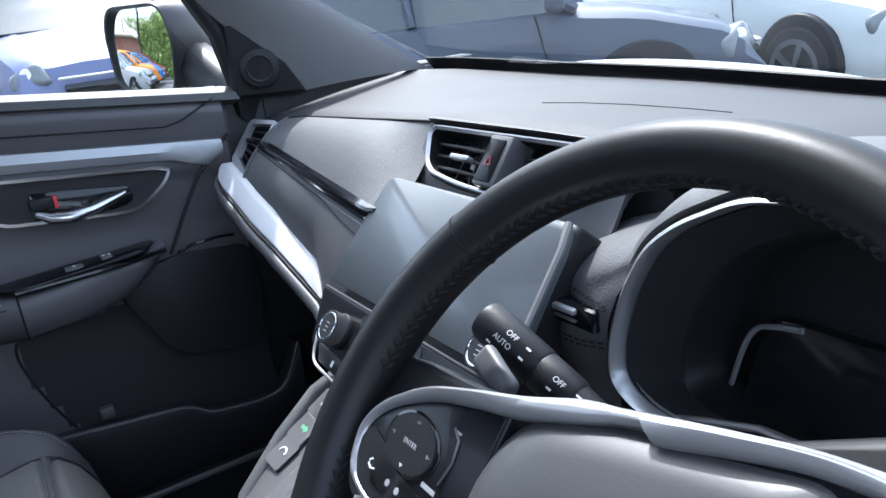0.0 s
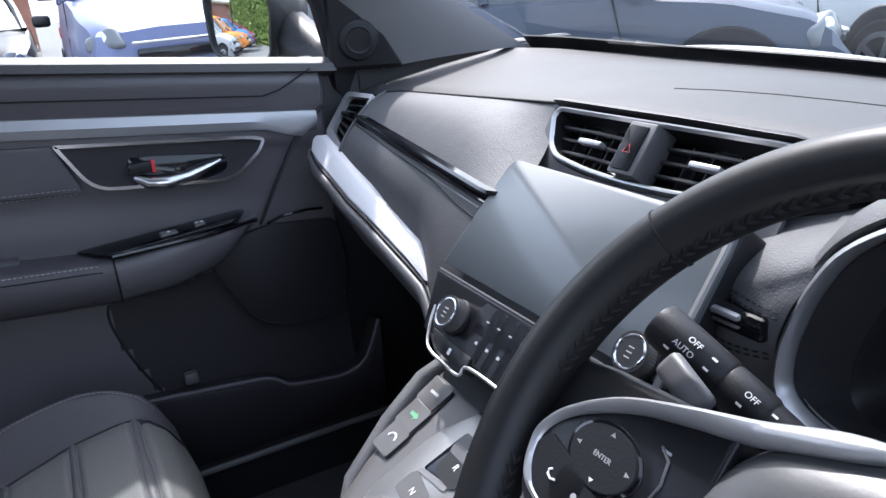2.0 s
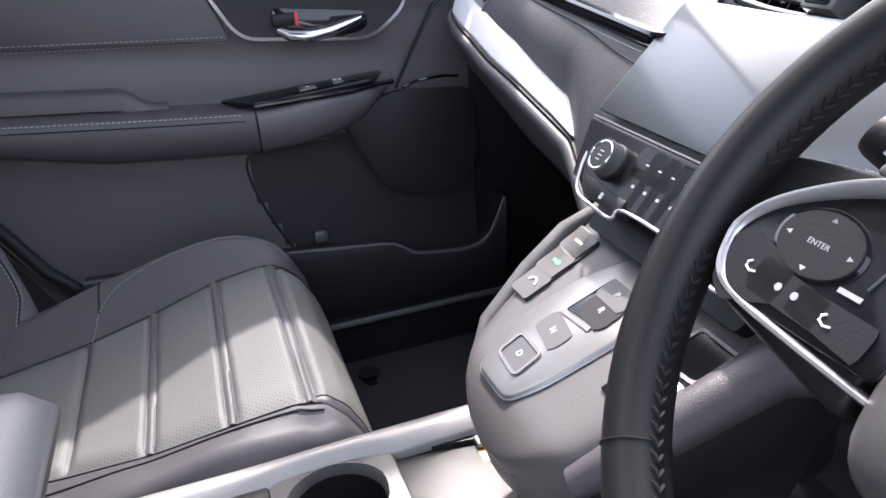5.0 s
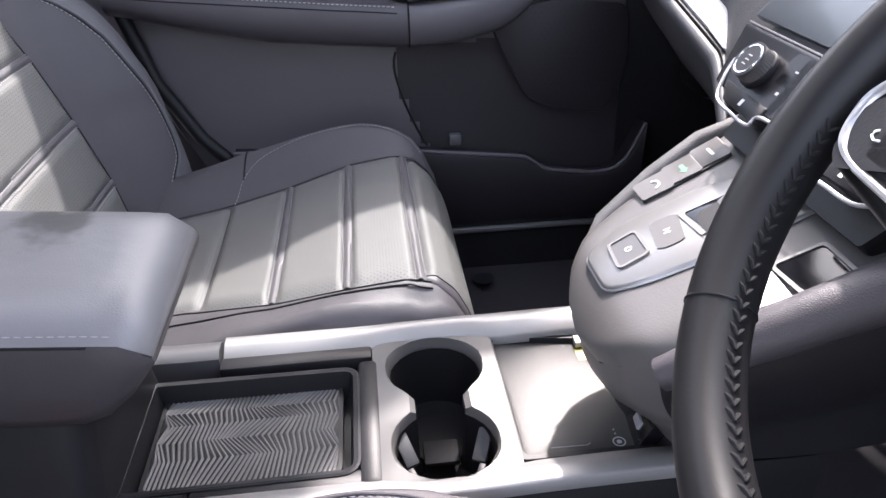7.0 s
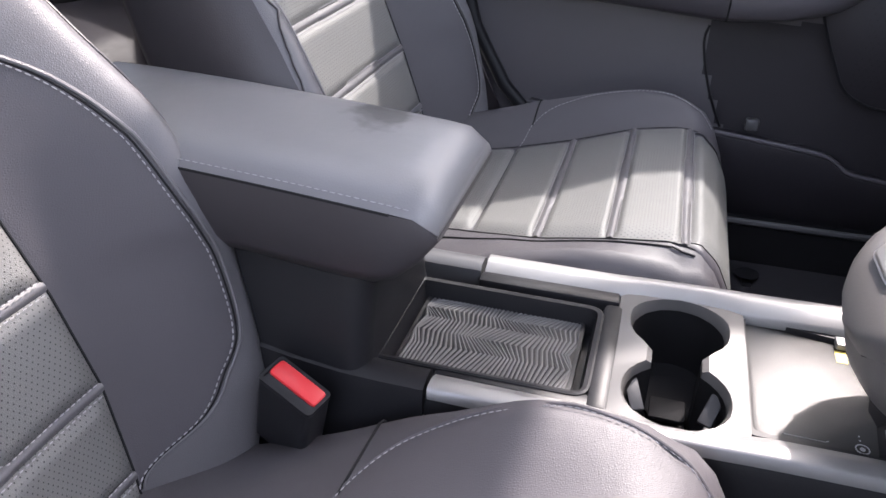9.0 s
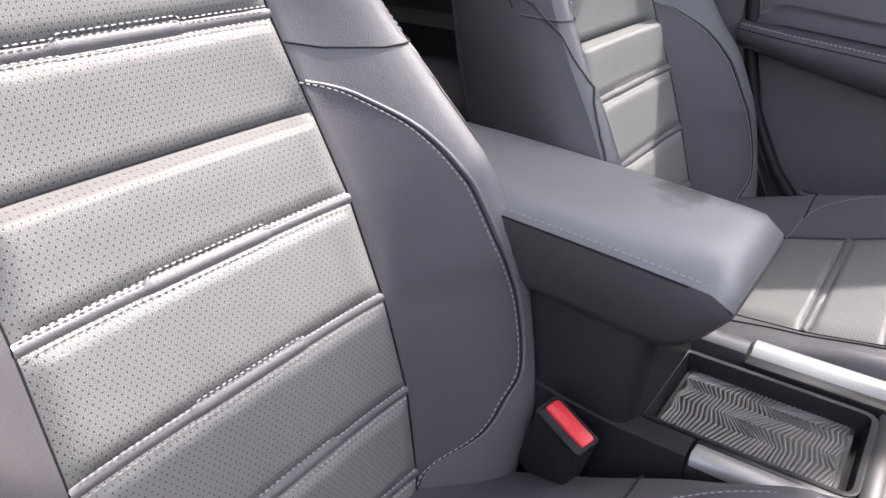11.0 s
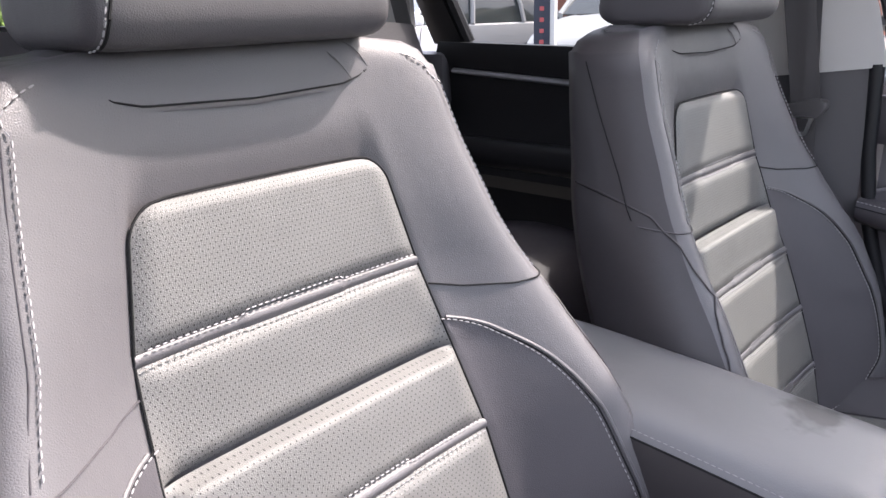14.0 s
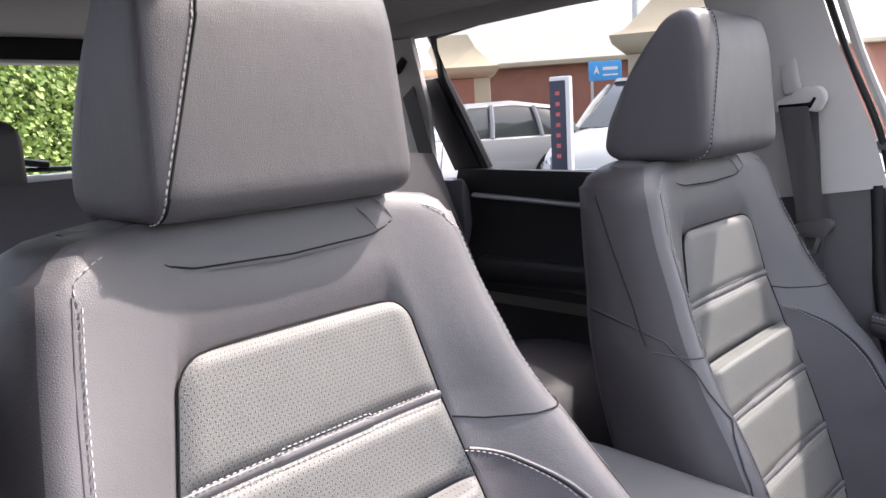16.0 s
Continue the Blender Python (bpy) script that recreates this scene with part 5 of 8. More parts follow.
# silver strip and the roll beneath it
sv, band, roll = [], [], []
for s in list(np.linspace(0.001, 0.455, 40)) + [0.463, 0.470, 0.474]:
    a, b = strip_up(s), strip_lo(s)
    if s > 0.455:
        a, b = a, max(a + 0.004, b)
    m1 = a + (b - a) * 0.22
    sv.append([strip_at(s, a, -0.010), strip_at(s, a, -0.001), strip_at(s, a + (b - a) * 0.05, 0.0008), strip_at(s, m1, 0.0030), strip_at(s, m1 + (b - a) * 0.06, 0.0040), strip_at(s, b - (b - a) * 0.08, 0.0032), strip_at(s, b, 0.0), strip_at(s, b, -0.010)])
part("silver_strip", loft(sv), STRIP, dash, "brushed silver dash strip", 35)
for s in np.linspace(-0.085, 0.468, 44):
    if s < 0:
        c = ST + (Vector((-0.125, 0.296, 0.812)) - ST) * (-s / 0.085) + SW * 0.001
    else:
        c = strip_at(s, strip_lo(s))
    f = 1 - 0.3 * sm((s - 0.40) / 0.07)
    band.append([c + SW * q + SN * h for q, h in ((-0.001, -0.008), (0.0005, 0.0005), (0.003 * f, 0.0015), (0.0055 * f, -0.001), (0.006 * f, -0.010))])
    e = c + SW * 0.006 * f
    roll.append([e + SN * -0.008, e + SN * -0.0005, e + SW * 0.004 + SN * 0.0020, e + SW * 0.010 * f + SN * 0.0005, e + SW * 0.015 * f + SN * -0.005, e + Vector((0, 0.004, -0.030)) * f,
                 e + Vector((0, 0.02, -0.065)), e + Vector((0, 0.06, -0.12)), e + Vector((0, 0.14, -0.19)), e + Vector((0, 0.30, -0.21))])
part("strip_piping", loft(band), BLACK, dash, "black piping under the strip", 60)
part("lower_roll", loft(roll, False, False), DASH, dash, "rounded lower dash", 70)
part("end_block", box((0.12, 0.30, 0.34), (-0.665, 0.64, 0.83), 0.02), BLACK, dash)

# passenger vent
VL = plane((-0.637, 0.402, 0.988), (0.98, 0.17, 0.03), (-0.30, 0.68, 0.70))


def vl(x, y, z):
    p = VL.inverted() @ Vector((x, y, z))
    return (p.x, p.y)


vo = rounded([vl(-0.657, 0.371, 0.961), vl(-0.577, 0.366, 0.945), vl(-0.590, 0.404, 0.985), vl(-0.596, 0.436, 1.019), vl(-0.683, 0.426, 1.017)], [0.012, 0.003, 0.02, 0.006, 0.016], 5)
vi = rounded([vl(-0.642, 0.379, 0.967), vl(-0.585, 0.370, 0.950), vl(-0.594, 0.404, 0.985), vl(-0.600, 0.431, 1.013), vl(-0.667, 0.421, 1.011)], [0.010, 0.003, 0.02, 0.004, 0.010], 5)
part("vent_frame", frame_ring(vo, vi, -0.006, 0.002, VL), TRIM, dash, "silver vent frame")
part("vent_lining", loft([[(p[0], p[1], z) for p in vi] for z in (-0.0055, -0.03)], True, False, VL), BLACK, dash, "dark lining of the vent", 50)
vb = part("vent_body", prism(vo, -0.05, -0.026, VL), BLACK, dash, "dark vent throat")
for k in range(5):
    t = (k + 0.7) / 5.4
    a, b = Vector(vi[2]).lerp(Vector(vi[-3]), t), Vector(vi[8]).lerp(Vector(vi[20]), t)
    part("vane", tube([VL @ Vector((a.x - 0.004, a.y, -0.008)), VL @ Vector(((a.x + b.x) / 2, (a.y + b.y) / 2, -0.006)), VL @ Vector((b.x + 0.006, b.y, -0.008))], 0.0022, 6), BLACK, vb)
part("vane_tab", box((0.022, 0.006, 0.010), (-0.012, 0.004, -0.004), 0.002, VL), BLACK, vb)

# centre vents
VC = plane((0.012, 0.427, 1.016), (1, 0, 0), (0, 0.60, 0.80))
vo = rounded([(-0.143, 0.022), (-0.124, -0.010), (-0.108, -0.0205), (-0.06, -0.0265), (0.0, -0.0290), (0.06, -0.0265), (0.108, -0.0205), (0.124, -0.010), (0.143, 0.022), (0.136, 0.0335), (-0.136, 0.0335)], [0.008, 0.008, 0.01, 0.02, 0.03, 0.02, 0.01, 0.008, 0.008, 0.008, 0.008], 4)
vi = inset(vo, 0.0052)
vring = [[(p[0], p[1], z) for p in q] for q, z in ((vo, -0.03), (vo, 0.003), (inset(vo, 0.0012), 0.0058), (inset(vo, 0.0028), 0.0062), (vi, 0.0030))]
part("vent_lining", loft([[(p[0], p[1], z) for p in vi] for z in (0.0030, -0.03)], True, False, VC), BLACK, dash, "dark lining of the vent", 50)
part("vent_frame", loft(vring, True, False, VC), TRIM, dash, "satin chrome vent frame", 50)
cv = part("vent_body", prism(inset(vo, 0.002), -0.05, -0.026, VC), GLOSS, dash, "dark vent throat")
for sg in (-1, 1):
    for k in range(3):
        y = -0.010 + 0.0125 * k
        part("vane", tube([VC @ Vector((sg * 0.018, y - 0.001, -0.006)), VC @ Vector((sg * 0.07, y, -0.004)), VC @ Vector((sg * (0.117 + 0.006 * k), y + 0.001, -0.008))], 0.0022, 6), BLACK, cv, "thin dark vane")
    for k in range(4):
        part("rear_vane", box((0.0016, 0.040, 0.010), (sg * (0.036 + 0.024 * k), 0.002, -0.018), 0.0, VC), BLACK, cv)
    part("vane_tab", box((0.032, 0.0055, 0.010), (sg * 0.070, 0.0028, 0.0), 0.002, VC), SILVER, cv, "silver vane tab")
hz = part("hazard_block", box((0.033, 0.050, 0.028), (-0.003, 0.0025, 0.0), 0.0025, VC), KEY, dash, "black hazard switch block")
hb = part("hazard_button", prism(rounded([(-0.0160, -0.019), (0.0070, -0.019), (0.0070, 0.023), (-0.0160, 0.023)], 0.002), 0.0135, 0.0156, VC, 0.0008), PANEL, hz)
tri = [(-0.0045 + 0.0050 * math.cos(q), -0.0005 + 0.0050 * math.sin(q)) for q in (math.pi / 2, math.pi * 7 / 6, math.pi * 11 / 6)]
part("triangle", tube([VC @ Vector((x, y, 0.0162)) for x, y in tri], 0.0007, 5, True), PINK_PRINT, hb, "red warning triangle")
vis = []
for x in np.linspace(-0.145, 0.150, 24):
    e = max(0.0, abs(x) - 0.135) / 0.015
    y = 0.0345 - 0.0015 * sm((x - 0.02) / 0.12)
    h = 0.0068 * (1 - 0.5 * e * e)
    vis.append([VC @ Vector((x + 0.012 * 0, y + dy * h, dz)) for dy, dz in ((0.0, -0.02), (0.0, 0.004), (0.35, 0.0105), (0.8, 0.0085), (1.1, -0.002), (1.1, -0.02))])
part("vent_visor", loft(vis), BLACK, dash, "dark visor over the vents", 60)
under = [(-0.150, 0.036), (-0.146, -0.033), (-0.06, -0.038), (0.02, -0.0425), (0.10, -0.0430), (0.152, -0.040), (0.152, 0.036)]


def apron(u, v):
    x = -0.150 + 0.300 * u
    hi = lerp(x, (-0.150, -0.143, -0.124, -0.108, -0.06, 0, 0.06, 0.108, 0.124, 0.143, 0.15), (0.036, 0.022, -0.010, -0.0205, -0.0265, -0.029, -0.0265, -0.0205, -0.010, 0.022, 0.036))
    lo = lerp(x, (-0.15, -0.06, 0.02, 0.10, 0.15), (-0.033, -0.038, -0.0425, -0.043, -0.040))
    return VC @ Vector((x, hi + (lo - hi) * v, -0.003 - 0.006 * v))


part("vent_apron", sheet(apron, 40, 4, 0.004), DASH, dash, "", 70)
part("surround_edge", tube([VC @ Vector((x, y, -0.008)) for x, y in under[1:6]], 0.0022, 8), SILVER, dash, "slim silver edge under the vents")

# touch screen and controls
SC = plane((0.022, 0.373, 1.006), (1, 0, 0), (0, 0.64, 0.77))
so = rounded([(-0.148, -0.120), (0.150, -0.120), (0.142, 0.0), (-0.131, 0.0)], [0.002, 0.002, 0.012, 0.012], 4)
part("screen_back", prism(rounded([(-0.112, -0.180), (0.140, -0.180), (0.145, 0.003), (-0.134, 0.003)], 0.01, 4), -0.045, -0.006, SC, 0.004), BLACK, dash)
part("screen_glass", prism(so, -0.008, 0.0, SC, 0.0015), SCREEN, dash, "blank glossy touch screen")
part("screen_edge", tube([SC @ Vector(p) for p in ((0.150, -0.168, 0.0), (0.150, -0.120, 0.002), (0.145, -0.02, 0.002), (0.138, 0.0, 0.0))], 0.0032, 8), GUNMETAL, dash, "silver screen edge")
cp = rounded([(-0.120, -0.184), (0.140, -0.184), (0.150, -0.129), (-0.148, -0.129)], 0.004, 3)
cpan = part("control_panel", prism(cp, -0.008, 0.001, SC, 0.001), PANEL, dash, "gloss black climate panel")
part("panel_line", box((0.29, 0.0022, 0.003), (0, -0.1275, 0.0), 0.0006, SC), KEY, dash)
for x, y in ((-0.078, -0.158), (0.090, -0.158), (0.128, -0.110)):
    m = SC @ Matrix.Translation((x, y, 0)) @ Matrix.Scale(0.74 if y > -0.12 else 0.80, 4)
    kn = part("control_knob", disc(0.0215, 0.0, 0.006, m, 0.001), BLACK, dash, "ribbed climate knob")
    part("knob_ring", prism([(r * math.cos(math.tau * i / 72), r * math.sin(math.tau * i / 72)) for i in range(72) for r in (0.0195 if i % 2 else 0.0186,)], 0.004, 0.020, m, 0.002), GUNMETAL, kn, "knurled ring")
    part("knob_face", disc(0.0150, 0.019, 0.0212, m, 0.001), BLACK, kn)
    part("knob_chrome", tube([m @ Vector((0.0162 * math.cos(q), 0.0162 * math.sin(q), 0.0205)) for q in np.linspace(0, math.tau, 36, endpoint=False)], 0.0012, 6, True), CHROME, kn)
    for dy in (0.004, -0.001, -0.006):
        part("symbol", box((0.007, 0.0012, 0.0004), (0, dy, 0.0215), 0, m), GREY_PRINT, kn, "plain bar of small writing")
letters("VOL", 0.0046, SC @ Matrix.Translation((0.1395, -0.0905, 0.0004)), GREY_PRINT, dash)
letters("AUDIO", 0.0038, SC @ Matrix.Translation((0.1395, -0.0950, 0.0004)), GREY_PRINT, dash)
for k in range(5):
    x = -0.036 + 0.0175 * k
    up = part("climate_button", prism(rounded([(x - 0.0083, -0.153), (x + 0.0083, -0.153), (x + 0.0083, -0.140), (x - 0.0083, -0.140)], 0.0015, 2), 0, 0.0016, SC, 0.0005), PANEL, cpan, "small dark climate button")
    part("symbol", box((0.004, 0.0014, 0.0004), (x, -0.1465, 0.0018), 0, SC), GREY_PRINT, up, "plain white mark")
    dn = part("climate_button", prism(rounded([(x - 0.0083, -0.178), (x + 0.0083, -0.178), (x + 0.0083, -0.158), (x - 0.0083, -0.158)], 0.0015, 2), 0, 0.0016, SC, 0.0005), PANEL, cpan, "small dark climate button")
    part("symbol", box((0.0036, 0.0026, 0.0004), (x, -0.167, 0.0018), 0, SC), GREY_PRINT, dn, "plain white mark")
for sg in (-1, 1):
    q = rounded([(sg * 0.040 + 0.010, -0.195), (sg * 0.098 + 0.010, -0.193), (sg * 0.112 + 0.010, -0.178), (sg * 0.040 + 0.010, -0.180)], 0.002, 3)
    hk = part("seat_heat_button", prism(q, -0.010, 0.003, SC, 0.001), BLACK, dash, "seat heater button")
    part("symbol", box((0.004, 0.006, 0.0004), (sg * 0.072 + 0.010, -0.187, 0.0032), 0, SC), WHITE_PRINT, hk)
part("chrome_lip", tube([SC @ Vector(p) for p in spl(((-0.121, -0.160, 0), (-0.112, -0.176, 0.002), (-0.094, -0.195, 0.003), (-0.060, -0.1985, 0.003), (-0.034, -0.1985, 0.003), (-0.026, -0.188, 0.003), (0.046, -0.188, 0.003), (0.054, -0.1985, 0.003), (0.080, -0.1995, 0.003), (0.112, -0.197, 0.003), (0.136, -0.178, 0.002), (0.142, -0.165, 0.001)), 5)], 0.0016, 8), TRIM, dash, "satin chrome lower edge")
part("stack_base", prism(rounded([(-0.09, -0.215), (0.11, -0.215), (0.12, -0.17), (-0.10, -0.17)], 0.004), -0.075, -0.025, SC), BLACK, dash)

# leatherette between the screen and the dials
def mid_pad(u, v):
    """It rolls over from the dash and falls between the screen and the dials."""
    zt = lerp(u, (0, 0.4, 0.75, 1), (0.990, 1.000, 1.013, 1.030))
    if v < 0.4:
        q = v / 0.4 * math.pi / 2
        y, z = 0.470 - 0.100 * math.sin(q), zt - 0.040 * (1 - math.cos(q))
    else:
        t = (v - 0.4) / 0.6
        y, z = 0.370 - 0.012 * math.sin(math.pi * min(1, t * 1.6)), zt - 0.040 - (zt - 0.900) * t
    right = lerp(z, (0.86, 0.906, 0.935, 0.97, 1.005, 1.024, 1.045), (0.208, 0.206, 0.207, 0.217, 0.235, 0.258, 0.30))
    return Vector((0.148 + (right - 0.148) * u, y - 0.006 * math.sin(math.pi * u), z))


def pad_v(u, z):
    """The v at which the pad stands at height z."""
    vs = np.linspace(1, 0.3, 60)
    return float(np.interp(z, [mid_pad(u, v).z for v in vs], vs))


part("mid_pad", sheet(mid_pad, 16, 36), DASH_PAD, dash, "stitched leatherette pad", 70)
bm = bmesh.new()
for z in (0.961, 0.957, 0.930, 0.926):
    stitches([mid_pad(u, pad_v(u, z)) + Vector((0, -0.0012, 0)) for u in np.linspace(0.0, 0.95, 24)], 0.004, 0.002, 0.0008, bm)
tagged(part("stitching", bm, THREAD_DARK, dash), kind="stuff")
ch = part("coin_slot", box((0.052, 0.016, 0.017), (0.178, 0.359, 0.947), 0.003), GLOSS, dash, "gloss black small slot")
part("slot_edge", box((0.034, 0.007, 0.0045), (0.170, 0.3505, 0.9515), 0.0015), SILVER, ch, "silver lift tab")
part("slot_edge", box((0.034, 0.006, 0.0016), (0.170, 0.3515, 0.9445), 0.0006), GUNMETAL, ch)

# instrument binnacle
BX = 0.372
half = [(0.020, 0.886), (0.090, 0.888), (0.140, 0.8925), (0.163, 0.9050), (0.1645, 0.9350), (0.1545, 0.9720), (0.1370, 1.0060), (0.1130, 1.0260), (0.0690, 1.0480), (0.0260, 1.0535)]
prof = [(-x, z) for x, z in half] + [(x, z) for x, z in reversed(half)]
prof = rounded(prof, [0.01] + [0.014] * 18 + [0.01], 4)[3:-3]


def binn(f, dy, dz=0.0):
    return [Vector((BX + x * f, 0.362 + dy + (z - 0.95) * 0.10, 0.95 + (z - 0.95) * f + dz)) for x, z in prof]


part("binnacle_bezel", loft([binn(1.0, 0.010), binn(1.002, 0.0), binn(0.994, -0.002), binn(0.982, -0.003), binn(0.962, 0.001), binn(0.950, 0.012)], False, False), TRIM, dash, "satin silver binnacle surround", 60)
part("binnacle_throat", loft([binn(0.946, 0.008), binn(0.915, 0.030, -0.010), binn(0.890, 0.052, -0.020)], False, False), THROAT, dash, "matt dark binnacle walls", 60)
part("binnacle_inner", loft([binn(0.890, 0.052, -0.020), binn(0.868, 0.054, -0.022), binn(0.80, 0.105, -0.026)], False, False), BLACK, dash, "matt black inner hood", 60)
top_side = [k for k, p in enumerate(prof) if p[1] > 0.915]
part("binnacle_hood", loft([[binn(*q)[k] for k in top_side] for q in ((1.002, 0.004), (1.012, 0.010), (1.03, 0.004, 0.002), (1.06, 0.010, 0.004), (1.10, 0.03, 0.006), (1.14, 0.07, 0.004), (1.16, 0.14, -0.012))], False, False), DASH_PAD, dash, "leatherette binnacle hood", 70)
DI = plane((BX, 0.462, 0.93), (1, 0, 0), (0, 0.16, 0.98))
dial = part("dial_face", prism(rounded([(-0.15, -0.085), (0.15, -0.085), (0.15, 0.08), (-0.15, 0.08)], 0.03), -0.01, 0.0, DI), BLACK, dash, "dark unlit instrument face")
part("display", prism(rounded([(-0.120, -0.07), (0.120, -0.07), (0.105, 0.008), (-0.105, 0.008)], 0.012), 0.0, 0.012, DI, 0.002), DIAL, dial, "dark glossy display")
for sg in (-1, 1):
    part("display_arc", tube([DI @ Vector((sg * x, y, 0.0135)) for x, y, _ in spl([(*q, 0) for q in ((0.128, -0.062), (0.120, -0.022), (0.112, -0.004), (0.098, 0.002), (0.078, 0.005))])], 0.0021, 6), SILVER, dial, "silver display bracket")
part("throat_ledge", tube([(BX + x, 0.372, z) for x, z in ((-0.115, 0.889), (-0.0925, 0.897), (-0.054, 0.909), (0.0, 0.911), (0.054, 0.909), (0.0925, 0.897), (0.115, 0.889))], 0.0035, 8, flat=0.7), GUNMETAL, dash, "slim silver ledge")
part("driver_fascia", sheet(lambda u, v: Vector((0.20 + 0.52 * u, 0.42 - 0.02 * v + 0.1 * (v > 0.85), 0.862 - 0.262 * v)), 10, 10), DASH, dash)
part("driver_end", sheet(lambda u, v: Vector((0.54 + 0.175 * u, 0.43 - 0.05 * v + 0.02 * u, 1.04 - 0.2 * v)), 8, 8), DASH, dash)
part("mid_core", box((0.34, 0.10, 0.24), (0.02, 0.50, 0.90), 0.02), BLACK, dash)

# ---- steering wheel ----
wheel = thing("steering_wheel", "black leather steering wheel with silver trimmed spokes", "steering wheel", (0.368, 0.28, 0.90))
WH = plane((0.3725, 0.1740, 0.9650), (1, 0, 0), (0, 0.615, 0.788))
R, rr = 0.1690, 0.0157


def rim(q, w=0.0, k=1.0):
    """A point on the rim: q round the wheel, w round the grip."""
    a = rr * k * (1.0 + 0.04 * math.cos(2 * q))
    return WH @ Vector(((R + a * 0.95 * math.cos(w)) * math.cos(q), (R + a * 0.95 * math.cos(w)) * math.sin(q), a * 1.06 * math.sin(w)))


rim_rings = [[rim(math.tau * i / 120, math.tau * j / 20) for j in range(20)] for i in range(120)]
rim_rings.append(rim_rings[0])
rb_ = loft(rim_rings, True, False)
bmesh.ops.remove_doubles(rb_, verts=rb_.verts, dist=1e-6)
part("rim", rb_, WHEEL_LEATHER, wheel, "smooth black leather rim", 80)
for q in (2.48, 3.91, 0.66, 5.51):
    part("rim_seam", tube([rim(q, w, 1.0) for w in np.linspace(0, math.tau, 24, endpoint=False)], 0.0007, 5, True), THREAD_DARK, wheel)
bm = bmesh.new()
for i in range(150):
    q = math.tau * i / 150
    if abs(q - math.pi) < 0.16 or q < 0.16 or q > math.tau - 0.16:
        continue
    w = math.pi - 0.20
    for sg in (-1, 1):
        tube([rim(q, w + sg * 0.23, 0.98), rim(q + 0.012, w + sg * 0.12, 1.02), rim(q + 0.030, w, 1.0)], [0.0006, 0.0013, 0.0009], 6, bm=bm)
tagged(part("rim_stitching", bm, THREAD_DARK, wheel, "black cross stitching inside the rim"), kind="stuff")
# spokes and hub
hub = []
for z, f in ((-0.055, 0.80), (-0.03, 0.95), (-0.012, 1.0), (-0.004, 0.985), (0.002, 0.95), (0.007, 0.87), (0.011, 0.70), (0.013, 0.40)):
    hub.append([(0.02 * (1 - f) + x * f, y * f, z) for x, y in rounded([(-0.046, 0.040), (-0.062, 0.008), (-0.050, -0.070), (0.044, -0.078), (0.092, -0.020), (0.104, 0.052), (0.088, 0.0765), (0.020, 0.0610), (-0.022, 0.0500)], [0.018, 0.018, 0.02, 0.02, 0.02, 0.02, 0.012, 0.03, 0.02], 5)])
part("airbag_cover", loft(hub, True, True, WH), HUB, wheel, "smooth dark airbag cover", 70)
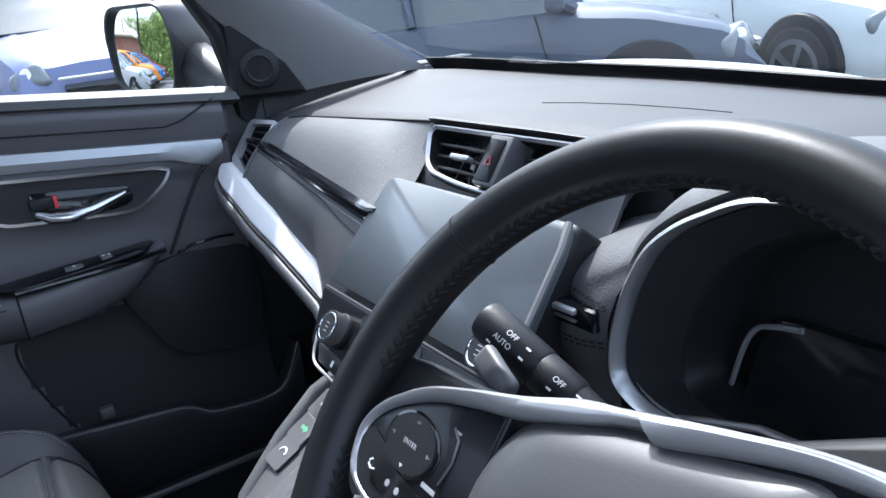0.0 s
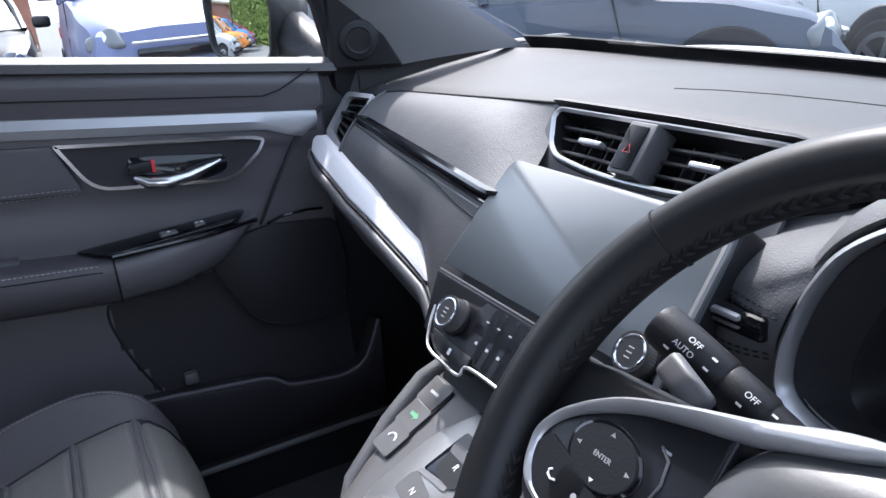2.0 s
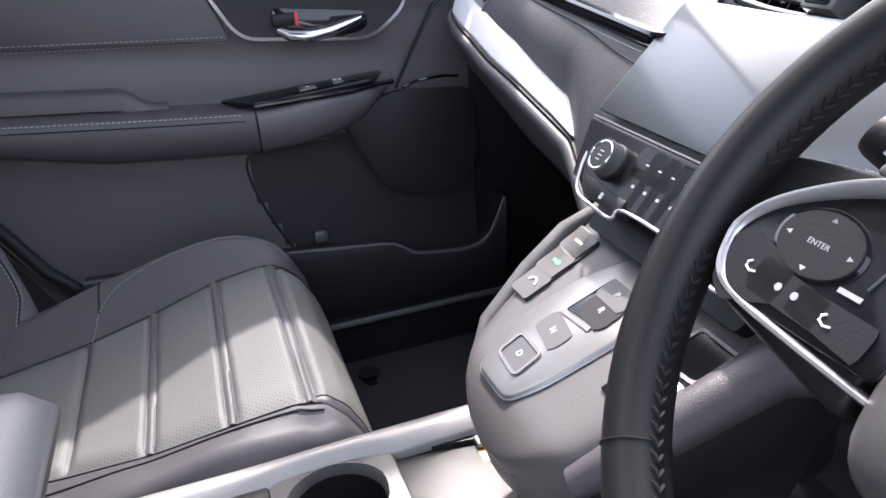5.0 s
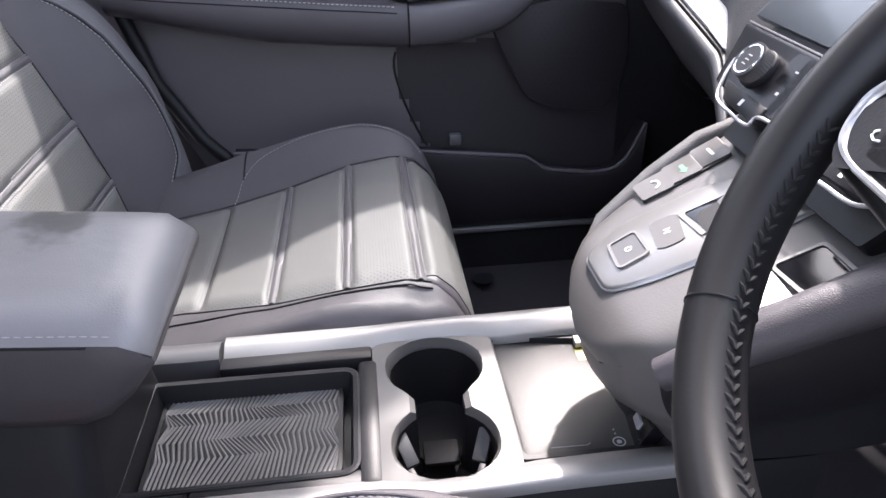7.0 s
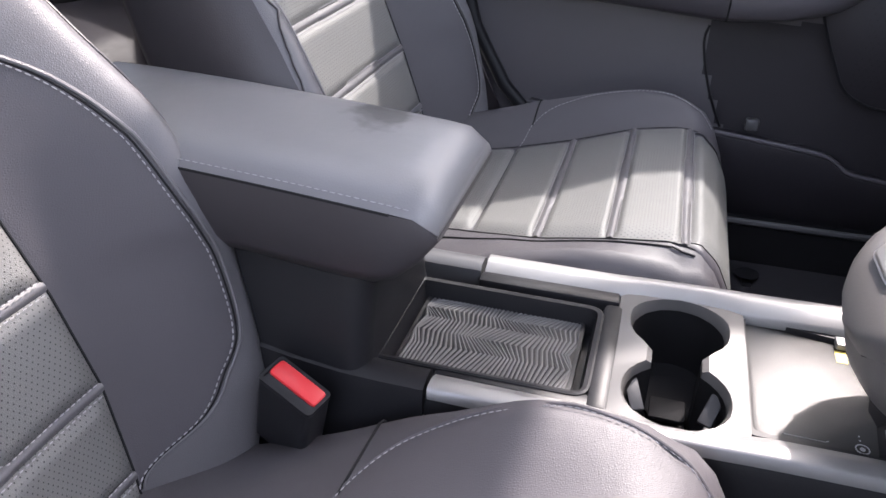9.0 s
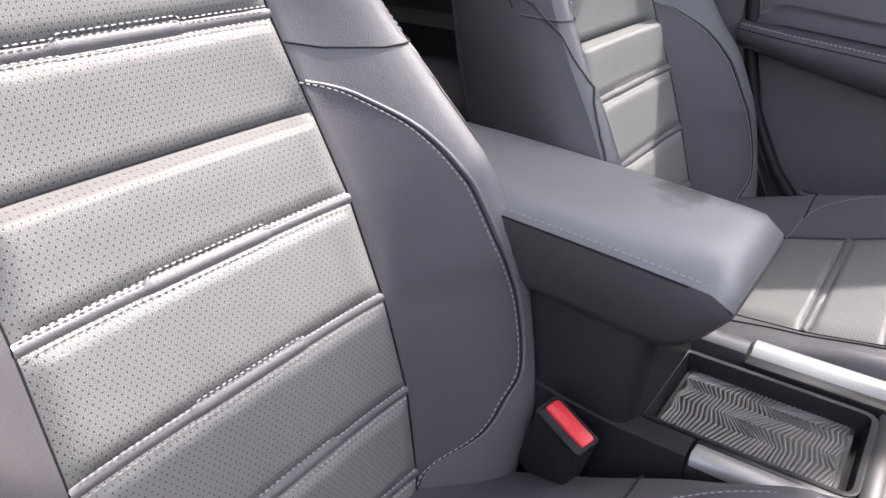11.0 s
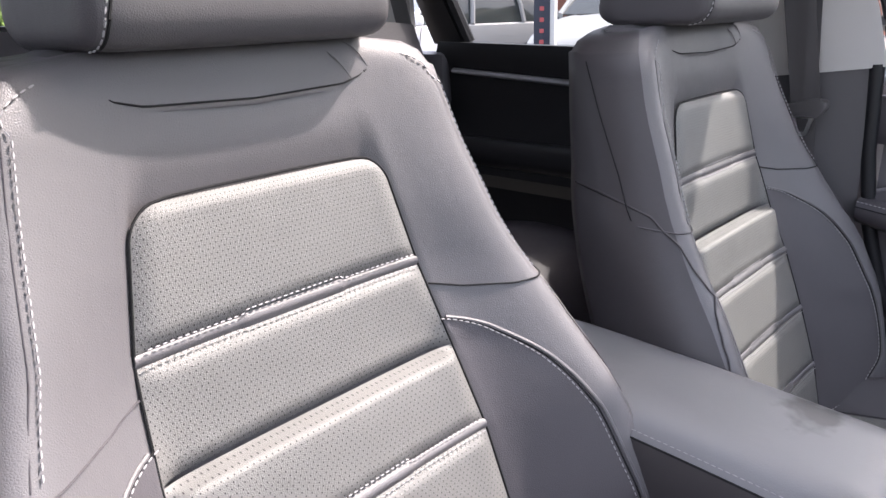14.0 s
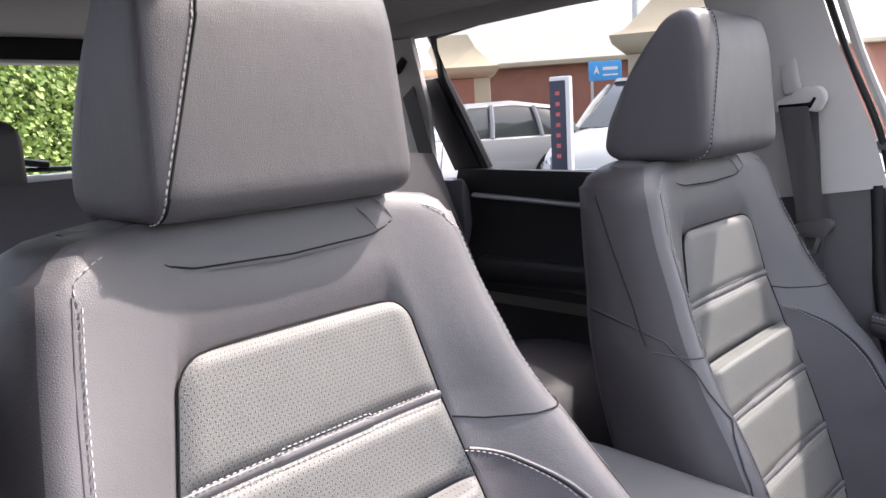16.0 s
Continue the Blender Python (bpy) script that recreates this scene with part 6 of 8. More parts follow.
for sg in (-1, 1):
    # the wheel stands turned by a few degrees
    W = WH if sg < 0 else WH @ Matrix.Rotation(radians(30), 4, "Z")
    sp = rounded([(sg * 0.060, 0.040), (sg * 0.135, 0.036), (sg * 0.166, 0.030), (sg * 0.166, -0.035), (sg * 0.135, -0.042), (sg * 0.060, -0.055)], 0.008, 3)
    part("spoke", prism(sp, -0.028, -0.006, W, 0.006), WHEEL_LEATHER, wheel, "", 60)
    sp2 = rounded([(sg * 0.050, 0.040), (sg * 0.090, 0.031), (sg * 0.126, 0.016), (sg * 0.147, 0.001), (sg * 0.146, -0.030), (sg * 0.120, -0.037), (sg * 0.050, -0.036)], [0.004, 0.01, 0.012, 0.010, 0.010, 0.01, 0.006], 4)
    fr = part("spoke_panel", prism(sp2, -0.012, 0.004, W, 0.002), PANEL, wheel, "black switch panel")
    m = W @ Matrix.Translation((sg * 0.103, -0.001, 0.004)) @ Matrix.Diagonal((1, 0.70, 1, 1))
    part("spoke_ring", disc(0.0228, 0, 0.0005, m, 0.0003), GLOSS, fr)
    part("direction_pad", frame_ring([(0.0205 * math.cos(t), 0.0205 * math.sin(t)) for t in np.linspace(0, math.tau, 36, endpoint=False)], [(0.0095 * math.cos(t), 0.0095 * math.sin(t)) for t in np.linspace(0, math.tau, 36, endpoint=False)], 0.0, 0.0012, m), BLACK, fr, "round direction pad")
    part("enter_button", disc(0.0085, 0.0, 0.0015, m, 0.0005), BLACK, fr)
    if sg < 0:
        letters("ENTER", 0.0038, m @ Matrix.Translation((0, 0, 0.0016)) @ Matrix.Diagonal((1, 1.3, 1, 1)), GREY_PRINT, fr)
    for t in range(4):
        q = math.pi / 2 * t + math.pi / 2
        c = Vector((0.0160 * math.cos(q), 0.0160 * math.sin(q)))
        part("symbol", prism([(c.x + 0.0020 * math.cos(q + a), c.y + 0.0020 * math.sin(q + a)) for a in (0, 2.2, -2.2)], 0.0010, 0.0015, m), WHITE_PRINT, fr)
    for k, (q, mt) in enumerate((([(-0.134, -0.0205), (-0.130, -0.0160), (-0.115, -0.0185), (-0.114, -0.0265), (-0.127, -0.0260)], BLACK), ([(-0.1135, -0.0185), (-0.092, -0.0215), (-0.0925, -0.0275), (-0.1125, -0.0265)], BLACK), ([(-0.0905, -0.0215), (-0.068, -0.0215), (-0.069, -0.030), (-0.0915, -0.0275)], BLACK))):
        q = [(-sg * x, y) for x, y in q]
        b = part("phone_button", prism(rounded(q, 0.0018, 3), 0.002, 0.0048, W, 0.0005), mt, fr, "small flush switch")
        c = Vector((sum(p[0] for p in q) / len(q), sum(p[1] for p in q) / len(q)))
        if k == 1:
            for dx in (-0.0045, 0.0045):
                part("symbol", disc(0.0018, 0.0047, 0.0051, W, 0.0, 14, None, (c.x + dx, c.y)), GREY_PRINT, b, "plain white mark")
        else:
            part("symbol", tube([W @ Vector((c.x + 0.0036 * math.cos(a), c.y + 0.0024 * math.sin(a), 0.0050)) for a in (2.0, 2.8, 3.6, 4.6, 5.6)], 0.0006, 5), WHITE_PRINT, b, "plain white mark")
    part("roller_arc", tube([W @ Vector((sg * x, y, 0.0045)) for x, y in ((0.079, 0.018), (0.073, 0.014), (0.071, 0.004), (0.074, -0.008))], 0.0007, 5), KEY, fr)
    part("symbol", box((0.011, 0.0022, 0.0004), (sg * 0.079, -0.0125, 0.0044), 0.0, W), GREY_PRINT, fr, "plain bar of small writing")
    part("symbol", box((0.005, 0.0012, 0.0003), (sg * 0.076, 0.017, 0.0042), 0, W), GREY_PRINT, fr)
    # a blade that is narrow round the switches and broad where it meets the cover
    up = spl([(0.0, 0.0612, 0.004), (-0.0166, 0.0575, 0.006), (-0.0425, 0.0475, 0.009), (-0.0727, 0.0385, 0.010), (-0.1075, 0.0269, 0.007), (-0.1340, 0.0105, 0.005), (-0.1470, -0.0060, 0.004), (-0.1462, -0.0190, 0.004), (-0.1400, -0.0312, 0.004), (-0.1280, -0.0372, 0.003), (-0.1050, -0.0400, 0.003), (-0.0740, -0.0425, 0.002), (-0.0500, -0.0440, 0.000)], 8)
    dn = spl([(0.0, 0.0545, 0.006), (-0.0147, 0.0480, 0.009), (-0.0470, 0.0365, 0.009), (-0.0715, 0.0308, 0.008), (-0.1001, 0.0226, 0.006), (-0.1280, 0.0080, 0.005), (-0.1405, -0.0065, 0.004), (-0.1408, -0.0185, 0.004), (-0.1358, -0.0275, 0.004), (-0.1265, -0.0328, 0.003), (-0.1040, -0.0360, 0.003), (-0.0740, -0.0385, 0.002), (-0.0500, -0.0400, 0.000)], 8)
    if sg < 0:
        up = spl([(0.098, 0.0800, 0.000), (0.073, 0.0775, 0.002), (0.048, 0.0725, 0.003), (0.024, 0.0670, 0.004)], 8)[:-1] + up
        dn = spl([(0.098, 0.0765, 0.002), (0.073, 0.0735, 0.004), (0.048, 0.0680, 0.005), (0.024, 0.0610, 0.006)], 8)[:-1] + dn
    else:
        up, dn = up[16:], dn[16:]
    blade = []
    for p, q in zip(up, dn):
        p, q = Vector((-sg * p.x, p.y, p.z)), Vector((-sg * q.x, q.y, q.z))
        lift = Vector((0, 0, 0.0022))
        blade.append([W @ v for v in (p - lift * 4, p, p.lerp(q, 0.18) + lift, p.lerp(q, 0.55) + lift * 1.1, p.lerp(q, 0.85) + lift * 0.4, q - lift * 0.4, q - lift * 4)])
    part("spoke_trim", loft(blade), TRIM, wheel, "satin silver spoke trim", 50)
low = rounded([(-0.034, -0.060), (0.034, -0.060), (0.026, -0.168), (-0.026, -0.168)], 0.006, 3)
part("lower_spoke", frame_ring(low, inset(low, 0.012), -0.022, -0.004, WH @ Matrix.Rotation(radians(15), 4, "Z")), SILVER, wheel, "silver lower spoke")
part("column", tube([WH @ Vector((0, 0, -0.04)), WH @ Vector((0, 0, -0.10)), WH @ Vector((0, -0.01, -0.19))], [0.055, 0.06, 0.07], 16), BLACK, wheel)

# stalk and paddle
stk = thing("light_stalk", "black light switch stalk with white lettering", "stalk", (0.30, 0.27, 0.94))
a, b = Vector((0.322, 0.278, 0.926)), Vector((0.207, 0.262, 0.983))
ax = (b - a).normalized()
part("arm", tube([a, a.lerp(b, 0.30), a.lerp(b, 0.42)], [0.0098, 0.0110, 0.0114], 16), BLACK, stk)
part("collar", tube([a.lerp(b, 0.42), a.lerp(b, 0.44), a.lerp(b, 0.62), a.lerp(b, 0.63)], [0.0114, 0.0126, 0.0126, 0.0120], 18), BLACK, stk)
part("knob", tube([a.lerp(b, 0.63), a.lerp(b, 0.645), a.lerp(b, 0.97), a.lerp(b, 1.0), a.lerp(b, 1.005)], [0.0122, 0.0132, 0.0131, 0.0118, 0.008], 18), BLACK, stk)
up = Vector((0.15, -0.66, 0.74))
up = (up - ax * up.dot(ax)).normalized()
for t, text, sz, off in ((0.80, "OFF", 0.0049, 0.0035), (0.82, "AUTO", 0.0049, -0.0030), (0.50, "OFF", 0.0048, 0.0020)):
    ang = off / 0.0132
    rot = Matrix.Rotation(-ang, 4, -ax)
    m2 = Matrix.Translation(a.lerp(b, t)) @ rot @ Matrix.Translation(up * 0.0135) @ plane((0, 0, 0), -ax, up.cross(-ax)).to_3x3().to_4x4()
    letters(text, sz, m2, WHITE_PRINT, stk)
for t, off in ((0.88, -0.009), (0.70, 0.004), (0.70, -0.003), (0.52, -0.005), (0.40, 0.004), (0.36, -0.003)):
    m2 = Matrix.Translation(a.lerp(b, t)) @ Matrix.Rotation(-off / 0.0132, 4, -ax) @ Matrix.Translation(up * (0.0133 if t > 0.63 else 0.0127 if t > 0.43 else 0.0112)) @ plane((0, 0, 0), -ax, up.cross(-ax)).to_3x3().to_4x4()
    part("marking", box((0.0034, 0.0012, 0.0004), (0, 0, 0), 0, m2), WHITE_PRINT, stk, "small white marking")
pd = thing("shift_paddle", "dark shift paddle with a pale cap behind the wheel", "paddle", (0.25, 0.24, 0.96))
PD = plane((0.260, 0.229, 0.974), (-0.94, 0.22, 0.30), (0.20, 0.62, 0.76))
part("blade", box((0.036, 0.016, 0.009), (0.004, 0.002, 0), 0.0042, PD, 3), KEY, pd)
part("mark", box((0.005, 0.0014, 0.0004), (0.008, 0.002, 0.0046), 0, PD), GREY_PRINT, pd, "small white marking")

# ---- centre console ----
CX = 0.008
con = thing("centre_console", "taupe and silver centre console with cup holders and gear buttons", "console", (CX, 0, 0.36))


# side walls and floor of the lower console
MX = -0.0065
for sg in (-1, 1):
    wall = [[(sg * (0.104 if z > 0.59 else 0.113) + MX, y, z) for z in (0.36, 0.50, 0.59, 0.603)] +
            [(sg * (0.092) + MX, y, z) for z in (0.603, 0.50, 0.36)] for y in (-0.56, -0.40, -0.25, -0.10, 0.10, 0.30)]
    part("side_wall", loft(wall), BLACK, con, "black plastic console side")
    rail = []
    for y in np.linspace(-0.212, 0.19, 40):
        bulge = 0.009 * math.exp(-((y + 0.005) / 0.052) ** 4)
        w = 0.0160 - bulge * 0.45
        c = Vector((sg * (0.1015 + bulge * 0.55) + MX, y, 0.614 + 0.004 * sm((y + 0.1) / 0.25)))
        rail.append([c + Vector((sg * dx * w, 0, dz)) for dx, dz in ((-1, -0.016), (-1.0, -0.007), (-0.9, -0.0045), (-0.12, 0.0016), (0.08, 0.0030), (0.80, 0.0034), (0.98, 0.0015), (1.0, -0.009))])
    part("rail_trim", loft(rail), RAIL, con, "satin silver side rail", 55)
    blk = []
    for y in np.linspace(-0.56, -0.216, 10):
        c = Vector((sg * 0.1015 + MX, y, 0.612 + 0.02 * sm((-0.27 - y) / 0.18)))
        blk.append([c + Vector((sg * dx * 0.0155, 0, dz)) for dx, dz in ((-1, -0.10), (-1.0, 0.0), (-0.6, 0.005), (0.3, 0.005), (0.9, 0.0), (1.1, -0.02), (1.1, -0.10))])
    part("rear_shoulder", loft(blk), KEY if sg < 0 else BLACK, con, "smooth dark shoulder behind the rail")
    # dark inner wall between the rail and the tray
    part("tray_wall", box((0.020, 0.150, 0.030), (sg * 0.078 + MX + (0.007 if sg > 0 else -0.003), -0.140, 0.596), 0.004), BLACK, con)
part("floor_pan", box((0.18, 0.86, 0.02), (CX, -0.13, 0.50), 0.002), BLACK, con)

# tray with its ribbed mat
tray_out = rounded([(-0.072, -0.275), (0.070, -0.275), (0.068, -0.078), (-0.071, -0.078)], [0.01, 0.01, 0.018, 0.018], 5)
tray_in = inset(tray_out, 0.006)
tray_bot = inset(tray_out, 0.010)
rim = loft([[(x + CX, y, 0.600) for x, y in tray_out], [(x + CX, y, 0.612) for x, y in tray_out], [(x + CX, y, 0.613) for x, y in inset(tray_out, 0.002)],
            [(x + CX, y, 0.612) for x, y in tray_in], [(x + CX, y, 0.588) for x, y in tray_bot], [(x + CX, y, 0.582) for x, y in tray_bot]], True, "end")
part("tray", rim, BLACK, con, "black storage tray")
mat_poly = rounded([(-0.068, -0.262), (0.050, -0.262), (0.047, -0.096), (-0.0645, -0.096)], 0.008, 4)
tmat = part("tray_mat", prism([(x + CX, y) for x, y in mat_poly], 0.588, 0.592, None, 0.001), BLACK, con, "grey rubber mat with a fan of ribs")
ribs = bmesh.new()
for k in range(38):
    y0 = -0.262 + 0.166 * (k + 0.5) / 38
    zig = []
    for i, u in enumerate((-0.0655, -0.046, -0.030, -0.008, 0.014, 0.048)):
        amp = (0.006, -0.007, 0.004, -0.008, 0.006, -0.004)[i]
        y = y0 + amp * (0.8 + 0.6 * math.sin(k * 0.27 + 0.9 * i))
        y = max(-0.260, min(-0.098, y))
        zig.append((u + CX, y, 0.5922))
    tube(zig, 0.0017, 5, bm=ribs)
part("mat_rim", frame_ring([(x + CX, y) for x, y in inset(mat_poly, -0.0012)], [(x + CX, y) for x, y in inset(mat_poly, 0.0026)], 0.588, 0.5946), BLACK, tmat)
tagged(part("rib", ribs, RUBBER, tmat, "raised zigzag ribs"), kind="stuff")
part("tray_front", box((0.160, 0.020, 0.05), (CX, -0.070, 0.588), 0.006), BLACK, con)

# cup holders: a bridge plate with a waisted opening
outer = [(-0.094, -0.062), (0.094, -0.062), (0.094, 0.052), (-0.094, 0.052)]
N = 64


def cup_edge(q):
    """The waisted opening: two wells that run into one another."""
    x, y = math.cos(q), math.sin(q)
    best = 0
    for cx, cy, r in ((-0.051, 0.0, 0.0455), (0.049, 0.0, 0.0450)):
        for s in np.linspace(0, 0.14, 141):
            if (x * s - cx) ** 2 + (y * s - cy) ** 2 < r * r:
                best = max(best, s)
    best = max(best, min(0.03, 0.0225 / max(abs(y), 1e-3)))
    return (x * best, y * best - 0.006)


cup_in = [cup_edge(math.tau * i / N) for i in range(N)]
cup_out = []
for i in range(N):
    q = math.tau * i / N
    x, y = math.cos(q), math.sin(q)
    s = min(0.098 / max(abs(x), 1e-6), 0.060 / max(abs(y), 1e-6))
    cup_out.append((x * s, y * s - 0.005))
lip = [tuple(Vector(a).lerp(Vector(b), 0.14)) for a, b in zip(cup_in, cup_out)]
bridge = loft([[(x + MX + 0.0045, y, 0.596) for x, y in cup_out], [(x + MX + 0.0045, y, 0.610) for x, y in cup_out], [(x + MX + 0.0045, y, 0.6125) for x, y in lip],
               [(x + MX + 0.0045, y, 0.6085) for x, y in cup_in], [(x * 0.96 + MX + 0.0045, y * 0.96, 0.56) for x, y in cup_in]], True, False)
part("cup_surround", bridge, CUP, con, "satin grey cup holder surround")
well = loft([[(x * 0.962 + MX + 0.0045, y * 0.962, 0.602) for x, y in cup_in], [(x * 0.93 + MX + 0.0045, y * 0.93, 0.535) for x, y in cup_in], [(x * 0.80 + MX + 0.0045, y * 0.80, 0.528) for x, y in cup_in]], True, "end")
part("cup_well", well, WELL, con, "deep black cup well")
part("well_floor", prism([(x * 0.74 + MX + 0.0045, y * 0.74) for x, y in cup_in], 0.529, 0.5325), WELL, con, "ribbed rubber floor of the cup well")
bridge_mid = box((0.030, 0.034, 0.006), (MX + 0.0045, -0.006, 0.5475), 0.002)
part("well_divider", bridge_mid, WELL, con, "low textured divider between the cups")
for sx, sy, turn in ((0.038, -0.040, 24), (0.040, 0.028, -24)):
    part("cup_clip", box((0.030, 0.013, 0.0055), (0, 0, 0), 0.0015, Matrix.Translation((sx + MX, sy, 0.588)) @ pose(0, 0, 0, 0, 32, turn)), THROAT, con, "dark sprung cup clip")
    part("clip_hinge", box((0.012, 0.006, 0.020), (0, 0, 0), 0.001, Matrix.Translation((sx + MX + 0.020, sy + (0.004 if sy < 0 else -0.004), 0.572)) @ pose(0, 0, 0, 0, 10, turn)), BLACK, con)

# charging pad
def pad_outline(d):
    return rounded([(-0.0965 + d, 0.0585 + d), (0.0670 - d, 0.0585 + d), (0.0685 - d, 0.186 - d), (-0.0780 + d, 0.186 - d)], 0.007, 3)


padob = part("charging_pad", prism(pad_outline(0.0), 0.590, 0.6005, None, 0.0015), mat("pad_rubber", (0.060, 0.059, 0.057), 0.24, 0, 0.35, 1500, 0.05, 12, 0.35), con, "glossy black charging pad")
part("pad_rim", frame_ring(pad_outline(-0.006), pad_outline(-0.001), 0.585, 0.6060), BLACK, con)
part("pad_tab", box((0.014, 0.013, 0.007), (-0.0815, 0.146, 0.6045), 0.0015), RAIL, con, "small grey catch")
part("pad_logo", tube([(0.058 + 0.0052 * math.cos(q), 0.143 + 0.0052 * math.sin(q), 0.6008) for q in np.linspace(0, math.tau, 20, endpoint=False)], 0.0006, 4, True), GREY_PRINT, padob, "printed ring mark")
part("pad_logo", disc(0.0022, 0.6004, 0.6009, None, 0.0, 12, None, (0.058, 0.143)), GREY_PRINT, padob)
for k in range(2):
    part("pad_dot", disc(0.0008, 0.6004, 0.6008, None, 0.0, 8, None, (0.048 - 0.005 * k, 0.1425)), GREY_PRINT, padob)
part("pad_line", tube([(0.0575, 0.083, 0.6006), (0.0580, 0.115, 0.6006), (0.0560, 0.118, 0.6006)], 0.0004, 4), GREY_PRINT, padob, "fine printed line")
part("pad_sticker", prism([(0, 0), (0.018, 0), (0.018, 0.010), (0, 0.010)], 0.6004, 0.6009, Matrix.Translation((-0.0735, 0.1385, 0))), mat("yellow_sticker", (0.62, 0.50, 0.10), 0.5), padob, "small yellow sticker")
# gear bridge: a bulging deck that rises forward to the dash
CB = plane((0.0, 0.158, 0.756), (1, 0, 0), (0, 0.88, 0.47))


def deck_edge(v):
    """Left and right edges of the deck at v along its slope."""
    y = 0.158 + v * 0.88
    l = lerp(y, (0.095, 0.100, 0.112, 0.135, 0.17, 0.223, 0.29, 0.40), (0.030, -0.008, -0.034, -0.062, -0.078, -0.094, -0.104, -0.106))
    r = lerp(y, (0.095, 0.100, 0.112, 0.135, 0.17, 0.223, 0.29, 0.40), (0.036, 0.072, 0.098, 0.122, 0.134, 0.146, 0.158, 0.165))
    return l, r


def deck(u, v):
    vv = -0.0716 + 0.30 * v ** 1.5
    l, r = deck_edge(vv)
    x = l + (r - l) * u
    k = abs(2 * u - 1)
    front = max(0.0, 1 - (vv + 0.0716) / 0.05)
    drop = 0.013 * k ** 14 + 0.024 * front ** 2.2
    return CB @ Vector((x, vv, 0.004 - drop))


part("deck", sheet(deck, 40, 30), TAUPE, con, "smooth taupe console deck", 80)


def skirt(u, v):
    q = -0.5 + u
    side = 1 if u > 0.5 else 0
    t = abs(u - 0.5) * 2
    vv = -0.0716 + 0.30 * t ** 1.5
    l, r = deck_edge(vv)
    top = CB @ Vector((r if side else l, vv, 0.004 - 0.013 - 0.024 * max(0.0, 1 - (vv + 0.0716) / 0.05) ** 2.2))
    low = Vector((top.x * 0.85 + 0.004, top.y * 0.55 + 0.115, 0.608 + 0.05 * t))
    p = top.lerp(low, v)
    out = Vector((p.x - 0.02, p.y - 0.30)).normalized()
    bul = 0.012 * math.sin(math.pi * min(1, v * 1.4)) if v < 0.71 else 0
    return p + Vector((out.x, out.y, 0)) * bul


part("deck_skirt", sheet(lambda u, v: skirt(u * 0.64, v), 44, 14), TAUPE, con, "rounded taupe side of the gear bridge", 80)
part("knee_side", sheet(lambda u, v: skirt(0.64 + 0.36 * u, v), 24, 14), BLACK, con, "dark side panel by the driver's knee", 80)
part("bridge_core", box((0.13, 0.20, 0.20), (0.02, 0.335, 0.69), 0.02), BLACK, con)
part("knee_pad", tube([CB @ Vector((0.128, -0.03, -0.012)), CB @ Vector((0.150, 0.04, 0.0)), CB @ Vector((0.162, 0.12, 0.0)), CB @ Vector((0.20, 0.19, -0.02))], [0.012, 0.017, 0.020, 0.028], 14), LEATHER_DARK, con, "padded leatherette knee edge", 70)
part("knee_pad", tube([CB @ Vector((-0.052, -0.036, -0.018)), CB @ Vector((-0.078, -0.006, -0.010)), CB @ Vector((-0.098, 0.055, -0.006)), CB @ Vector((-0.109, 0.108, -0.004)), CB @ Vector((-0.104, 0.145, -0.006)), CB @ Vector((-0.098, 0.19, -0.014))], [0.006, 0.008, 0.010, 0.0105, 0.010, 0.009], 12), DASH_PAD, con, "padded leatherette knee edge", 70)


strip = [(-0.0755, 0.0335), (-0.0470, 0.0300), (-0.0485, 0.1150), (-0.0880, 0.1190)]
part("button_strip", prism(rounded(strip, 0.004, 3), -0.002, 0.0058, CB, 0.001), BLACK, con, "dark frame of the button strip")
for k in range(3):
    a, b = k / 3 + 0.013, (k + 1) / 3 - 0.008
    l0, l1 = Vector(strip[0]).lerp(Vector(strip[3]), a), Vector(strip[0]).lerp(Vector(strip[3]), b)
    r0, r1 = Vector(strip[1]).lerp(Vector(strip[2]), a), Vector(strip[1]).lerp(Vector(strip[2]), b)
    q = [l0.lerp(r0, 0.06), l0.lerp(r0, 0.93), l1.lerp(r1, 0.93), l1.lerp(r1, 0.06)]
    btn = part("drive_button", prism(rounded([tuple(p) for p in q], 0.002, 2), 0.004, 0.0072, CB, 0.0008), TAUPE, con, "taupe drive mode button")
    c = (q[0] + q[2]) / 2
    if k == 0:
        part("symbol", tube([CB @ Vector((c.x + 0.006 * math.cos(t), c.y - 0.001 + 0.006 * math.sin(t), 0.0074)) for t in np.linspace(0.1, 3.0, 12)], 0.0012, 5), WHITE_PRINT, btn)
    elif k == 1:
        part("symbol", prism([(c.x - 0.006, c.y - 0.001), (c.x + 0.002, c.y - 0.001), (c.x + 0.002, c.y - 0.004), (c.x + 0.008, c.y + 0.001), (c.x + 0.002, c.y + 0.005), (c.x + 0.002, c.y + 0.003), (c.x - 0.006, c.y + 0.003)], 0.0070, 0.0075, CB), GREEN_PRINT, btn, "green lit symbol")
    else:
        part("symbol", box((0.014, 0.003, 0.0004), (c.x, c.y, 0.0074), 0, CB), GREY_PRINT, btn, "plain bar of small writing")
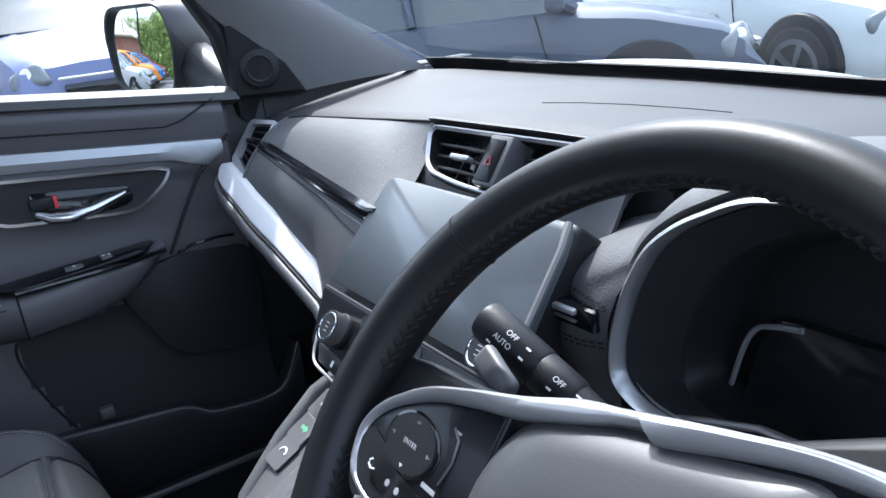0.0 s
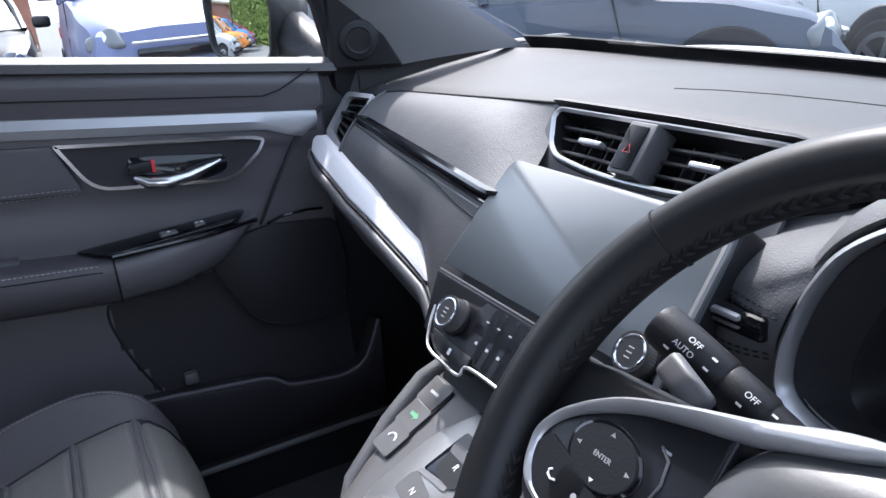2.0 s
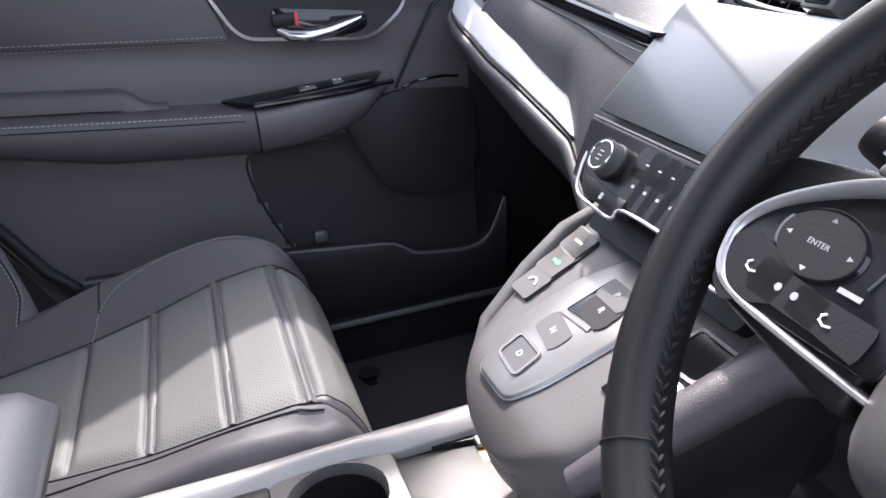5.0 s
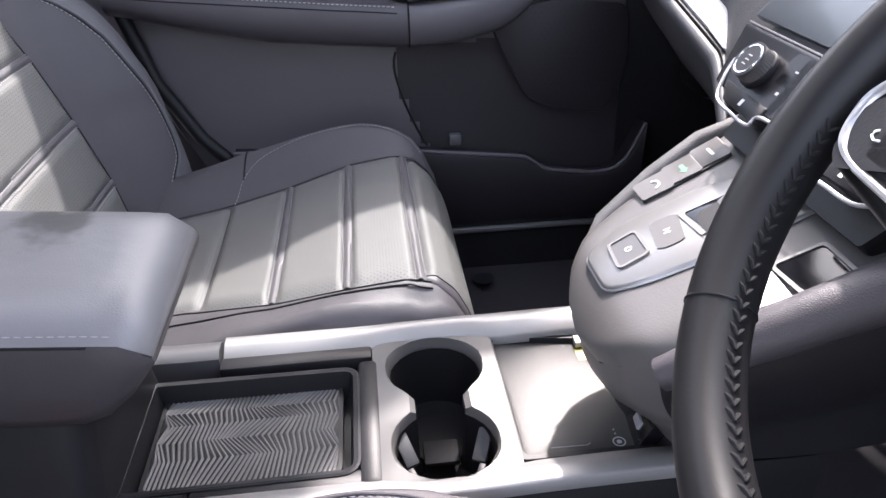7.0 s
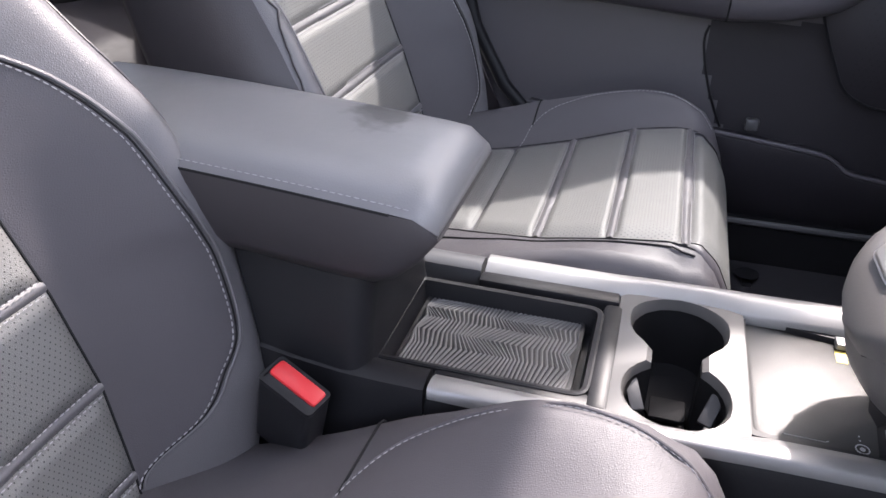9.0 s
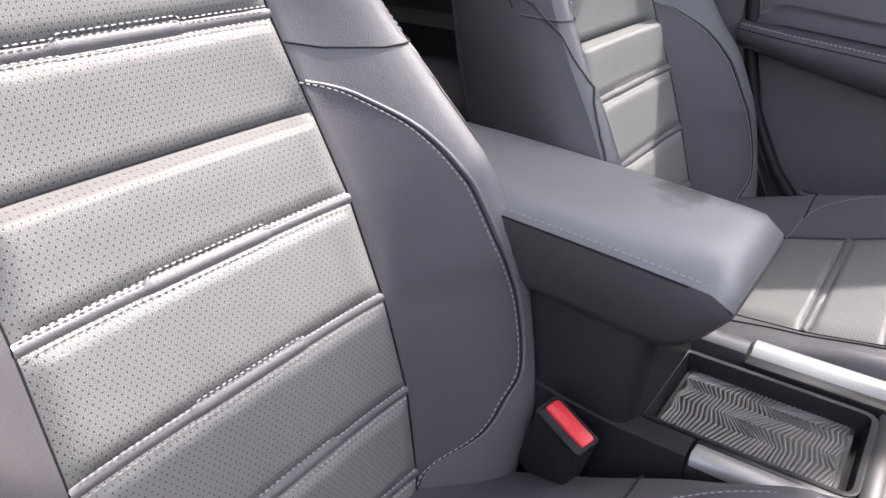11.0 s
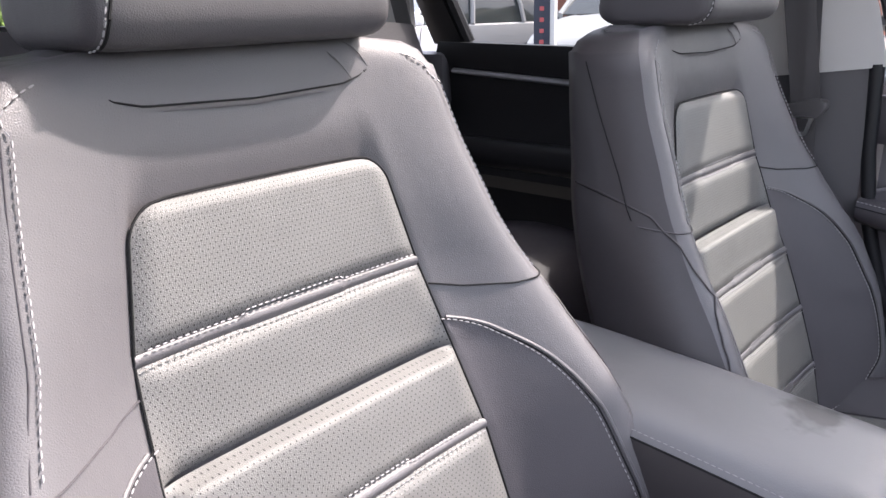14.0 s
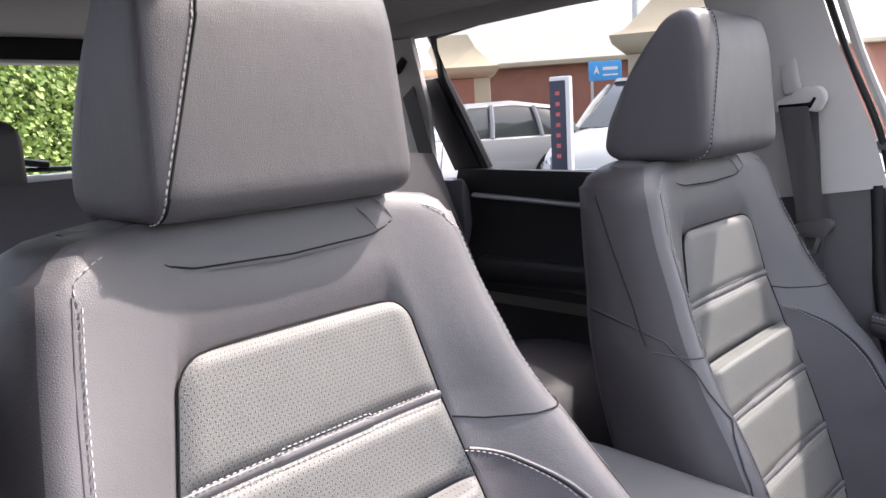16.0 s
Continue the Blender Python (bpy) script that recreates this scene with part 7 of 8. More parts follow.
# gear selector
bez = [(-0.014, -0.038), (0.040, -0.037), (0.053, -0.008), (0.0655, 0.062), (0.070, 0.128), (0.004, 0.130), (-0.027, 0.082), (-0.0335, 0.002)]
bez_r = rounded(bez, [0.010, 0.010, 0.03, 0.02, 0.004, 0.008, 0.03, 0.012], 4)
part("gear_bezel", prism(bez_r, -0.004, 0.0085, CB, 0.003, None, 0.001), mat("bezel_silver", (0.27, 0.265, 0.262), 0.34, 0.65, 0.05, 700, 0.05, 20), con, "satin silver gear selector bezel")
part("bezel_edge", tube([CB @ Vector((*p, 0.0050)) for p in inset(bez_r, 0.0010)], 0.0012, 6, True), SILVER, con, "bright bezel edge")


def key(quad, text, material, ring=None, z=0.0095):
    """A gear button through four corners on the deck, with its frame and letter."""
    q = rounded(quad, 0.0035, 3)
    c = Vector((sum(p[0] for p in quad) / 4, sum(p[1] for p in quad) / 4))
    b = part("gear_button", prism(q, 0.004, z, CB, 0.0010), material, con, "gear button marked " + text)
    part("button_rim", frame_ring(inset(q, -0.0026 if ring else -0.0014), q, 0.004, z + (0.0012 if ring else -0.0004), CB), ring or BLACK, b)
    letters(text, 0.0085, CB @ Matrix.Translation((c.x, c.y, z + 0.0002)) @ pose(0, 0, 0, 0, 0, -14), WHITE_PRINT, b)
    return b


key([(-0.0075, -0.0140), (0.0255, -0.0160), (0.0245, 0.0085), (-0.0085, 0.0085)], "D", KEY, GUNMETAL)
key([(-0.0070, 0.0235), (0.0230, 0.0215), (0.0280, 0.0360), (0.0000, 0.0395)], "N", TAUPE)
part("reverse_recess", prism(rounded([(-0.001, 0.0500), (0.0372, 0.0555), (0.0425, 0.0955), (0.0050, 0.0960)], 0.003, 3), 0.002, 0.0092, CB, 0.0003), GLOSS, con, "black recess of the reverse switch")
part("reverse_slope", prism(rounded([(-0.002, 0.0450), (0.035, 0.0490), (0.0365, 0.0535), (-0.001, 0.0490)], 0.001, 2), 0.006, 0.0098, CB, 0.0005), GUNMETAL, con)
key([(0.018, 0.0620), (0.0375, 0.0605), (0.0390, 0.0765), (0.016, 0.0770)], "R", BLACK, None, 0.0100)
key([(0.0115, 0.0795), (0.0400, 0.0785), (0.0415, 0.0935), (0.0090, 0.0945)], "P", KEY, None, 0.0106)
hole = rounded([(0.1010, 0.0735), (0.1370, 0.0760), (0.1470, 0.1075), (0.1050, 0.1080)], 0.004, 3)
part("coin_pocket", prism(hole, 0.001, 0.0056, CB), GLOSS, con, "black open pocket")
part("pocket_rim", frame_ring(rounded([(0.0985, 0.0705), (0.1395, 0.0730), (0.1505, 0.1105), (0.1025, 0.1110)], 0.005, 3), hole, 0.0, 0.0068, CB), GUNMETAL, con)
part("pocket_flap", prism(rounded([(0.0920, 0.0440), (0.1290, 0.0450), (0.1370, 0.0690), (0.0985, 0.0680)], 0.003, 3), 0.0, 0.0064, CB, 0.001), SILVER, con, "satin silver flap before the pocket")
part("small_slot", prism(rounded([(0.0890, 0.0265), (0.1180, 0.0265), (0.1200, 0.0390), (0.0900, 0.0390)], 0.002, 3), 0.0, 0.0060, CB), GLOSS, con, "dark narrow slot")

# socket under the bridge
SK = plane((0.050, 0.168, 0.620), (0.92, -0.1, 0.0), (0.0, 0.40, 0.90))
sk = part("socket_panel", prism(rounded([(-0.022, -0.03), (0.022, -0.03), (0.022, 0.03), (-0.022, 0.03)], 0.004), -0.01, 0.003, SK, 0.001), GLOSS, con, "gloss black socket panel")
part("usb_socket", box((0.015, 0.008, 0.003), (0, -0.008, 0.004), 0.0008, SK), GREY_PRINT, sk, "pale usb socket")
letters("1.0A", 0.008, SK @ Matrix.Translation((0.004, 0.012, 0.0034)), WHITE_PRINT, sk)
part("socket_wall", sheet(lambda u, v: Vector((CX - 0.10 + 0.20 * u, 0.155 + 0.05 * v + 0.02 * abs(2 * u - 1), 0.60 + 0.10 * v)), 10, 6), BLACK, con)

# armrest lid and its bin
arm = thing("armrest", "grey leather centre armrest lid with a faint stain", "armrest", (CX, -0.38, 0.60))
rings = []
for y in np.linspace(-0.60, -0.205, 22):
    t = (y + 0.60) / 0.395
    w = 0.092
    zt = 0.822 - 0.026 * t ** 1.5
    if y > -0.235:
        q = (y + 0.235) / 0.03
        zt -= 0.012 * q * q * q
        w -= 0.005 * q * q
    ring = []
    for a in np.linspace(0, 1, 15):
        x = (2 * a - 1)
        ring.append((CX + 0.006 + w * math.copysign(abs(x) ** 0.85, x), y, zt - 0.020 * abs(x) ** 5.0))
    rings.append(ring)
ringed = [r + [(CX + 0.094, r[0][1], r[0][2] - 0.002), (CX - 0.082, r[0][1], r[0][2] - 0.002)] for r in rings]
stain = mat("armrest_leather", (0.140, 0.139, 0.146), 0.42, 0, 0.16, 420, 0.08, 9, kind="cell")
nt = stain.node_tree
bs = nt.nodes["Principled BSDF"]
old = bs.inputs["Base Color"].links[0].from_socket
tc = nt.nodes.new("ShaderNodeTexCoord")
mp = nt.nodes.new("ShaderNodeMapping")
mp.inputs["Location"].default_value = (0.03, 0.475, 0)
mp.inputs["Scale"].default_value = (1, 1.6, 0)
nt.links.new(tc.outputs["Object"], mp.inputs["Vector"])
ns = nt.nodes.new("ShaderNodeTexNoise")
ns.inputs["Scale"].default_value = 38
ln = nt.nodes.new("ShaderNodeVectorMath")
ln.operation = "LENGTH"
nt.links.new(mp.outputs["Vector"], ln.inputs[0])
nt.links.new(tc.outputs["Object"], ns.inputs["Vector"])
ad = nt.nodes.new("ShaderNodeMath")
ad.operation = "MULTIPLY_ADD"
ad.inputs[1].default_value = 0.10
nt.links.new(ns.outputs["Fac"], ad.inputs[0])
nt.links.new(ln.outputs["Value"], ad.inputs[2])
mr = nt.nodes.new("ShaderNodeMapRange")
mr.inputs["From Min"].default_value = 0.075
mr.inputs["From Max"].default_value = 0.10
nt.links.new(ad.outputs[0], mr.inputs["Value"])
mx = nt.nodes.new("ShaderNodeMix")
mx.data_type = "RGBA"
mx.inputs["A"].default_value = (0.05, 0.05, 0.052, 1)
nt.links.new(mr.outputs["Result"], mx.inputs["Factor"])
nt.links.new(old, mx.inputs["B"])
nt.links.new(mx.outputs["Result"], bs.inputs["Base Color"])
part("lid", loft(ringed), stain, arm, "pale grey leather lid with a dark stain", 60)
lower = []
for r in rings:
    y = r[0][1]
    zt = r[0][2]
    zb = lerp(y, (-0.60, -0.38, -0.30, -0.262, -0.242, -0.225, -0.212, -0.203), (0.730, 0.7175, 0.709, 0.7075, 0.715, 0.730, 0.747, 0.760))
    h = zt - zb
    wd = 0.0925 - 0.006 * max(0.0, (y + 0.235) / 0.03)
    half = [(1.0, 0.0), (1.012, 0.14), (1.012, 0.45), (0.99, 0.78), (0.93, 0.95), (0.80, 1.0)]
    lower.append([(CX + 0.006 - wd * f, y, zt - 0.001 - h * q) for f, q in half] + [(CX + 0.006 + wd * f, y, zt - 0.001 - h * q) for f, q in reversed(half)])
# the lid's sides are coloured darker in place of the shade on them
part("lid_side", loft(lower), FLANK, arm, "leather side of the lid, darkened for shade", 60)
for sg in (-1, 1):
    part("piping", tube([(CX + 0.006 + sg * (0.0915), r[0][1], r[0][2] - 0.0015) for r in rings[:-2]], 0.0016, 6), THREAD_DARK, arm)
bm = bmesh.new()
for sg in (-1, 1):
    stitches([(CX + 0.006 + sg * 0.0885, r[0][1], r[0][2] + 0.0055) for r in rings[:-1]], 0.0045, 0.0022, 0.0006, bm)
tagged(part("stitching", bm, THREAD, arm, "pale grey contrast stitching"), kind="stuff")
binr = []
for z, yf, hw in ((0.560, -0.262, 0.096), (0.600, -0.268, 0.095), (0.622, -0.271, 0.094), (0.650, -0.270, 0.090), (0.700, -0.266, 0.082), (0.735, -0.265, 0.074), (0.780, -0.27, 0.068)):
    binr.append([(CX + 0.004 + x, y, z) for x, y in rounded([(-hw, -0.56), (hw, -0.56), (hw, yf), (-hw, yf)], [0.01, 0.01, 0.022, 0.022], 5)])
part("bin", loft(binr), BLACK, arm, "black console bin under the lid", 60)

# belt buckle
bk = thing("seat_belt_buckle", "black belt buckle with a red press button beside the seat", "belt buckle", (0.145, -0.315, 0.55))
BK = plane((0.148, -0.318, 0.620), (0.25, 0.92, -0.32), (-0.92, 0.30, 0.10))
part("body", prism(rounded([(-0.029, -0.015), (0.029, -0.015), (0.029, 0.015), (-0.029, 0.015)], 0.006), -0.085, 0.004, BK, 0.003), BLACK, bk)
part("rim", frame_ring(rounded([(-0.029, -0.015), (0.029, -0.015), (0.029, 0.015), (-0.029, 0.015)], 0.005), rounded([(-0.026, -0.012), (0.026, -0.012), (0.026, 0.012), (-0.026, 0.012)], 0.004), 0.0, 0.006, BK), BLACK, bk)
part("press_button", prism(rounded([(-0.026, -0.005), (0.026, -0.005), (0.026, 0.012), (-0.026, 0.012)], 0.004), 0.0, 0.007, BK, 0.002), RED, bk, "red press button")

# ---- outside ----
ASPHALT = mat("asphalt", (0.13, 0.128, 0.124), 0.9, 0, 0.8, 90, 0.25, 0.8)
BRICK = mat("brick_red", (0.30, 0.13, 0.09), 0.85, 0, 0.5, 60, 0.25, 1.5)
STONE = mat("pale_stone", (0.42, 0.36, 0.26), 0.85, 0, 0.5, 60, 0.2, 2)
ROOF = mat("pale_roof_sheet", (0.42, 0.40, 0.36), 0.7, 0, 0.3, 40, 0.12, 0.7)
TYRE = mat("tyre_rubber", (0.02, 0.02, 0.021), 0.8)
ALLOY = mat("alloy", (0.45, 0.45, 0.46), 0.35, 0.8)
CARGLASS = mat("car_window_glass", (0.05, 0.06, 0.062), 0.05, 0, 0, spec=0.9)
LAMP_GLASS = mat("lamp_lens", (0.17, 0.18, 0.19), 0.10, 0.0, 0, spec=0.6)


def ground_z(x, y):
    """The car park climbs a little beyond the passenger's side."""
    return 0.10 * sm((-x - 2.6) / 2.5) * sm((y + 4.5) / 2.5)


def ground_at(u, v):
    x, y = 220 * (2 * u - 1) ** 3 - 4, 220 * (2 * v - 1) ** 3
    return Vector((x, y, ground_z(x, y)))


structure("ground", sheet(ground_at, 80, 80), ASPHALT, "worn grey asphalt car park", "ground")


def paint(name, color, metal=0.0):
    return mat(name, color, 0.42, metal, 0.0, 300, 0.04, 2, 0.25, 0.32)


def car(label, colour, at, yaw, length=4.2, width=1.78, height=1.5, group="parked cars"):
    """A parked car: it faces +x before it is turned."""
    m = Matrix.Translation((*at, ground_z(*at))) @ pose(0, 0, 0, 0, 0, yaw)
    ob = new("parked_car")
    tagged(ob, label, "car", group)
    pt = paint("paint_" + label.split()[0], colour)
    L, W = length / 2, width / 2
    xs = np.linspace(-1, 1, 29)
    belt = height * 0.66

    def ring(x):
        w = W * (1 - 0.16 * max(0, abs(x) - 0.72) ** 1.4 / 0.28 ** 1.4 - 0.02 * abs(x))
        hood = lerp(x, (-1, -0.97, -0.85, 0.30, 0.62, 0.86, 0.95, 1.0), (0.55, 0.78, belt, belt, belt * 0.93, belt * 0.80, belt * 0.70, 0.48))
        lo = lerp(x, (-1, -0.9, 0.9, 1.0), (0.42, 0.24, 0.22, 0.36))
        mid = lo + (hood - lo) * 0.62
        half = [(w * 0.93, lo), (w * 0.99, lo + 0.08), (w, mid - 0.10), (w * 0.985, mid), (w * 0.99, mid + 0.05), (w * 0.94, hood - 0.035), (w * 0.86, hood), (w * 0.70, hood + 0.022), (w * 0.66, hood + 0.014), (w * 0.3, hood + 0.034)]
        return [(x * L, y, z) for y, z in half] + [(x * L, -y, z) for y, z in reversed(half)]
    body = part("body", loft([ring(x) for x in xs], True, True, m), pt, ob, "", 35)

    def cab(x, k):
        zt = lerp(x, (-0.93, -0.75, -0.35, 0.02, 0.42), (belt, height * 0.93, height, height * 0.985, belt))
        w = W * (0.90 - 0.17 * (zt - belt) / (height - belt))
        return [(x * L, W * 0.88 * k, belt - 0.01), (x * L, w * k, belt + (zt - belt) * 0.86), (x * L, w * 0.9 * k, zt), (x * L, -w * 0.9 * k, zt), (x * L, -w * k, belt + (zt - belt) * 0.86), (x * L, -W * 0.88 * k, belt - 0.01)]
    cx = (-0.93, -0.84, -0.75, -0.55, -0.35, -0.15, 0.02, 0.16, 0.30, 0.42)
    part("cabin_glass", loft([cab(x, 1.0) for x in cx], True, True, m), CARGLASS, ob, "dark cabin glass", 35)
    rf = [[(p[0], p[1] * 1.01, p[2] + 0.012) for p in (cab(x, 1)[1], cab(x, 1)[2], cab(x, 1)[3], cab(x, 1)[4])] for x in (-0.78, -0.70, -0.5, -0.35, -0.15, 0.02, 0.05)]
    part("roof", loft(rf, False, False, m), pt, ob, "", 60)
    for sg in (-1, 1):
        for pair in (((0.42, 0), (0.05, 1)), ((-0.12, 0), (-0.16, 1)), ((-0.90, 0), (-0.72, 1)), ((-0.55, 0), (-0.52, 1))):
            p = []
            for x, topend in pair:
                c = cab(x, 1.012)
                p.append(Vector(c[0 if sg > 0 else 5]) if not topend else Vector(c[1 if sg > 0 else 4]) + Vector((0, 0, 0.03)))
            part("window_pillar", tube([p[0], p[0].lerp(p[1], 0.5) + Vector((0, sg * 0.012, 0.02)), p[1]], 0.035, 6, False, m), pt, ob)
        hl = rounded([(-0.20, -0.08), (0.16, -0.13), (0.19, 0.00), (-0.09, 0.11)], 0.06, 4)
        mm = m @ Matrix.Translation((L * 0.905, sg * W * 0.74, belt * 0.70)) @ pose(0, 0, 0, 78, 0, 90 + sg * 38)
        lamp = part("headlight", loft([[(x * sg * f, y * f, z) for x, y in hl] for z, f in ((-0.22, 0.80), (0.0, 1.0), (0.030, 0.96), (0.048, 0.80), (0.056, 0.45))], True, True, mm), LAMP_GLASS, ob, "clear headlight", 60)
        part("reflector", disc(0.055, 0.0, 0.060, mm, 0.01), CHROME, lamp)
        tl = m @ Matrix.Translation((-L * 0.965, sg * W * 0.78, belt * 0.85))
        part("tail_light", box((0.12, 0.22, 0.20), (0, 0, 0), 0.04, tl), RED, ob, "red tail light")
        wm = m @ Matrix.Translation((L * 0.36, sg * (W + 0.10), belt + 0.06))
        part("door_mirror", box((0.12, 0.20, 0.14), (0, 0, 0), 0.045, wm, 3), pt, ob)
        part("side_strip", box((length * 0.5, 0.02, 0.05), (0, sg * W * 0.985, 0.42), 0.008, m), BLACK, ob)
        part("door_line", tube([(L * 0.30, sg * W * 0.995, 0.34), (L * 0.33, sg * W * 1.0, 0.6), (L * 0.29, sg * W * 0.955, belt - 0.02)], 0.006, 4, False, m), BLACK, ob)
        for ex in (0.625, -0.62):
            c = m @ Matrix.Translation((ex * L, sg * (W - 0.09), 0.325)) @ pose(0, 0, 0, 90, 0, 0)
            arch = part("wheel_arch", disc(0.385, -0.12, 0.12, m @ Matrix.Translation((ex * L, sg * (W - 0.105), 0.345)) @ pose(0, 0, 0, 90, 0, 0), 0.02), BLACK, ob, "dark wheel arch")
            wheel_ = part("wheel", disc(0.325, -0.115, 0.115, c, 0.04), TYRE, ob, "black tyre")
            zo = -0.118 if sg > 0 else 0.118
            part("rim", frame_ring([(0.225 * math.cos(q), 0.225 * math.sin(q)) for q in np.linspace(0, math.tau, 24, endpoint=False)], [(0.185 * math.cos(q), 0.185 * math.sin(q)) for q in np.linspace(0, math.tau, 24, endpoint=False)], zo * 0.8, zo * 1.03, c), ALLOY, wheel_, "alloy rim")
            sp = bmesh.new()
            for k in range(5):
                q = math.tau * k / 5
                prism([(0.02 * math.cos(q + 1.57), 0.02 * math.sin(q + 1.57)), (0.02 * math.cos(q - 1.57), 0.02 * math.sin(q - 1.57)), (0.195 * math.cos(q - 0.13), 0.195 * math.sin(q - 0.13)), (0.195 * math.cos(q + 0.13), 0.195 * math.sin(q + 0.13))], zo * 0.85, zo * 1.04, c, 0, sp)
            part("spokes", sp, ALLOY, wheel_)
    part("grille", box((0.06, width * 0.50, 0.10), (L * 0.985, 0, belt * 0.58), 0.02, m), GLOSS, ob, "black front grille")
    part("grille_bar", box((0.05, width * 0.54, 0.025), (L * 0.99, 0, belt * 0.66), 0.01, m), CHROME, ob)
    part("lower_bumper", box((0.10, width * 0.80, 0.16), (L * 0.955, 0, 0.36), 0.04, m), BLACK, ob, "black lower bumper")
    part("rear_bumper", box((0.10, width * 0.84, 0.16), (-L * 0.955, 0, 0.40), 0.04, m), BLACK, ob)
    part("plate", box((0.02, 0.50, 0.11), (L * 1.0, 0, 0.50), 0.004, m), WHITE_PRINT, ob, "blank number plate")
    return ob


car("blue tall parked car with its bonnet towards us", (0.15, 0.17, 0.29), (-8.6, 1.2), 0, 4.4, 1.80, 1.88)
car("slate blue hatchback parked ahead beside the windscreen", (0.065, 0.078, 0.105), (-4.2, 3.29), 46, 3.9, 1.78, 1.45)
car("white parked hatchback with dark wheel arch", (0.55, 0.57, 0.56), (-3.95, 6.32), -10, 4.2, 1.78, 1.45)
car("black parked saloon beside the blue car", (0.02, 0.02, 0.022), (-10.7, -0.85), 0, 4.3, 1.78, 1.50)
car("white parked car in the far row", (0.6, 0.6, 0.6), (-13.5, 2.6), 78, 4.2, 1.78, 1.5)
for k, (lab, col) in enumerate((("silver parked car in the row behind", (0.4, 0.4, 0.41)), ("orange parked car in the row behind", (0.75, 0.24, 0.02)), ("blue parked car in the row behind", (0.03, 0.16, 0.45)), ("maroon parked car in the row behind", (0.25, 0.03, 0.04)))):
    car(lab, col, (-7.6 - 0.8 * k, -7.9 - 2.8 * k), -16)
car("silver parked estate with dark windows", (0.45, 0.46, 0.46), (-7.6, -4.3), 14, 4.6, 1.85, 1.66)

# hedge: many small leaf clumps
LEAF = mat("hedge_leaves", (0.20, 0.28, 0.07), 0.6, 0, 0, 300, 0.5, 3)


def hedge(name, x0, x1, y, depth, h, n, seed):
    rng = np.random.default_rng(seed)
    ob = new(name)
    tagged(ob, "tall sunlit green hedge of small leaves", "hedge", "", "stuff")
    # a solid dark green core stands in for shade between the leaves
    core = []
    for x in np.linspace(x0, x1, 16):
        hh = h * (0.86 + 0.1 * math.sin(x * 1.7 + seed))
        core.append([(x, y - depth * 0.3, 0), (x, y - depth * 0.35, hh * 0.8), (x, y, hh * 0.93), (x, y + depth * 0.35, hh * 0.8), (x, y + depth * 0.3, 0)])
    part("shade_core", loft(core), mat("hedge_inner_shade", (0.05, 0.09, 0.02), 0.9), ob)
    vs, fs = [], []
    for k in range(n):
        x = x0 + (x1 - x0) * rng.random()
        hh = h * (0.88 + 0.10 * math.sin(x * 1.7 + seed) + 0.06 * math.sin(x * 5.3))
        q = math.pi * (0.05 + 0.9 * rng.random())
        px = x + rng.normal(0, 0.1)
        py = y + depth * 0.5 * math.cos(q) * (1 + rng.normal(0, 0.08))
        pz = min(1, math.sin(q) * 1.5) * hh * (1 + rng.normal(0, 0.04)) if rng.random() < 0.45 else hh * rng.random()
        if rng.random() < 0.5:
            py = y + depth * (0.45 + 0.1 * rng.random())
            pz = hh * rng.random()
        s = 0.05 + 0.06 * rng.random()
        a = Vector(rng.normal(0, 1, 3)).normalized()
        b = a.orthogonal().normalized()
        c = a.cross(b)
        p = Vector((px, py, pz))
        i = len(vs)
        vs += [p + b * s, p + c * s * 0.6, p - b * s, p - c * s * 0.6]
        fs.append((i, i + 1, i + 2, i + 3))
    me = bpy.data.meshes.new("leaves")
    me.from_pydata([tuple(v) for v in vs], [], fs)
    me.materials.append(LEAF)
    lf = new("leaves", me)
    lf.parent = ob
    tagged(lf, kind="stuff")
    return ob


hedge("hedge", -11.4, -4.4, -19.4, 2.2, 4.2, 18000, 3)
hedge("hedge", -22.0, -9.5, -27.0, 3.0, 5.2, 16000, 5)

# brick building with a pale roof, stone piers, sign and lamp post
bd = thing("building", "long low red brick building with a pale roof", "building", (-24, -14, 0))
part("wall", box((34, 0.4, 3.0), (0, 0, 1.5), 0.0, Matrix.Translation((-21.5, -14.0, 0)) @ pose(0, 0, 0, 0, 0, -56)), BRICK, bd, "red brick wall")
part("roof", sheet(lambda u, v: Matrix.Translation((-21.5, -14.0, 0)) @ pose(0, 0, 0, 0, 0, -56) @ Vector((-17.5 + 35 * u, 0.5 - 6.5 * v, 3.0 + 2.6 * v)), 20, 4, 0.1), ROOF, bd, "pale sheet roof")
part("eave", box((35, 0.5, 0.16), (0, 0.35, 3.02), 0.02, Matrix.Translation((-21.5, -14.0, 0)) @ pose(0, 0, 0, 0, 0, -56)), STONE, bd)
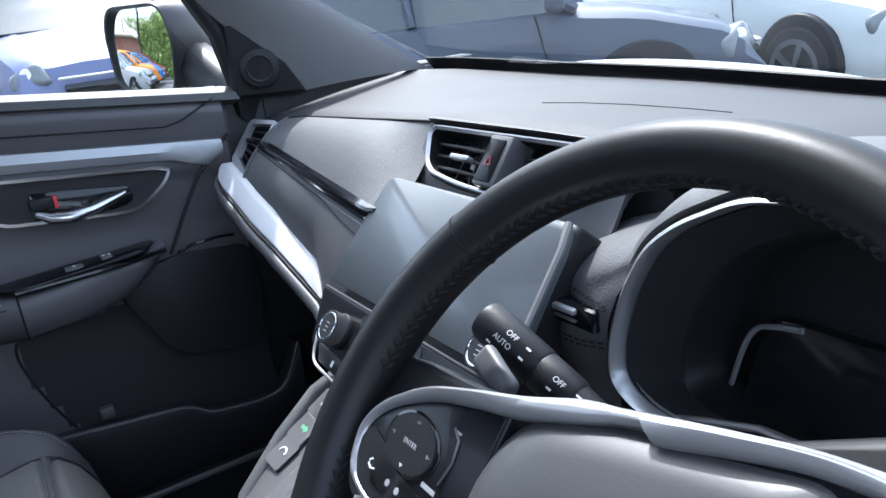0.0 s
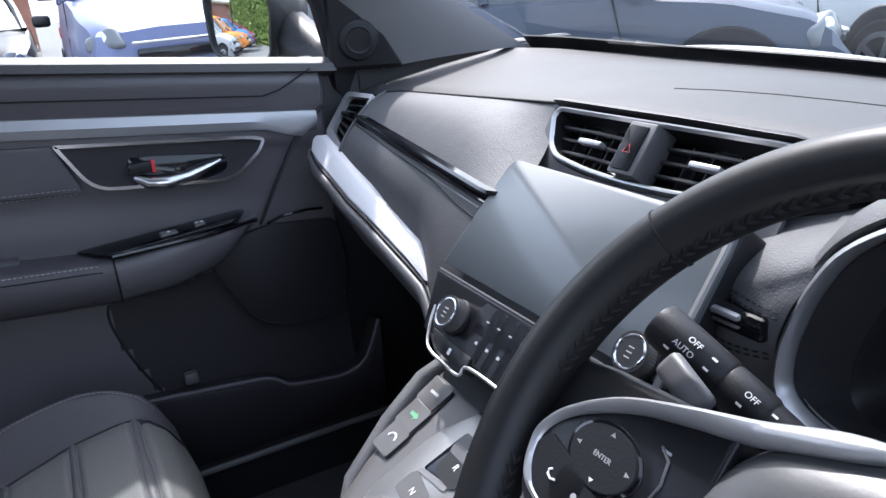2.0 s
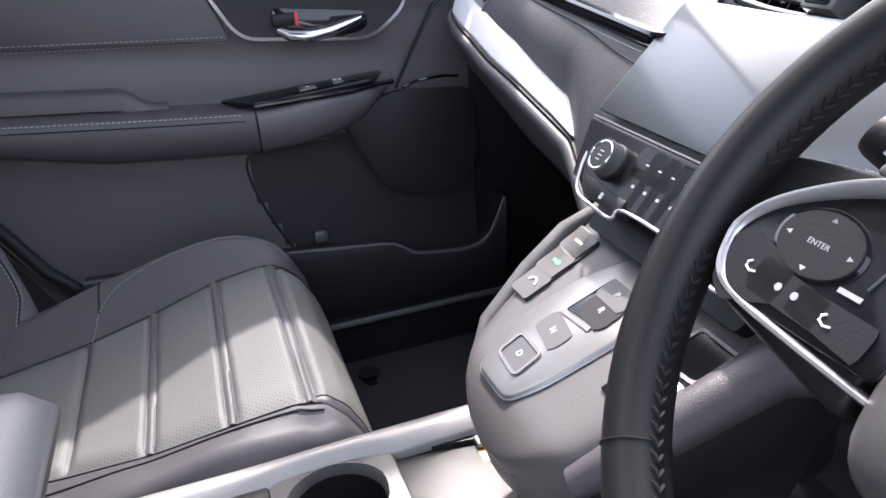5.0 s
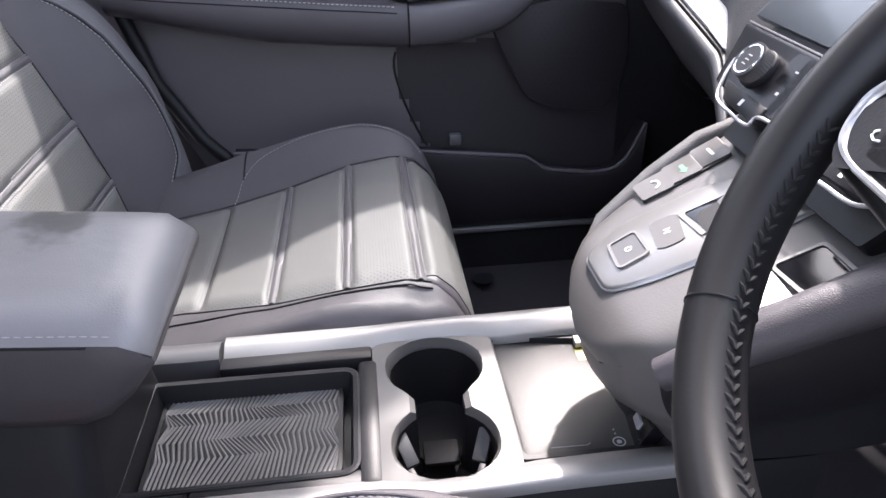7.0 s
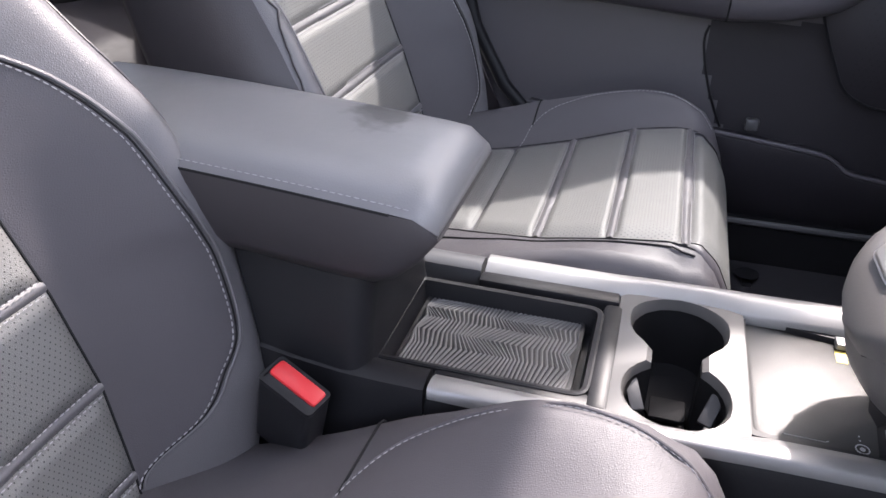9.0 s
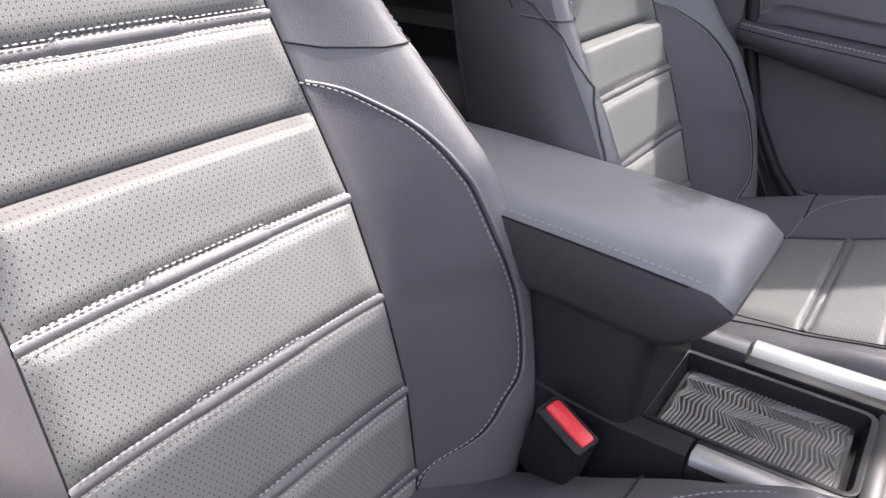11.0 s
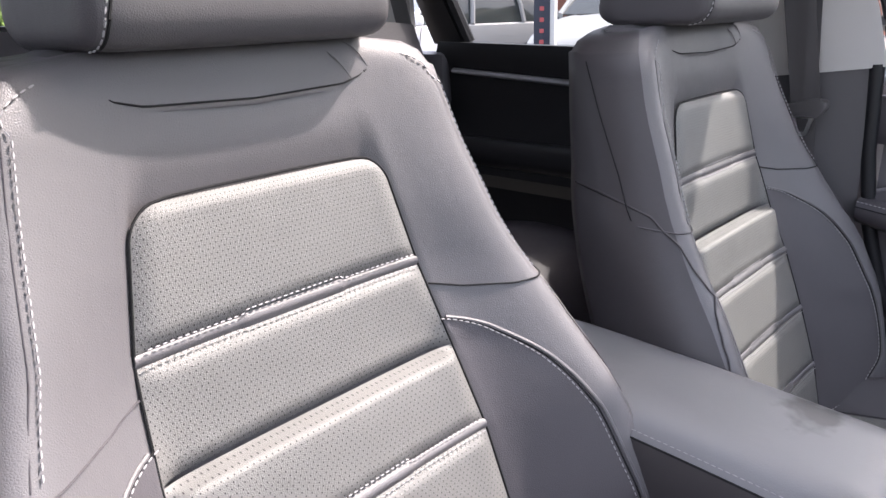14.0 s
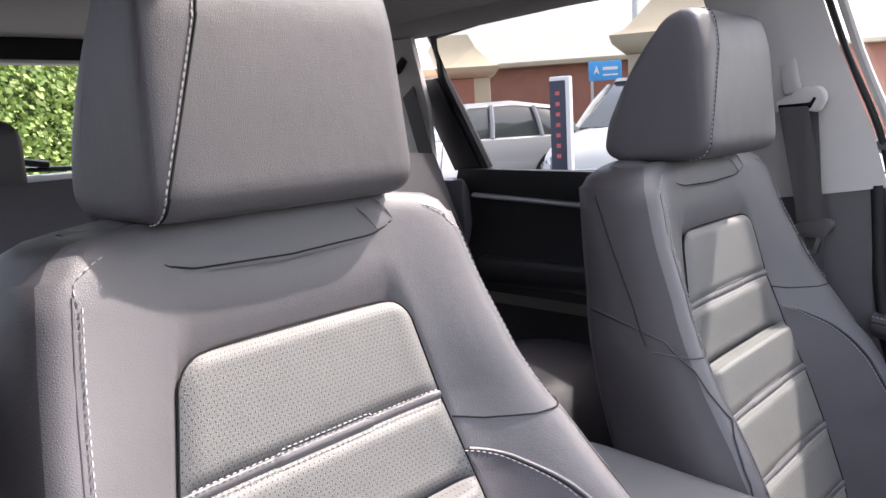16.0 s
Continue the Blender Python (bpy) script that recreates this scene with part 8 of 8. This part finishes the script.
for d, az, h in ((17.0, -132.6, 2.65), (10.5, -115.2, 2.45)):
    x, y = 0.72 + d * math.sin(radians(az)), -0.10 + d * math.cos(radians(az))
    pr = thing("gate_pier", "brick and stone gate pier with a moulded cap", "pier", (x, y, 0), "gate piers")
    m = Matrix.Translation((x, y, 0)) @ pose(0, 0, 0, 0, 0, -az + 180)
    part("shaft", box((1.5, 1.5, h - 0.5), (0, 0, (h - 0.5) / 2), 0.03, m), BRICK, pr)
    part("quoin", box((0.35, 1.54, h - 0.5), (0.6, 0, (h - 0.5) / 2), 0.03, m), STONE, pr)
    part("quoin", box((0.35, 1.54, h - 0.5), (-0.6, 0, (h - 0.5) / 2), 0.03, m), STONE, pr)
    cap = [[(sx * w, sy * w, z) for sx, sy in ((-1, -1), (1, -1), (1, 1), (-1, 1))] for w, z in ((0.78, h - 0.5), (0.95, h - 0.38), (0.98, h - 0.28), (0.80, h - 0.20), (0.5, h + 0.15), (0.35, h + 0.45))]
    part("cap", loft(cap, True, True, m), STONE, pr, "weathered stone cap")
d, az = 15.0, -121.4
x, y = 0.72 + d * math.sin(radians(az)), -0.10 + d * math.cos(radians(az))
sg_ = thing("wall_sign", "blue rectangular sign with white marks on posts", "sign", (x, y, 0))
m = Matrix.Translation((x, y, 0)) @ pose(0, 0, 0, 0, 0, -az)
part("board", box((0.62, 0.04, 0.36), (0, 0, 2.05), 0.01, m), mat("sign_blue", (0.05, 0.34, 0.72), 0.4), sg_, "blue sign board")
part("mark", prism([(-0.22, -0.08), (-0.16, 0.10), (-0.10, -0.08), (-0.16, -0.02)], 0.0, 0.01, m @ Matrix.Translation((0, -0.025, 2.06)) @ pose(0, 0, 0, 90, 0, 0)), WHITE_PRINT, sg_)
part("mark", box((0.28, 0.01, 0.06), (0.10, -0.025, 2.09), 0, m), WHITE_PRINT, sg_, "plain white bar")
part("mark", box((0.28, 0.01, 0.03), (0.10, -0.025, 1.97), 0, m), WHITE_PRINT, sg_, "plain white bar")
for px in (-0.25, 0.25):
    part("post", box((0.05, 0.05, 1.9), (px, 0.03, 0.95), 0, m), STEEL, sg_)
d, az = 12.5, -119.2
x, y = 0.72 + d * math.sin(radians(az)), -0.10 + d * math.cos(radians(az))
lp = thing("street_lamp", "slim grey lamp post", "lamp post", (x, y, 0))
part("pole", tube([(x, y, 0), (x, y, 3), (x, y, 6.0)], [0.05, 0.045, 0.03], 10), STEEL, lp)
part("lamp_head", box((0.5, 0.2, 0.1), (x, y, 6.02), 0.03), STEEL, lp)
d, az = 5.6, -124.6
x, y = 0.72 + d * math.sin(radians(az)), -0.10 + d * math.cos(radians(az))
tt = thing("totem_sign", "narrow dark totem sign with red marks and white edge", "sign", (x, y, 0))
m = Matrix.Translation((x, y, 0)) @ pose(0, 0, 0, 0, 0, -az - 12)
part("panel", box((0.15, 0.10, 1.52), (0, 0, 0.76), 0.01, m), WHITE_PRINT, tt, "white casing")
part("face", box((0.115, 0.01, 1.42), (-0.015, -0.052, 0.78), 0.002, m), mat("sign_dark", (0.03, 0.035, 0.06), 0.4), tt, "dark face")
for k in range(7):
    part("mark", box((0.03, 0.006, 0.028), (-0.015, -0.059, 1.40 - 0.075 * k), 0, m), PINK_PRINT, tt, "small red bar")
for k, (x, y) in enumerate(((-9.0, -14.2), (-16, -22), (-5.2, 12.0))):
    lp = thing("street_lamp", "dark lamp post above the parked cars", "lamp post", (x, y, 0))
    part("pole", tube([(x, y, 0), (x, y, 4), (x, y, 7.5)], [0.07, 0.06, 0.045], 10), BLACK, lp)
    part("lamp_head", box((0.7, 0.25, 0.12), (x, y, 7.5), 0.03), BLACK, lp)
# fence and trees beyond the cars ahead
fence = thing("fence", "dark railings behind the parked cars", "fence", (-9, 11, 0))
for k in range(60):
    part("bar", box((0.03, 0.03, 1.3), (-22 + 0.45 * k, 12.5, 0.65)), BLACK, fence)
for z in (0.2, 1.2):
    part("rail", box((28, 0.05, 0.05), (-9, 12.5, z)), BLACK, fence)
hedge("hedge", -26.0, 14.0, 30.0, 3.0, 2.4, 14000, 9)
